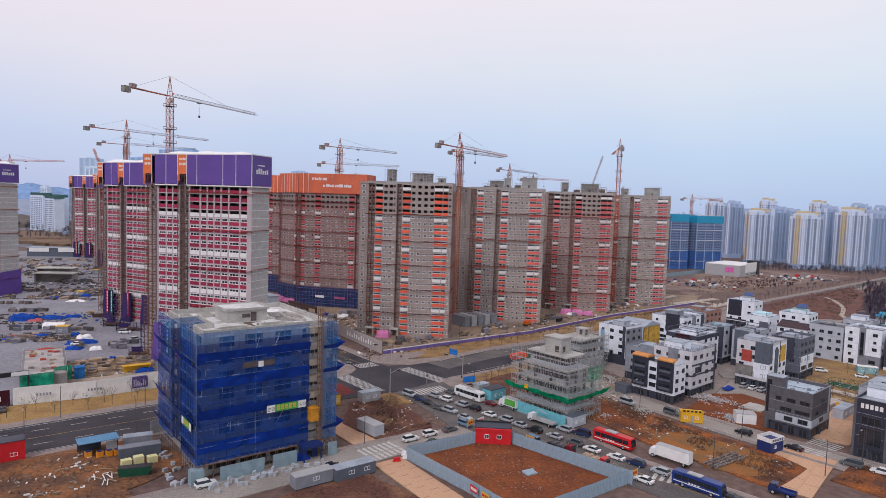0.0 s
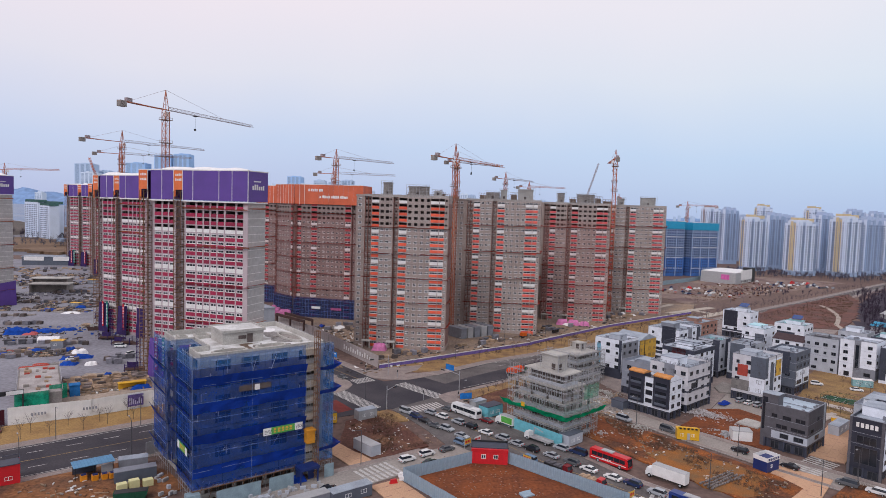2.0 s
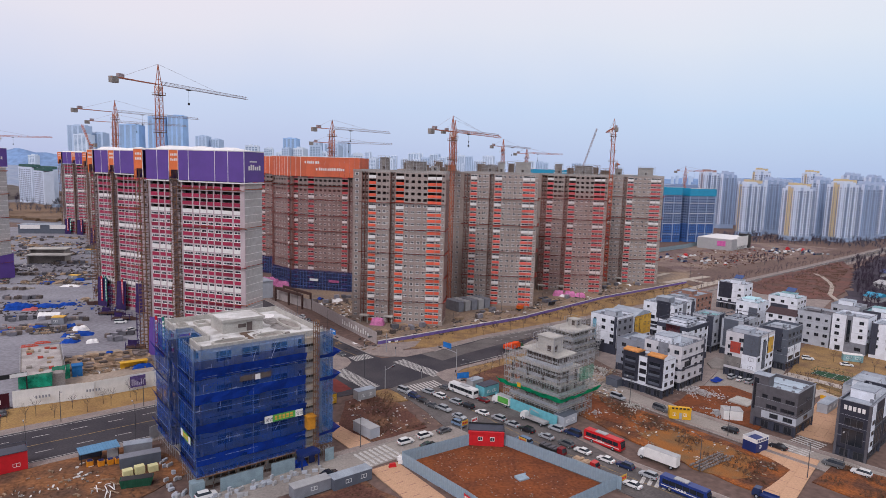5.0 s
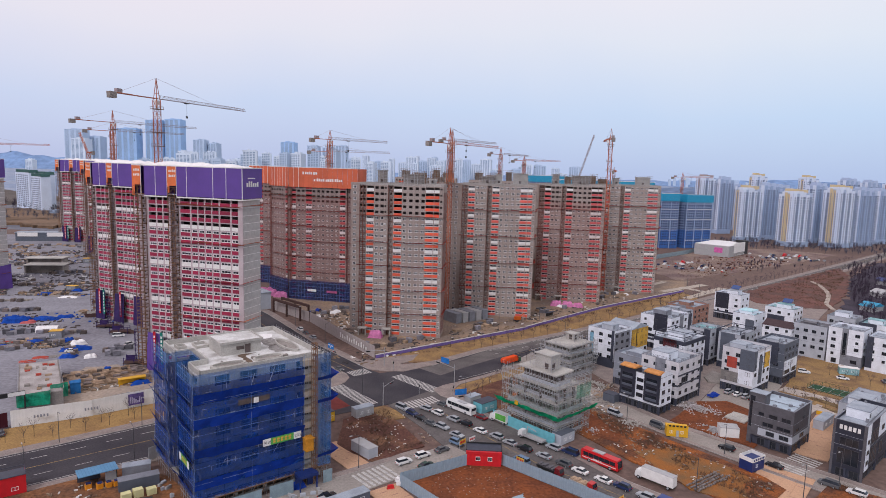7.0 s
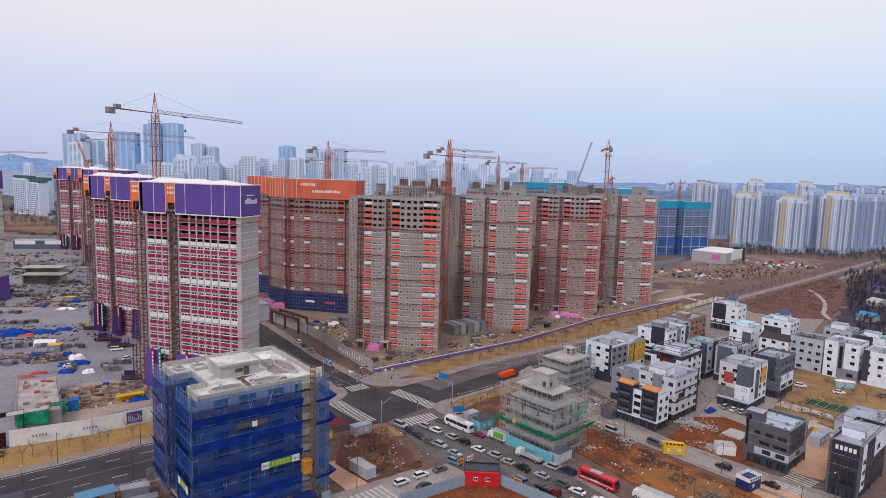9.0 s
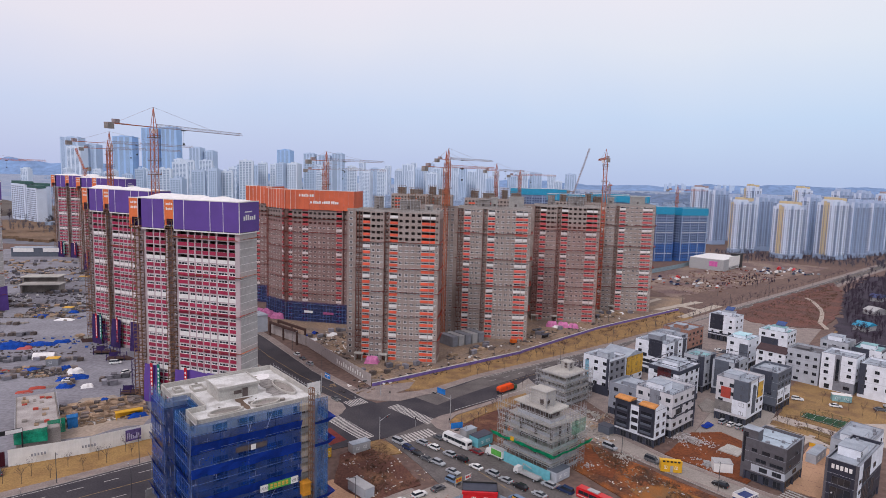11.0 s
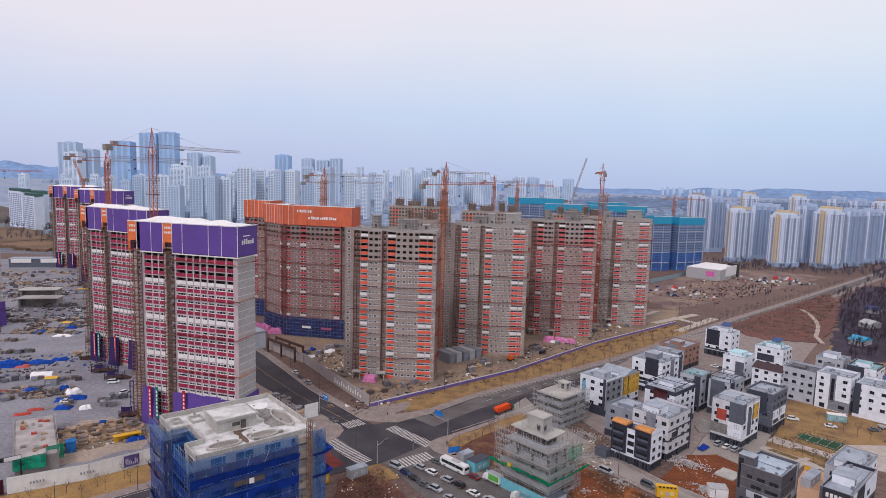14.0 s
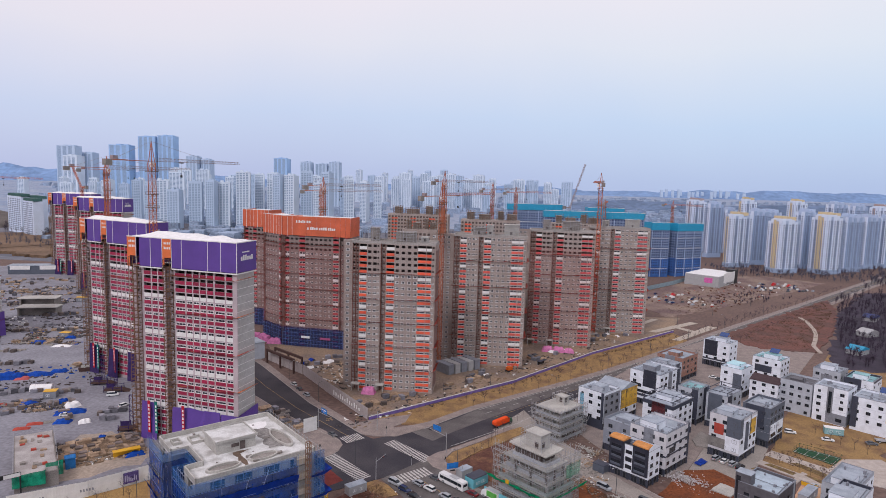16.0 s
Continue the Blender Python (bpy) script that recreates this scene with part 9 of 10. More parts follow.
# low annex behind the street corner
screen = thing("screen", spot(-49.5, 239, 40), "white sheet screen beside the street corner", "screen")
part("sheet", Shape().box(0, 0, 0.3, 6, 0.1, 6.0), M_WHITEFENCE, screen)
part("post", Shape().box(0.2, 0.1, 0.05, 0.4, 0.3, 6.0), M_PIPE, screen)
part("post", Shape().box(5.6, 0.1, 0.05, 5.8, 0.3, 6.0), M_PIPE, screen)
root = thing("annex_building", spot(-104, 330, 40), "low pale site building with a flat roof", "building")
part("wall", Shape().box(0, 0, 0, 16, 12, 9), M_PALEHOUSE, root)
part("roof", Shape().box(-0.3, -0.3, 9, 16.3, 12.3, 9.4), M_ROOFGREY, root)
M_GREENNET2 = mat("dull_green_netting", (0.015, 0.33, 0.19), var=0.4, scale=0.8, alpha=0.9, bump=0.4)
# half built basement with green netting
root = thing("basement_building", spot(-129.4, 188.4, 33, 1.5), "half built concrete slab with green netting on its front", "building")
part("wall", Shape().box(0, 0, -1.5, 12, 37, 3.6), M_CONCDARK, root)
part("deck", Shape().box(0.4, 0.4, 3.6, 11.6, 36.6, 3.75), mat("dusty_deck", (0.46, 0.43, 0.42), var=0.25, scale=0.2, other=(0.33, 0.30, 0.29)), root, "pale dusty concrete deck")
s = Shape()
for a in range(13):
    s.bar((-0.2, a * 3.1, 3.6), (-0.2, a * 3.1, 5.0), 0.06).bar((12.2, a * 3.1, 3.6), (12.2, a * 3.1, 5.0), 0.06)
for z in (4.3, 4.9):
    s.bar((-0.2, 0, z), (-0.2, 37, z), 0.05).bar((12.2, 0, z), (12.2, 37, z), 0.05).bar((-0.2, 37, z), (12.2, 37, z), 0.05)
part("rail", s, M_PIPE, root, "grey pipe railing")
part("green_net", Shape().sheet((-0.5, -0.8, 0.4), (8.4, -0.8, 0.2), (8.4, -0.5, 4.6), (-0.5, -0.5, 4.3), 20, 6, 0.5), M_GREENNET2, root, "green safety netting")
part("green_net", Shape().sheet((8.4, -0.8, 0.4), (8.4, 3.0, 0.4), (8.5, 3.0, 4.5), (8.5, -0.6, 4.6), 8, 6, 0.4, seed=4), M_GREENNET2, root, "green safety netting")
part("green_net", Shape().sheet((8.6, 3.4, 0.5), (13.5, 3.4, 0.5), (13.5, 3.6, 5.2), (8.6, 3.6, 5.0), 12, 6, 0.5, seed=2), M_GREENNET2, root, "green safety netting")
rnd = random.Random(77)
for k in range(16):
    a, b = rnd.uniform(1, 9), rnd.uniform(3, 33)
    part("deck_pallet", Shape().box(a, b, 3.75, a + rnd.uniform(0.8, 2.2), b + rnd.uniform(0.8, 2.4), 3.75 + rnd.uniform(0.2, 0.9)), (M_TIMBER, M_BRICKRED, M_CONCDARK)[k % 3], root)
solo("water_tank", Shape().box(0, 0, 0, 3, 3, 3.6).box(-0.2, -0.2, 3.6, 3.2, 3.2, 3.9), mat("blue_tank", (0.03, 0.17, 0.45)), "blue sheet tank on the site", "tank", at=spot(-123.0, 205.0, 33))
solo("yellow_canopy", Shape().box(0, 0, 2.4, 9, 2.4, 2.6).box(0.2, 0.2, 0, 0.4, 0.4, 2.4).box(8.5, 0.2, 0, 8.7, 0.4, 2.4).box(0.2, 2.0, 0, 8.8, 2.1, 2.4), M_YELLOWHUT, "yellow topped rebar shed", "shed", at=spot(-111, 213, 34))
root = thing("site_office", spot(-398, 590, 12), "long site offices with white name boards", "office")
part("wall", Shape().box(0, 0, 0, 46, 12, 8), M_SLATE, root)
part("roof", Shape().box(-0.5, -0.5, 8, 46.5, 12.5, 8.5), M_ROOFGREY, root)
for x in (2, 27):
    part("name_board", Shape().box(x, -0.6, 4.5, x + 17, -0.45, 8.2), M_WHITEP, root, "white name board")
# concrete stair pits on the site
for x, y, t in ((-300, 455, 10), (-282, 425, 10)):
    root = thing("ramp_building", spot(x, y, t), "low concrete ramp building on the site", "building")
    part("roof", Shape().box(-1, -1, 5.5, 25, 11, 6.0), M_CONC, root)
    part("wall", Shape().box(0, 3, 0, 24, 10, 5.5).box(0, 0, 0, 1, 3, 5.5).box(23, 0, 0, 24, 3, 5.5), M_CONCDARK, root)

# stacks of material on the site, sorted by kind
rnd = random.Random(17)


def stack_mesh(kind, k):
    s, r = Shape(), random.Random(k)
    if kind == "timber":
        # a layered stack: every layer steps in or out a little
        left, right = [], []
        for i in range(4):
            a, b = r.uniform(-0.25, 0.15), 2.8 + r.uniform(-0.3, 0.3)
            left += [(a, 0.27 * i), (a, 0.27 * i + 0.22), (0.12, 0.27 * i + 0.23), (0.12, 0.27 * i + 0.265)]
            right += [(b, 0.27 * i), (b, 0.27 * i + 0.22), (2.68, 0.27 * i + 0.23), (2.68, 0.27 * i + 0.265)]
        s.side(right + left[::-1], 0, 3.8)
    elif kind == "pipe":
        top = []
        for i in range(26):
            u = i / 25
            top.append((2.0 * (1 - u), 0.06 + 0.55 * math.sin(math.pi * u) ** 0.6 + 0.12 * abs(math.sin(u * 5 * math.pi))))
        s.side([(0, 0), (2.0, 0)] + top, 0, 5.5)
    elif kind == "form":
        left, right = [], []
        for i in range(5):
            a = 0.09 * i
            left += [(a, 0.32 * i), (a, 0.32 * i + 0.24), (0.5, 0.32 * i + 0.25), (0.5, 0.32 * i + 0.315)]
            right += [(2.6 + a * 0.4, 0.32 * i), (2.6 + a * 0.4, 0.32 * i + 0.24), (2.3, 0.32 * i + 0.25), (2.3, 0.32 * i + 0.315)]
        s.side(right + left[::-1], 0, 1.7)
    elif kind == "tarp":
        s.sheet((0, 0, 0), (4.2, 0, 0), (3.7, 1.5, 1.2), (0.4, 1.4, 1.4), 12, 6, 0.6, seed=k).sheet((0.4, 1.4, 1.4), (3.7, 1.5, 1.2), (4.3, 3.1, 0), (-0.2, 3.0, 0), 12, 6, 0.6, seed=k)
    else:
        s.box(0, 0, 0.15, 2.8, 1.9, 1.35 + 0.3 * k).box(-0.08, -0.08, 1.35 + 0.3 * k, 2.88, 1.98, 1.47 + 0.3 * k).box(0.2, 0.1, 0, 0.5, 1.8, 0.15).box(2.3, 0.1, 0, 2.6, 1.8, 0.15)
    return s


M_FORM = mat("worn_formwork", (0.19, 0.155, 0.145), var=0.3, rand=0.5)
M_SITECRATE = mat("dusty_crate", (0.21, 0.205, 0.235), var=0.3, rand=0.5)
KINDS = {"timber": ("timber", M_TIMBER, "stack of brown formwork timber on the site", "timber"), "pipe": ("pipe_bundle", M_CONCDARK, "bundle of grey steel pipes on the site", "pipes"),
         "form": ("formwork", M_FORM, "stack of dark formwork panels on the site", "formwork"), "tarp": ("tarpaulin", M_BLUEFAN, "pile under a blue tarpaulin on the site", "tarpaulin"),
         "crate": ("crate", M_SITECRATE, "grey site crate with a lid", "crate"), "white": ("tarpaulin", M_TARP, "pile under a white tarpaulin on the site", "tarpaulin"), "red": ("tarpaulin", mat("red_tarpaulin", (0.42, 0.10, 0.09)), "pile under a red tarpaulin on the site", "tarpaulin")}
MESHES = {(k, i): stack_mesh("tarp" if k in ("white", "red") else k, i).mesh(KINDS[k][0], KINDS[k][1]) for k in KINDS for i in range(3)}
# zones: centre, spread along and across, heading, how many, kinds
ZONES = (((-121, 220), 13, 8, 33, 84, ("timber", "timber", "timber", "form")), ((-114, 223), 5, 3, 36, 10, ("timber", "timber")), ((-186, 277), 8, 3, 30, 10, ("crate", "form", "crate")), ((-215, 317), 9, 3, 16, 12, ("crate", "form")), ((-166, 277), 5, 2.5, 30, 7, ("crate", "pipe", "form")),
         ((-133, 256), 4, 3, 20, 7, ("crate", "crate", "form")), ((-131, 249), 2.5, 2, 20, 4, ("crate",)), ((-180, 262), 10, 4, 30, 16, ("form", "crate", "pipe", "timber")), ((-160, 262), 5, 3, 30, 7, ("pipe", "form")), ((-178, 250), 9, 4, 36, 12, ("crate", "pipe", "form")), ((-150, 250), 4, 6, 30, 8, ("form", "pipe")),
         ((-242, 387), 17, 2.5, 11, 22, ("form", "crate", "timber", "form")), ((-226, 359), 18, 3.5, -12, 20, ("pipe", "pipe", "form", "timber")), ((-236, 340), 12, 3, 10, 10, ("pipe", "form")), ((-257, 430), 9, 4, 18, 22, ("form", "timber", "crate")), ((-270, 395), 10, 5, 15, 10, ("pipe", "form")),
         ((-300, 462), 20, 8, 15, 22, ("form", "crate", "pipe")), ((-320, 505), 36, 16, 15, 44, ("form", "crate", "pipe", "timber")), ((-350, 555), 40, 18, 15, 44, ("form", "crate", "pipe", "timber")), ((-184, 318), 4, 2, -40, 4, ("pipe", "timber")), ((-232, 296), 14, 6, 20, 14, ("form", "crate", "pipe")), ((-214, 262), 12, 8, 30, 14, ("form", "crate", "pipe")),
         ((-62, 252), 15, 3.5, -52, 26, ("form", "crate", "timber", "pipe")), ((-20, 277), 14, 4, 40, 14, ("timber", "form", "crate")), ((20, 310), 16, 5, 44, 14, ("timber", "crate", "form", "white")), ((70, 360), 20, 5, 44, 14, ("timber", "crate", "white")), ((-58, 330), 14, 10, 30, 16, ("crate", "white", "tarp", "form")), ((120, 405), 20, 6, 40, 14, ("timber", "crate", "white")))
for (cx, cy), su, sv, head, n, kinds in ZONES:
    c, q = math.cos(radians(head)), math.sin(radians(head))
    for i in range(n):
        k = kinds[i % len(kinds)]
        u, v = rnd.uniform(-su, su), rnd.uniform(-sv, sv)
        x, y = cx + c * u - q * v, cy + q * u + c * v
        # keep clear of the half built basement
        bx, by = x + 129.4, y - 188.4
        lu, lv = bx * math.cos(radians(33)) + by * math.sin(radians(33)), -bx * math.sin(radians(33)) + by * math.cos(radians(33))
        if -4 < lu < 14 and -4 < lv < 40:
            continue
        if k in ("tarp", "white", "red") and rnd.random() < 0.45:
            k = "crate"
        ob = new(KINDS[k][0], MESHES[(k, i % 3)])
        ob.matrix_basis = spot(x, y, head + rnd.choice((0, 0, 90)) + rnd.uniform(-9, 9), 0.05)
        tagged(ob, KINDS[k][2], KINDS[k][3], "material stacks on the site")


# covered heaps, tents and plant that stand on the site
def covered_heap(x, y, turn, ln, w, h, m, label, seed):
    s = Shape()
    nu, nv = 16, 10
    v = []
    for j in range(nv + 1):
        for i in range(nu + 1):
            a, b = 2 * i / nu - 1, 2 * j / nv - 1
            rise = (1 - abs(a) ** 5) * (1 - abs(b) ** 4)
            k = noise.noise(Vector((a * 2.2 + seed, b * 1.9, seed)))
            v.append((a * ln / 2 * (1 + 0.06 * k), b * w / 2 * (1 + 0.08 * k), max(0.0, h * rise * (0.85 + 0.4 * k))))
    s.add(v, [(j * (nu + 1) + i, j * (nu + 1) + i + 1, (j + 1) * (nu + 1) + i + 1, (j + 1) * (nu + 1) + i) for j in range(nv) for i in range(nu)])
    solo("tarpaulin", s, m, label, "tarpaulin", "covered heaps on the site", at=spot(x, y, turn, 0.06))


M_SITEBLUE = mat("site_blue_tarpaulin", (0.012, 0.075, 0.42), var=0.35, scale=0.5, bump=0.5)
BLUE_HEAP, WHITE_HEAP = "heap of material under a bright blue tarpaulin", "heap of material under a white sheet"
for k, (x, y, t, ln, w, h) in enumerate(((-202, 297, 12, 13, 5.5, 3.6), (-192.5, 303, 14, 13, 5, 1.6), (-186, 309, 10, 8, 4, 1.4), (-172.7, 264, 25, 8, 4.5, 1.3), (-160, 267, 40, 5, 5, 1.7), (-150.5, 256, 22, 12, 5.5, 1.5), (-147.5, 245.5, 10, 6.5, 4.5, 1.3), (-228, 361, 0, 9, 5, 1.2), (-124, 231, 30, 3, 2.5, 1.4), (-105.5, 217.5, 33, 7, 3, 1.4), (-181, 256, 60, 5, 4, 1.2), (-216, 372, 15, 6, 4, 1.5))):
    covered_heap(x, y, t, ln, w, h, M_SITEBLUE, BLUE_HEAP, k + 1.3)
for k, (x, y, t, ln, w, h) in enumerate(((-153.5, 263, 60, 6, 5, 2.0), (-139, 246, 30, 4.5, 3.5, 1.4), (-211, 354, 4, 10, 3.5, 0.9))):
    covered_heap(x, y, t, ln, w, h, M_TARP, WHITE_HEAP, k + 20.3)
covered_heap(-196.5, 296.6, 14, 6.5, 4.0, 1.3, mat("salmon_sheet", (0.52, 0.13, 0.13), var=0.2), "heap of material under a salmon red sheet", 31.7)
for x, y in ((-157, 243), (-159, 238), (-184, 262)):
    covered_heap(x, y, 20, 6, 2.6, 0.8, M_BRICKRED, "low heap under a dark red sheet", x * 0.1)
M_PINKSHEET = mat("pink_sheet_cover", (0.66, 0.22, 0.44), var=0.25, scale=0.6, bump=0.4)
for k, (x, y, ln, w, h) in enumerate(((-29, 287.5, 6.5, 4.5, 3.4), (70, 368, 7, 5, 3.2), (76.5, 367, 7, 5, 3.0), (82.5, 366, 6, 4.5, 2.6), (-94, 372, 9, 5, 3.6), (-102, 377, 9, 6, 4.2), (-109, 384, 8, 5, 3.4))):
    covered_heap(x, y, -7, ln, w, h, M_PINKSHEET, "heap under a pink sheet at the foot of the towers", k + 50.9)
root = thing("tent", spot(-182, 279, 12), "white arched site tent", "tent")
arch = [(2.2 * math.cos(math.pi * i / 10), 2.7 * math.sin(math.pi * i / 10) ** 0.7) for i in range(11)]
part("cover", Shape().side(arch, 0, 9), M_TARP, root, at=pose(0, 2.2, 0.06, 0, 0, -90))
for x, y, t, w, d, h in ((-170.5, 270.5, 14, 5.0, 4.0, 3.2), (-270, 474, 10, 10, 4, 3.6), (-224, 374, -6, 6, 3.5, 2.6)):
    container("site_cabin", x, y, t, w, d, h, M_MIDGREY, "grey site cabin with a bright yellow roof", M_YELLOWHUT, ((0.2, 0.5),))
root = thing("skip", spot(-176, 309, 18), "long dark steel skip heaped with grey scrap", "skip")
part("bin", Shape().side([(0, 0.08), (9, 0.08), (9.6, 1.9), (-0.5, 1.9)], 0, 3.2), M_BROWNSTEEL, root)
rnd = random.Random(40)
s = Shape()
for i in range(26):
    a, b = rnd.uniform(0.2, 8.4), rnd.uniform(0.2, 2.4)
    s.box(a, b, 1.9, a + rnd.uniform(0.4, 1.4), b + rnd.uniform(0.3, 0.8), 2.1 + rnd.uniform(0.1, 1.0))
part("load", s, M_CONC, root, "grey scrap heaped in the skip", kind="stuff")


def hoist_base(x, y, turn):
    root = thing("hoist_platform", spot(x, y, turn), "dark purple steel loading platform of a site hoist", "platform", "hoist platforms")
    part("deck", Shape().box(0, 0, 0.9, 8, 5, 1.15), M_BROWNSTEEL, root)
    for a in (0.2, 3.8, 7.6):
        for b in (0.2, 4.6):
            part("post", Shape().box(a, b, 0.05, a + 0.25, b + 0.25, 3.2), M_DARKPURPLE, root)
    for b in (0.25, 4.65):
        for z in (1.9, 2.7):
            part("rail", Shape().box(0.2, b, z, 7.85, b + 0.12, z + 0.12), M_DARKPURPLE, root)
    part("panel", Shape().box(0.4, 4.4, 1.15, 3.6, 4.5, 3.0), M_DARKPURPLE, root)
    part("ramp", Shape().side([(8, 0.05), (11, 0.05), (8, 1.1)], 0.6, 4.4), M_BROWNSTEEL, root)
    part("mast", scaffold_frame(Shape(), 3.4, 4.6, 5.2, 6.4, 0.05, 13.0, 1.2, 2.0, 0.1), M_DARKPURPLE, root, "dark purple lattice mast")


for x, y, t in ((-121, 236, 14), (-160, 289, 10), (-149, 279.5, 12), (-178, 322, 10), (-190, 340, 8)):
    hoist_base(x, y, t)
car("van", "white", -143, 276.5, 20, 0.06)

# ---- street furniture ----
def lamp_post(x, y, turn, h=9.0, arm=2.2):
    root = thing("street_lamp", spot(x, y, turn), "dark steel street lamp with a single arm", "street lamp", "street lamps")
    part("pole", Shape().bar((0, 0, 0), (0, 0, h), 0.11, 0, 8, 0.07), M_DARKFRAME, root)
    part("arm", Shape().bar((0, 0, h), (0, arm, h + 0.5), 0.06, 0, 6), M_DARKFRAME, root)
    part("lamp_head", Shape().box(-0.14, arm - 0.1, h + 0.42, 0.14, arm + 0.7, h + 0.58), M_SHEETGREY, root)
    return root


lamp = lamp_post(-105, 168.5, 220)
for x, y, h in ((-88, 181.5, 220), (-70, 197, 220), (-99.5, 145.5, 40), (-80, 160, 40), (6, 277, 224), (30, 303, 224), (54, 329, 224), (80, 357, 224), (108, 383, 222), (140, 412, 222), (178, 445, 220), (60, 290, 44), (96, 330, 44), (132, 368, 44), (170, 405, 44), (-50, 274, 310), (-70, 304, 310), (-26, 214, 40),
                (62, 196, 130), (83, 172, 130), (66, 150, 40), (92, 148, 130), (106, 156, 130), (-20, 158, 130), (40, 186, 130), (10, 208, 130), (220, 482, 220), (270, 522, 220), (320, 560, 220), (210, 440, 42), (260, 482, 42), (330, 542, 42), (-122, 158, 220)):
    copy_thing(lamp, spot(x, y, h))


def signal(x, y, turn, arm=9.0, sign=True, drop=0.0):
    root = thing("traffic_signal", spot(x, y, turn), "grey signal mast with a long arm and blue sign", "traffic signal", "signal masts at the junction")
    part("pole", Shape().bar((0, 0, 0), (0, 0, 8 - drop), 0.16, 0, 8, 0.12), M_PIPE, root)
    part("arm", Shape().bar((0, 0, 6.6 - drop), (arm, 0, 7.1 - drop), 0.1, 0, 6, 0.06), M_PIPE, root)
    head = part("signal_head", Shape().box(arm - 2.2, -0.2, 6.5 - drop, arm - 0.6, 0.2, 6.95 - drop), M_BLACK, root)
    for i in range(3):
        part("lens", Shape().bar((arm - 1.95 + i * 0.5, -0.21, 6.72 - drop), (arm - 1.95 + i * 0.5, -0.26, 6.72 - drop), 0.15, 0, 10), M_TAIL if i == 0 else M_CHARCOAL, head)
    if sign:
        sg = part("direction_sign", Shape().box(arm * 0.3, -0.16, 7.3 - drop, arm * 0.3 + 4.2, -0.08, 9.3 - drop), mat("sign_blue", (0.03, 0.19, 0.56), bump=0), root, "blue direction sign")
        part("lettering_bars", Shape().box(arm * 0.3 + 0.4, -0.19, 8.4 - drop, arm * 0.3 + 1.6, -0.165, 8.8 - drop).box(arm * 0.3 + 2.2, -0.19, 8.4 - drop, arm * 0.3 + 3.7, -0.165, 8.8 - drop).box(arm * 0.3 + 1.8, -0.19, 7.6 - drop, arm * 0.3 + 2.1, -0.165, 8.3 - drop), M_WHITEP, sg, "white lettering bars")
    return root


signal(6.5, 224, 135, 10)
signal(-45, 246, -50, 9)
signal(-17.6, 202.1, 60, 6, False)
signal(-21, 244, 200, 8, False)
signal(11.6, 204.6, 200, 5, drop=3.2)
for x, y in ((-30, 246), (-40, 222), (-6, 214), (6, 214), (-17, 240)):
    root = thing("signal_post", spot(x, y), "short pedestrian signal post", "signal post", "pedestrian signals")
    part("pole", Shape().bar((0, 0, 0), (0, 0, 3.4), 0.08, 0, 6), M_PIPE, root)
    part("signal_head", Shape().box(-0.2, -0.2, 2.6, 0.2, 0.2, 3.4), M_BLACK, root)
root = thing("bus_shelter", spot(60, 336, 46), "small glass bus shelter on the pavement", "bus shelter")
part("roof", Shape().box(0, 0, 2.5, 7, 2, 2.7), M_CHARCOAL, root)
part("back_pane", Shape().box(0.1, 1.8, 0.3, 6.9, 1.85, 2.5), M_GLASS, root)
for x in (0.1, 6.8):
    part("post", Shape().box(x, 1.7, 0, x + 0.12, 1.82, 2.5), M_PIPE, root)


# ---- bare trees ----
def limb(s, p, d, ln, w, depth, rnd):
    q = p + d * ln
    s.bar(p, q, w, 0, 3 if depth else 5, w * 0.6)
    if depth == 0:
        return
    for i in range(3):
        e = (d + Vector((rnd.uniform(-0.8, 0.8), rnd.uniform(-0.8, 0.8), rnd.uniform(-0.1, 0.5)))).normalized()
        limb(s, p + d * ln * rnd.uniform(0.5, 1.0), e, ln * rnd.uniform(0.5, 0.75), w * 0.5, depth - 1, rnd)


def sapling(k, h, label):
    rnd = random.Random(k)
    root = thing("tree", spot(0, -400), label, "tree", "bare street trees")
    s = Shape().bar((0, 0, 0), (0.05, 0.02, h * 0.5), 0.07, 0, 6, 0.05)
    part("trunk", s, M_TRUNK, root)
    s = Shape()
    for i in range(7):
        a = 2.4 * i
        limb(s, Vector((0.04, 0.02, h * (0.32 + 0.03 * i))), Vector((math.cos(a) * 0.55, math.sin(a) * 0.55, 0.85)).normalized(), h * 0.28, 0.03, 2, rnd)
    part("crown", s, M_WOOD, root, "bare brown twigs")
    return root


TREES = [sapling(k, 5.0 + k * 0.7, "slender bare young street tree") for k in range(3)]
rnd = random.Random(2)
lines = [points_along(line_shift([p for p in RF if 0 < p[0] < 420], 3.6), 8.5), points_along(line_shift([p for p in RF if 0 < p[0] < 300], 8.5), 11), points_along(line_shift(far_l, 6.0), 7.0), points_along(line_shift(far_l, 10.0), 8.0), points_along([p for p in line_shift(RN, -3.0) if 60 < p[0] < 420], 10),
         points_along([(26, 240), (40, 262), (60, 285)], 7), points_along([(129, 226), (138, 208), (146, 196)], 4), points_along([(160, 248), (166, 238), (170, 228)], 5), points_along([(14, 214), (22, 228), (28, 244)], 6)]
used = set()
n = 0
for ln in lines:
    for x, y, h in ln:
        k = n % 3
        m = spot(x + rnd.uniform(-0.8, 0.8), y + rnd.uniform(-0.8, 0.8), rnd.uniform(0, 360), 0.08)
        if k not in used:
            used.add(k)
            TREES[k].matrix_basis = m
        else:
            copy_thing(TREES[k], m)
        n += 1


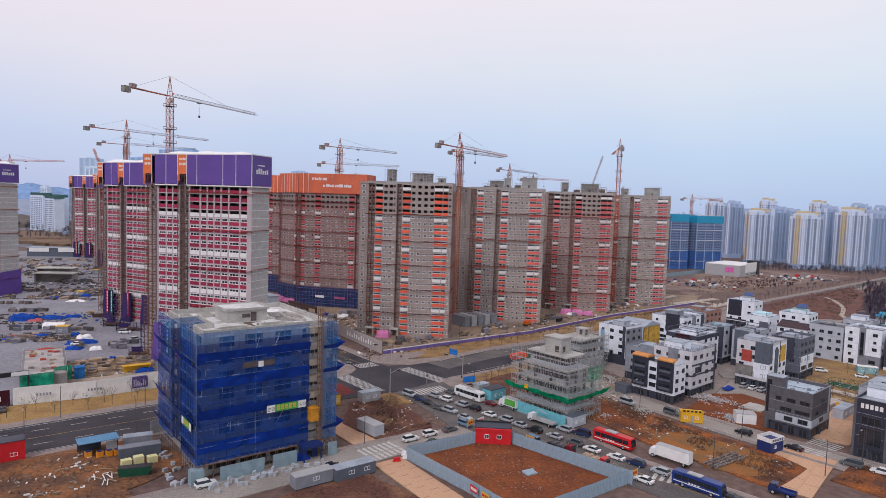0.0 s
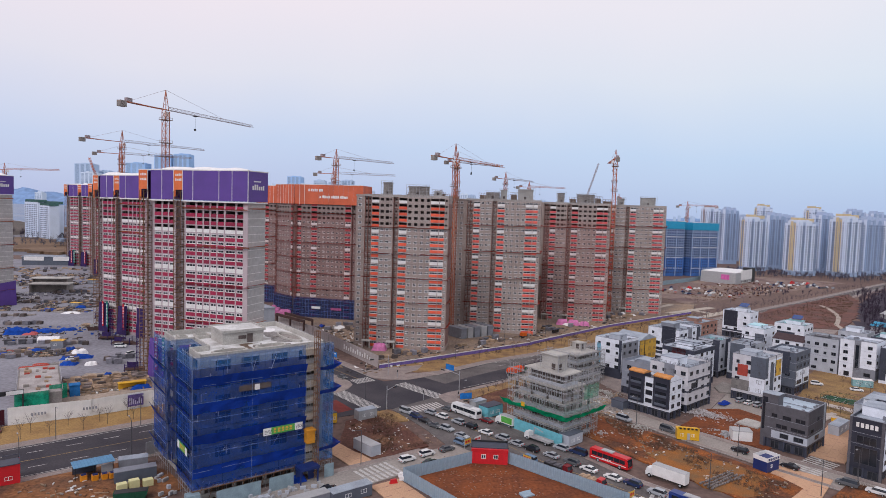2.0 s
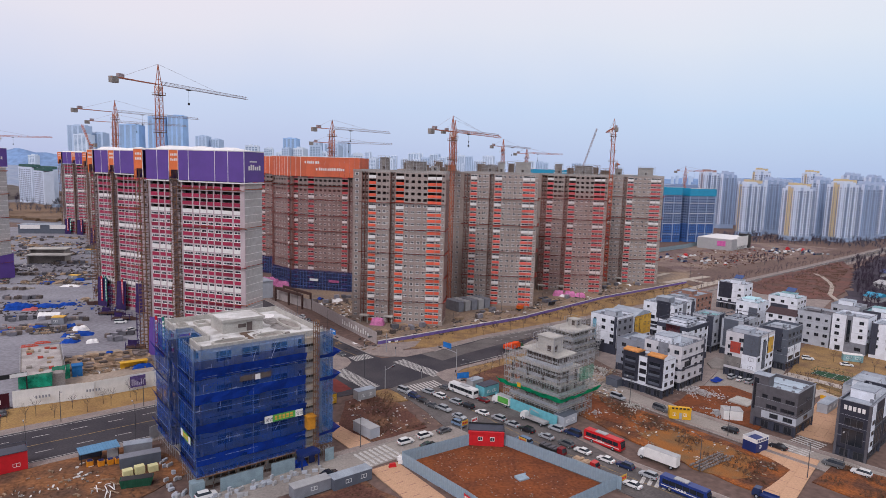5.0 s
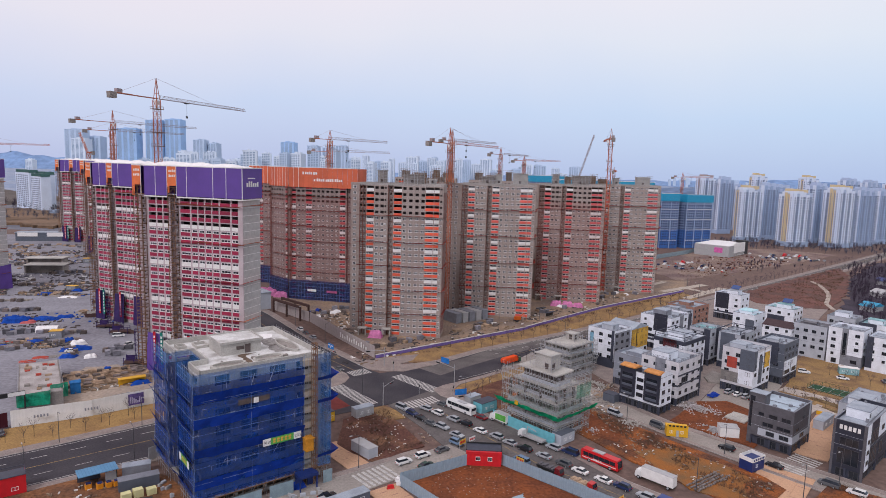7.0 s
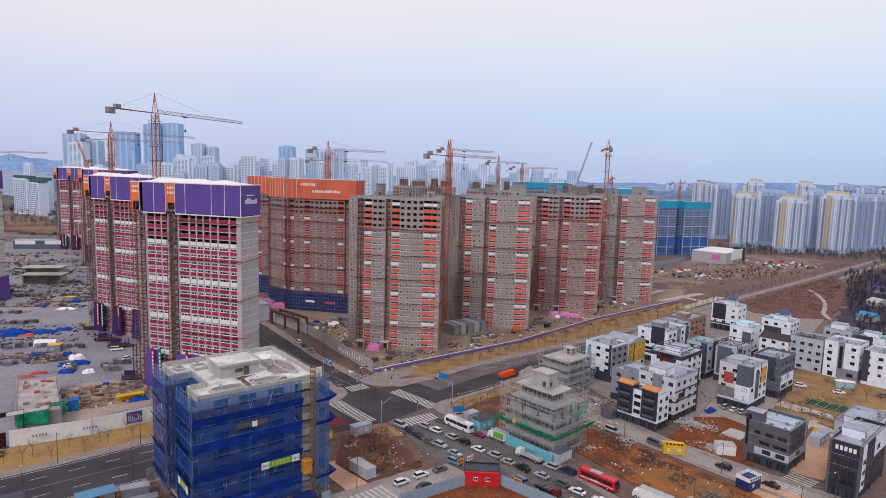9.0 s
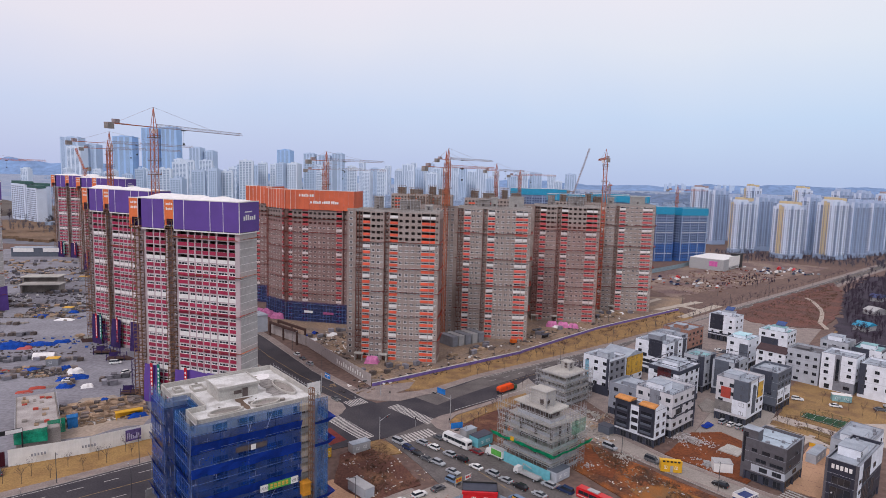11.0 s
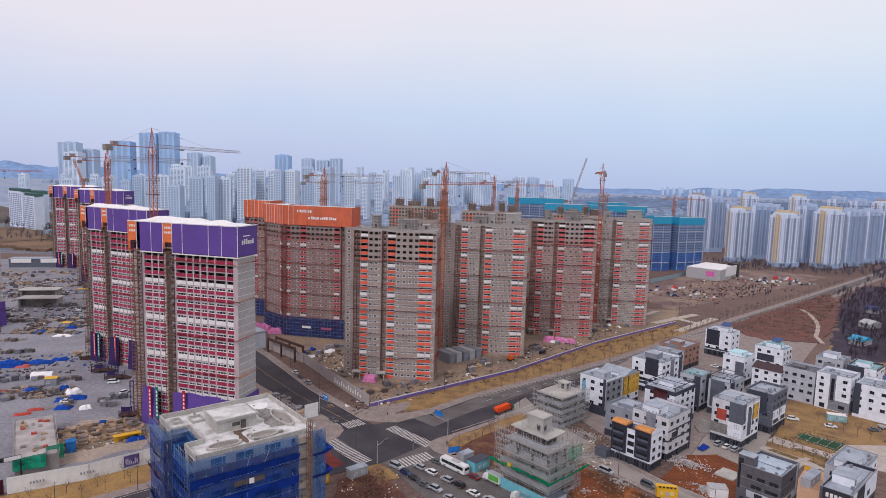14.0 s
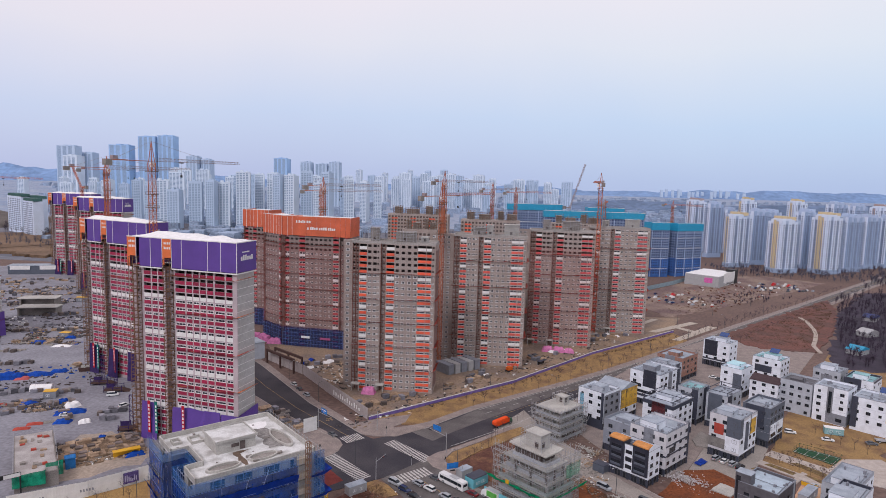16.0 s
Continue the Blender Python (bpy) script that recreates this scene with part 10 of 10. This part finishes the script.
def woods(name, cells, count, ha, hb, seed, label, m=M_WOOD):
    s, r = Shape(), random.Random(seed)
    for i in range(count):
        (ax, ay), (bx, by), (cx, cy), (dx, dy) = cells
        u, v = r.random(), r.random()
        x = (ax * (1 - u) + bx * u) * (1 - v) + (dx * (1 - u) + cx * u) * v
        y = (ay * (1 - u) + by * u) * (1 - v) + (dy * (1 - u) + cy * u) * v
        h = r.uniform(ha, hb)
        s.bar((x, y, 0), (x, y, h * 0.5), 0.14, 0, 3)
        for j in range(30):
            a = r.uniform(0, 6.28)
            e = Vector((math.cos(a) * r.uniform(0.2, 0.9), math.sin(a) * r.uniform(0.2, 0.9), r.uniform(0.3, 1.0))).normalized()
            p = Vector((x, y, h * r.uniform(0.25, 0.7)))
            q = p + e * h * r.uniform(0.2, 0.45)
            s.bar(p, q, 0.085, 0, 3, 0.03)
    solo(name, s, m, label, "wood", kind="stuff")


woods("bare_wood", ((235, 345), (330, 335), (560, 590), (372, 570)), 900, 4.5, 8, 1, "dark purple brown bare winter wood")
woods("bare_wood", ((380, 560), (560, 560), (660, 760), (520, 720)), 260, 5, 9, 2, "dark bare winter wood beside the far road")
woods("bare_wood", ((-760, 1030), (-440, 830), (-400, 900), (-700, 1120)), 170, 9, 14, 3, "dark bare wood before the white slabs")
woods("bare_scrub", ((340, 700), (560, 690), (640, 800), (330, 760)), 150, 4, 8, 4, "brown bare trees at the foot of the estate")
woods("bare_scrub", ((225, 540), (300, 590), (340, 570), (265, 520)), 60, 2, 4, 5, "brown bare scrub on the open field")
# far trees: blue grey haze is part of the twig colour
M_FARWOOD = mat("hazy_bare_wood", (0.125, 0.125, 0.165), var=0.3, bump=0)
woods("bare_wood", ((-620, 800), (-300, 740), (-200, 1000), (-560, 1040)), 420, 7, 13, 6, "hazy blue grey bare wood beyond the site", M_FARWOOD)
woods("bare_wood", ((-200, 900), (60, 900), (100, 1150), (-240, 1080)), 260, 7, 13, 7, "hazy blue grey bare wood before the far city", M_FARWOOD)
woods("bare_wood", ((600, 800), (900, 980), (900, 1300), (420, 960)), 300, 7, 12, 8, "hazy blue grey bare wood beyond the estate", M_FARWOOD)
woods("bare_scrub", ((330, 690), (590, 640), (700, 770), (340, 775)), 380, 4, 9, 14, "hazy bare trees at the foot of the estate", M_FARWOOD)
# pale path past the slope
strip_a = [(288, 480), (285, 466), (281, 455), (275, 440), (268, 426), (258, 410), (247, 394), (241, 377)]
solo("pavement_path", strip(Shape(), line_shift(strip_a, 1.3), line_shift(strip_a, -1.3), -0.3, 0.5), mat("pale_path", (0.42, 0.36, 0.31), var=0.15), "pale trodden path beside the wood", "path", kind="structure")
# blue roofed sheds in the wood
for x, y, t, m in ((262, 372, 30, M_TEALSHEET), (282, 352, 10, M_CHARCOAL), (296, 366, 10, M_BLACK), (300, 420, 20, M_SHEETGREY), (340, 470, 40, M_NAVY)):
    root = thing("shed", spot(x, y, t), "low shed with a coloured sheet roof in the wood", "shed", "sheds in the wood")
    part("wall", Shape().box(0, 0, 0, 12, 8, 3.2), M_SHEETGREY, root)
    part("roof", Shape().side([(-0.5, 3.2), (12.5, 3.2), (6, 5.4)], -0.5, 8.5), m, root)
# dry scrub on the plots: clumps of thin stalks
def scrub(cells, count, seed, h=0.9, w=0.035):
    s, r = Shape(), random.Random(seed)
    (ax, ay), (bx, by), (cx, cy), (dx, dy) = cells
    for i in range(count):
        u, v = r.random(), r.random()
        x = (ax * (1 - u) + bx * u) * (1 - v) + (dx * (1 - u) + cx * u) * v
        y = (ay * (1 - u) + by * u) * (1 - v) + (dy * (1 - u) + cy * u) * v
        if noise.noise(Vector((x * 0.15, y * 0.15, seed))) < -0.05:
            continue
        for j in range(6):
            a, q = r.uniform(0, 6.28), r.uniform(0.15, 0.6)
            s.bar((x, y, 0.05), (x + q * math.cos(a), y + q * math.sin(a), h * r.uniform(0.4, 1.2)), w, 0, 3, 0.01)
    solo("dry_scrub", s, mat("dry_stalks", (0.16, 0.10, 0.07), var=0.3, bump=0), "dry brown weeds on the vacant plot", "weeds", kind="stuff")


scrub(((44, 206), (78, 142), (88, 152), (58, 196)), 1600, 1)
scrub(((-28, 188), (-17, 164), (-3, 173), (-16, 199)), 700, 2)
scrub(((-130, 112), (-66, 118), (-60, 142), (-98, 140)), 700, 3, 0.5)
scrub(((94, 147), (106, 156), (120, 141), (112, 126)), 600, 4, 1.0)
scrub(((-28, 130), (-16, 140), (6, 118), (-10, 98)), 400, 5, 0.6)

scrub(((200, 412), (238, 382), (326, 500), (350, 552)), 3200, 6, 1.0, 0.07)
scrub(((186, 474), (250, 522), (412, 660), (215, 590)), 1600, 7, 0.7, 0.06)
scrub(((-20, 258), (4, 268), (160, 412), (166, 420)), 900, 8, 0.8, 0.06)
scrub(((128, 228), (138, 208), (160, 212), (156, 240)), 500, 9, 0.6, 0.05)


# loose rubbish and offcuts: heaps of small boards, blocks and bags, lying in clusters
def litter(name, centre, along, across, head, count, m, seed, label, size=(0.3, 1.6), z=0.06, cut=0.02, grain=0.13):
    s, r = Shape(), random.Random(seed)
    c, q = math.cos(radians(head)), math.sin(radians(head))
    for i in range(count):
        u, v = r.uniform(-along, along), r.uniform(-across, across)
        x, y = centre[0] + c * u - q * v, centre[1] + q * u + c * v
        bx, by = x + 129.4, y - 188.4
        lu, lv = bx * math.cos(radians(33)) + by * math.sin(radians(33)), -bx * math.sin(radians(33)) + by * math.cos(radians(33))
        if noise.noise(Vector((x * grain, y * grain, seed % 7))) < cut or (-2 < lu < 13 and -2 < lv < 39):
            continue
        a = radians(head) + r.choice((0, 0, 1.57)) + r.uniform(-0.4, 0.4)
        ln, w, h = r.uniform(*size), r.uniform(0.15, size[1] * 0.32), r.uniform(0.08, size[1] * 0.28)
        ca, sa = math.cos(a) * ln / 2, math.sin(a) * ln / 2
        cb, sb = -math.sin(a) * w / 2, math.cos(a) * w / 2
        s.prism([(x - ca - cb, y - sa - sb), (x + ca - cb, y + sa - sb), (x + ca + cb, y + sa + sb), (x - ca + cb, y - sa + sb)], z, z + h)
    if s.v:
        solo(name, s, m, label, "building rubbish", kind="stuff")


M_DARKSTEEL = mat("dark_oily_steel", (0.12, 0.105, 0.105), var=0.4)
M_BLUEBITS = mat("blue_plastic", (0.02, 0.09, 0.40), var=0.3)
for k, (m, n, size, name) in enumerate(((M_DARKSTEEL, 1500, (0.5, 3.2), "steel_litter"), (M_CONCDARK, 1100, (0.5, 2.6), "concrete_litter"), (M_TIMBER, 800, (0.6, 3.0), "timber_litter"), (M_WHITEP, 70, (0.4, 2.0), "bag_litter"), (M_BLUEBITS, 160, (0.6, 2.6), "plastic_litter"), (M_BRICKRED, 120, (0.6, 2.4), "red_litter"))):
    lab = ("dark steel offcuts strewn over the site", "grey concrete bits strewn over the site", "brown timber offcuts strewn over the site", "pale bags strewn over the site", "blue plastic bits strewn over the site", "red sheet bits strewn over the site")[k]
    for j, (ctr, al, ac, hd, share) in enumerate((((-174, 260), 20, 9, 30, 0.10), ((-234, 372), 28, 16, 5, 0.14), ((-310, 490), 90, 50, 15, 0.40), ((-123, 222), 14, 9, 33, 0.10))):
        litter(name, ctr, al, ac, hd, int(n * share * 3), m, 50 + 7 * k + j, lab, size, cut=-0.02 + 0.05 * (k % 3), grain=0.07)
for k, m in enumerate((M_TIMBER, M_CONCDARK, M_WHITEP)):
    litter("timber_litter" if k == 0 else "concrete_litter", (-120, 219), 15, 10, 33, (900, 200, 40)[k], m, 90 + k, "offcuts strewn beside the white hoarding", (0.4, 2.2), cut=-0.3)
    litter("plot_litter", (58, 180), 40, 9, 128, (220, 220, 50)[k], (M_TIMBER, M_CONCDARK, M_WHITEP)[k], 95 + k, "rubbish strewn over the vacant plot", (0.2, 1.0), z=0.3)
    litter("site_litter", (-190, 300), 34, 18, 20, (260, 220, 60)[k], (M_DARKSTEEL, M_FORM, M_BLUEBITS)[k], 130 + k, "dark building rubbish strewn between the stacks", (0.5, 2.6), cut=0.0, grain=0.06)
    litter("site_litter", (-250, 410), 40, 26, 20, (320, 280, 90)[k], (M_DARKSTEEL, M_SITECRATE, M_WHITEP)[k], 140 + k, "dark building rubbish strewn between the stacks", (0.6, 3.0), cut=0.0, grain=0.06)
    litter("pen_litter", (14, 147), 22, 9, -45, (60, 120, 45)[k], (M_TIMBER, M_BROWNBRICK, M_CONCDARK)[k], 120 + k, "small scraps strewn over the red earth", (0.12, 0.5), z=0.06, cut=-0.4)
    litter("plot_litter", (60, 214), 16, 8, 44, (300, 300, 90)[k], (M_TIMBER, M_CONCDARK, M_WHITEP)[k], 100 + k, "building rubbish beside the houses", (0.3, 1.4), z=0.1)
    litter("field_litter", (262, 570), 80, 34, 44, (60, 420, 40)[k], (M_BRICKRED, M_DARKSOIL, M_WHITEP)[k], 105 + k, "rubbish and machines on the open field", (0.8, 3.2), z=0.1)
    litter("site_litter", (40, 322), 110, 9, 44, (420, 420, 90)[k], (M_TIMBER, M_DARKSTEEL, M_WHITEP)[k], 110 + k, "building rubbish at the foot of the towers", (0.4, 2.2), z=0.06)
    litter("site_litter", (-48, 320), 26, 16, 128, 200, (M_TIMBER, M_DARKSTEEL, M_WHITEP)[k], 115 + k, "building rubbish inside the site gate", (0.4, 2.2), z=0.06)
    litter("plot_litter", (-14, 181), 14, 10, 120, (60, 90, 110)[k], (M_TIMBER, M_CONCDARK, M_WHITEP)[k], 130 + k, "pale rubbish strewn over the corner plot", (0.15, 0.7), z=0.2, cut=0.1)
    litter("plot_litter", (-95, 125), 30, 10, 38, 180, (M_TIMBER, M_CONCDARK, M_WHITEP)[k], 120 + k, "rubbish strewn over the bare plot", (0.2, 1.3), z=0.12)
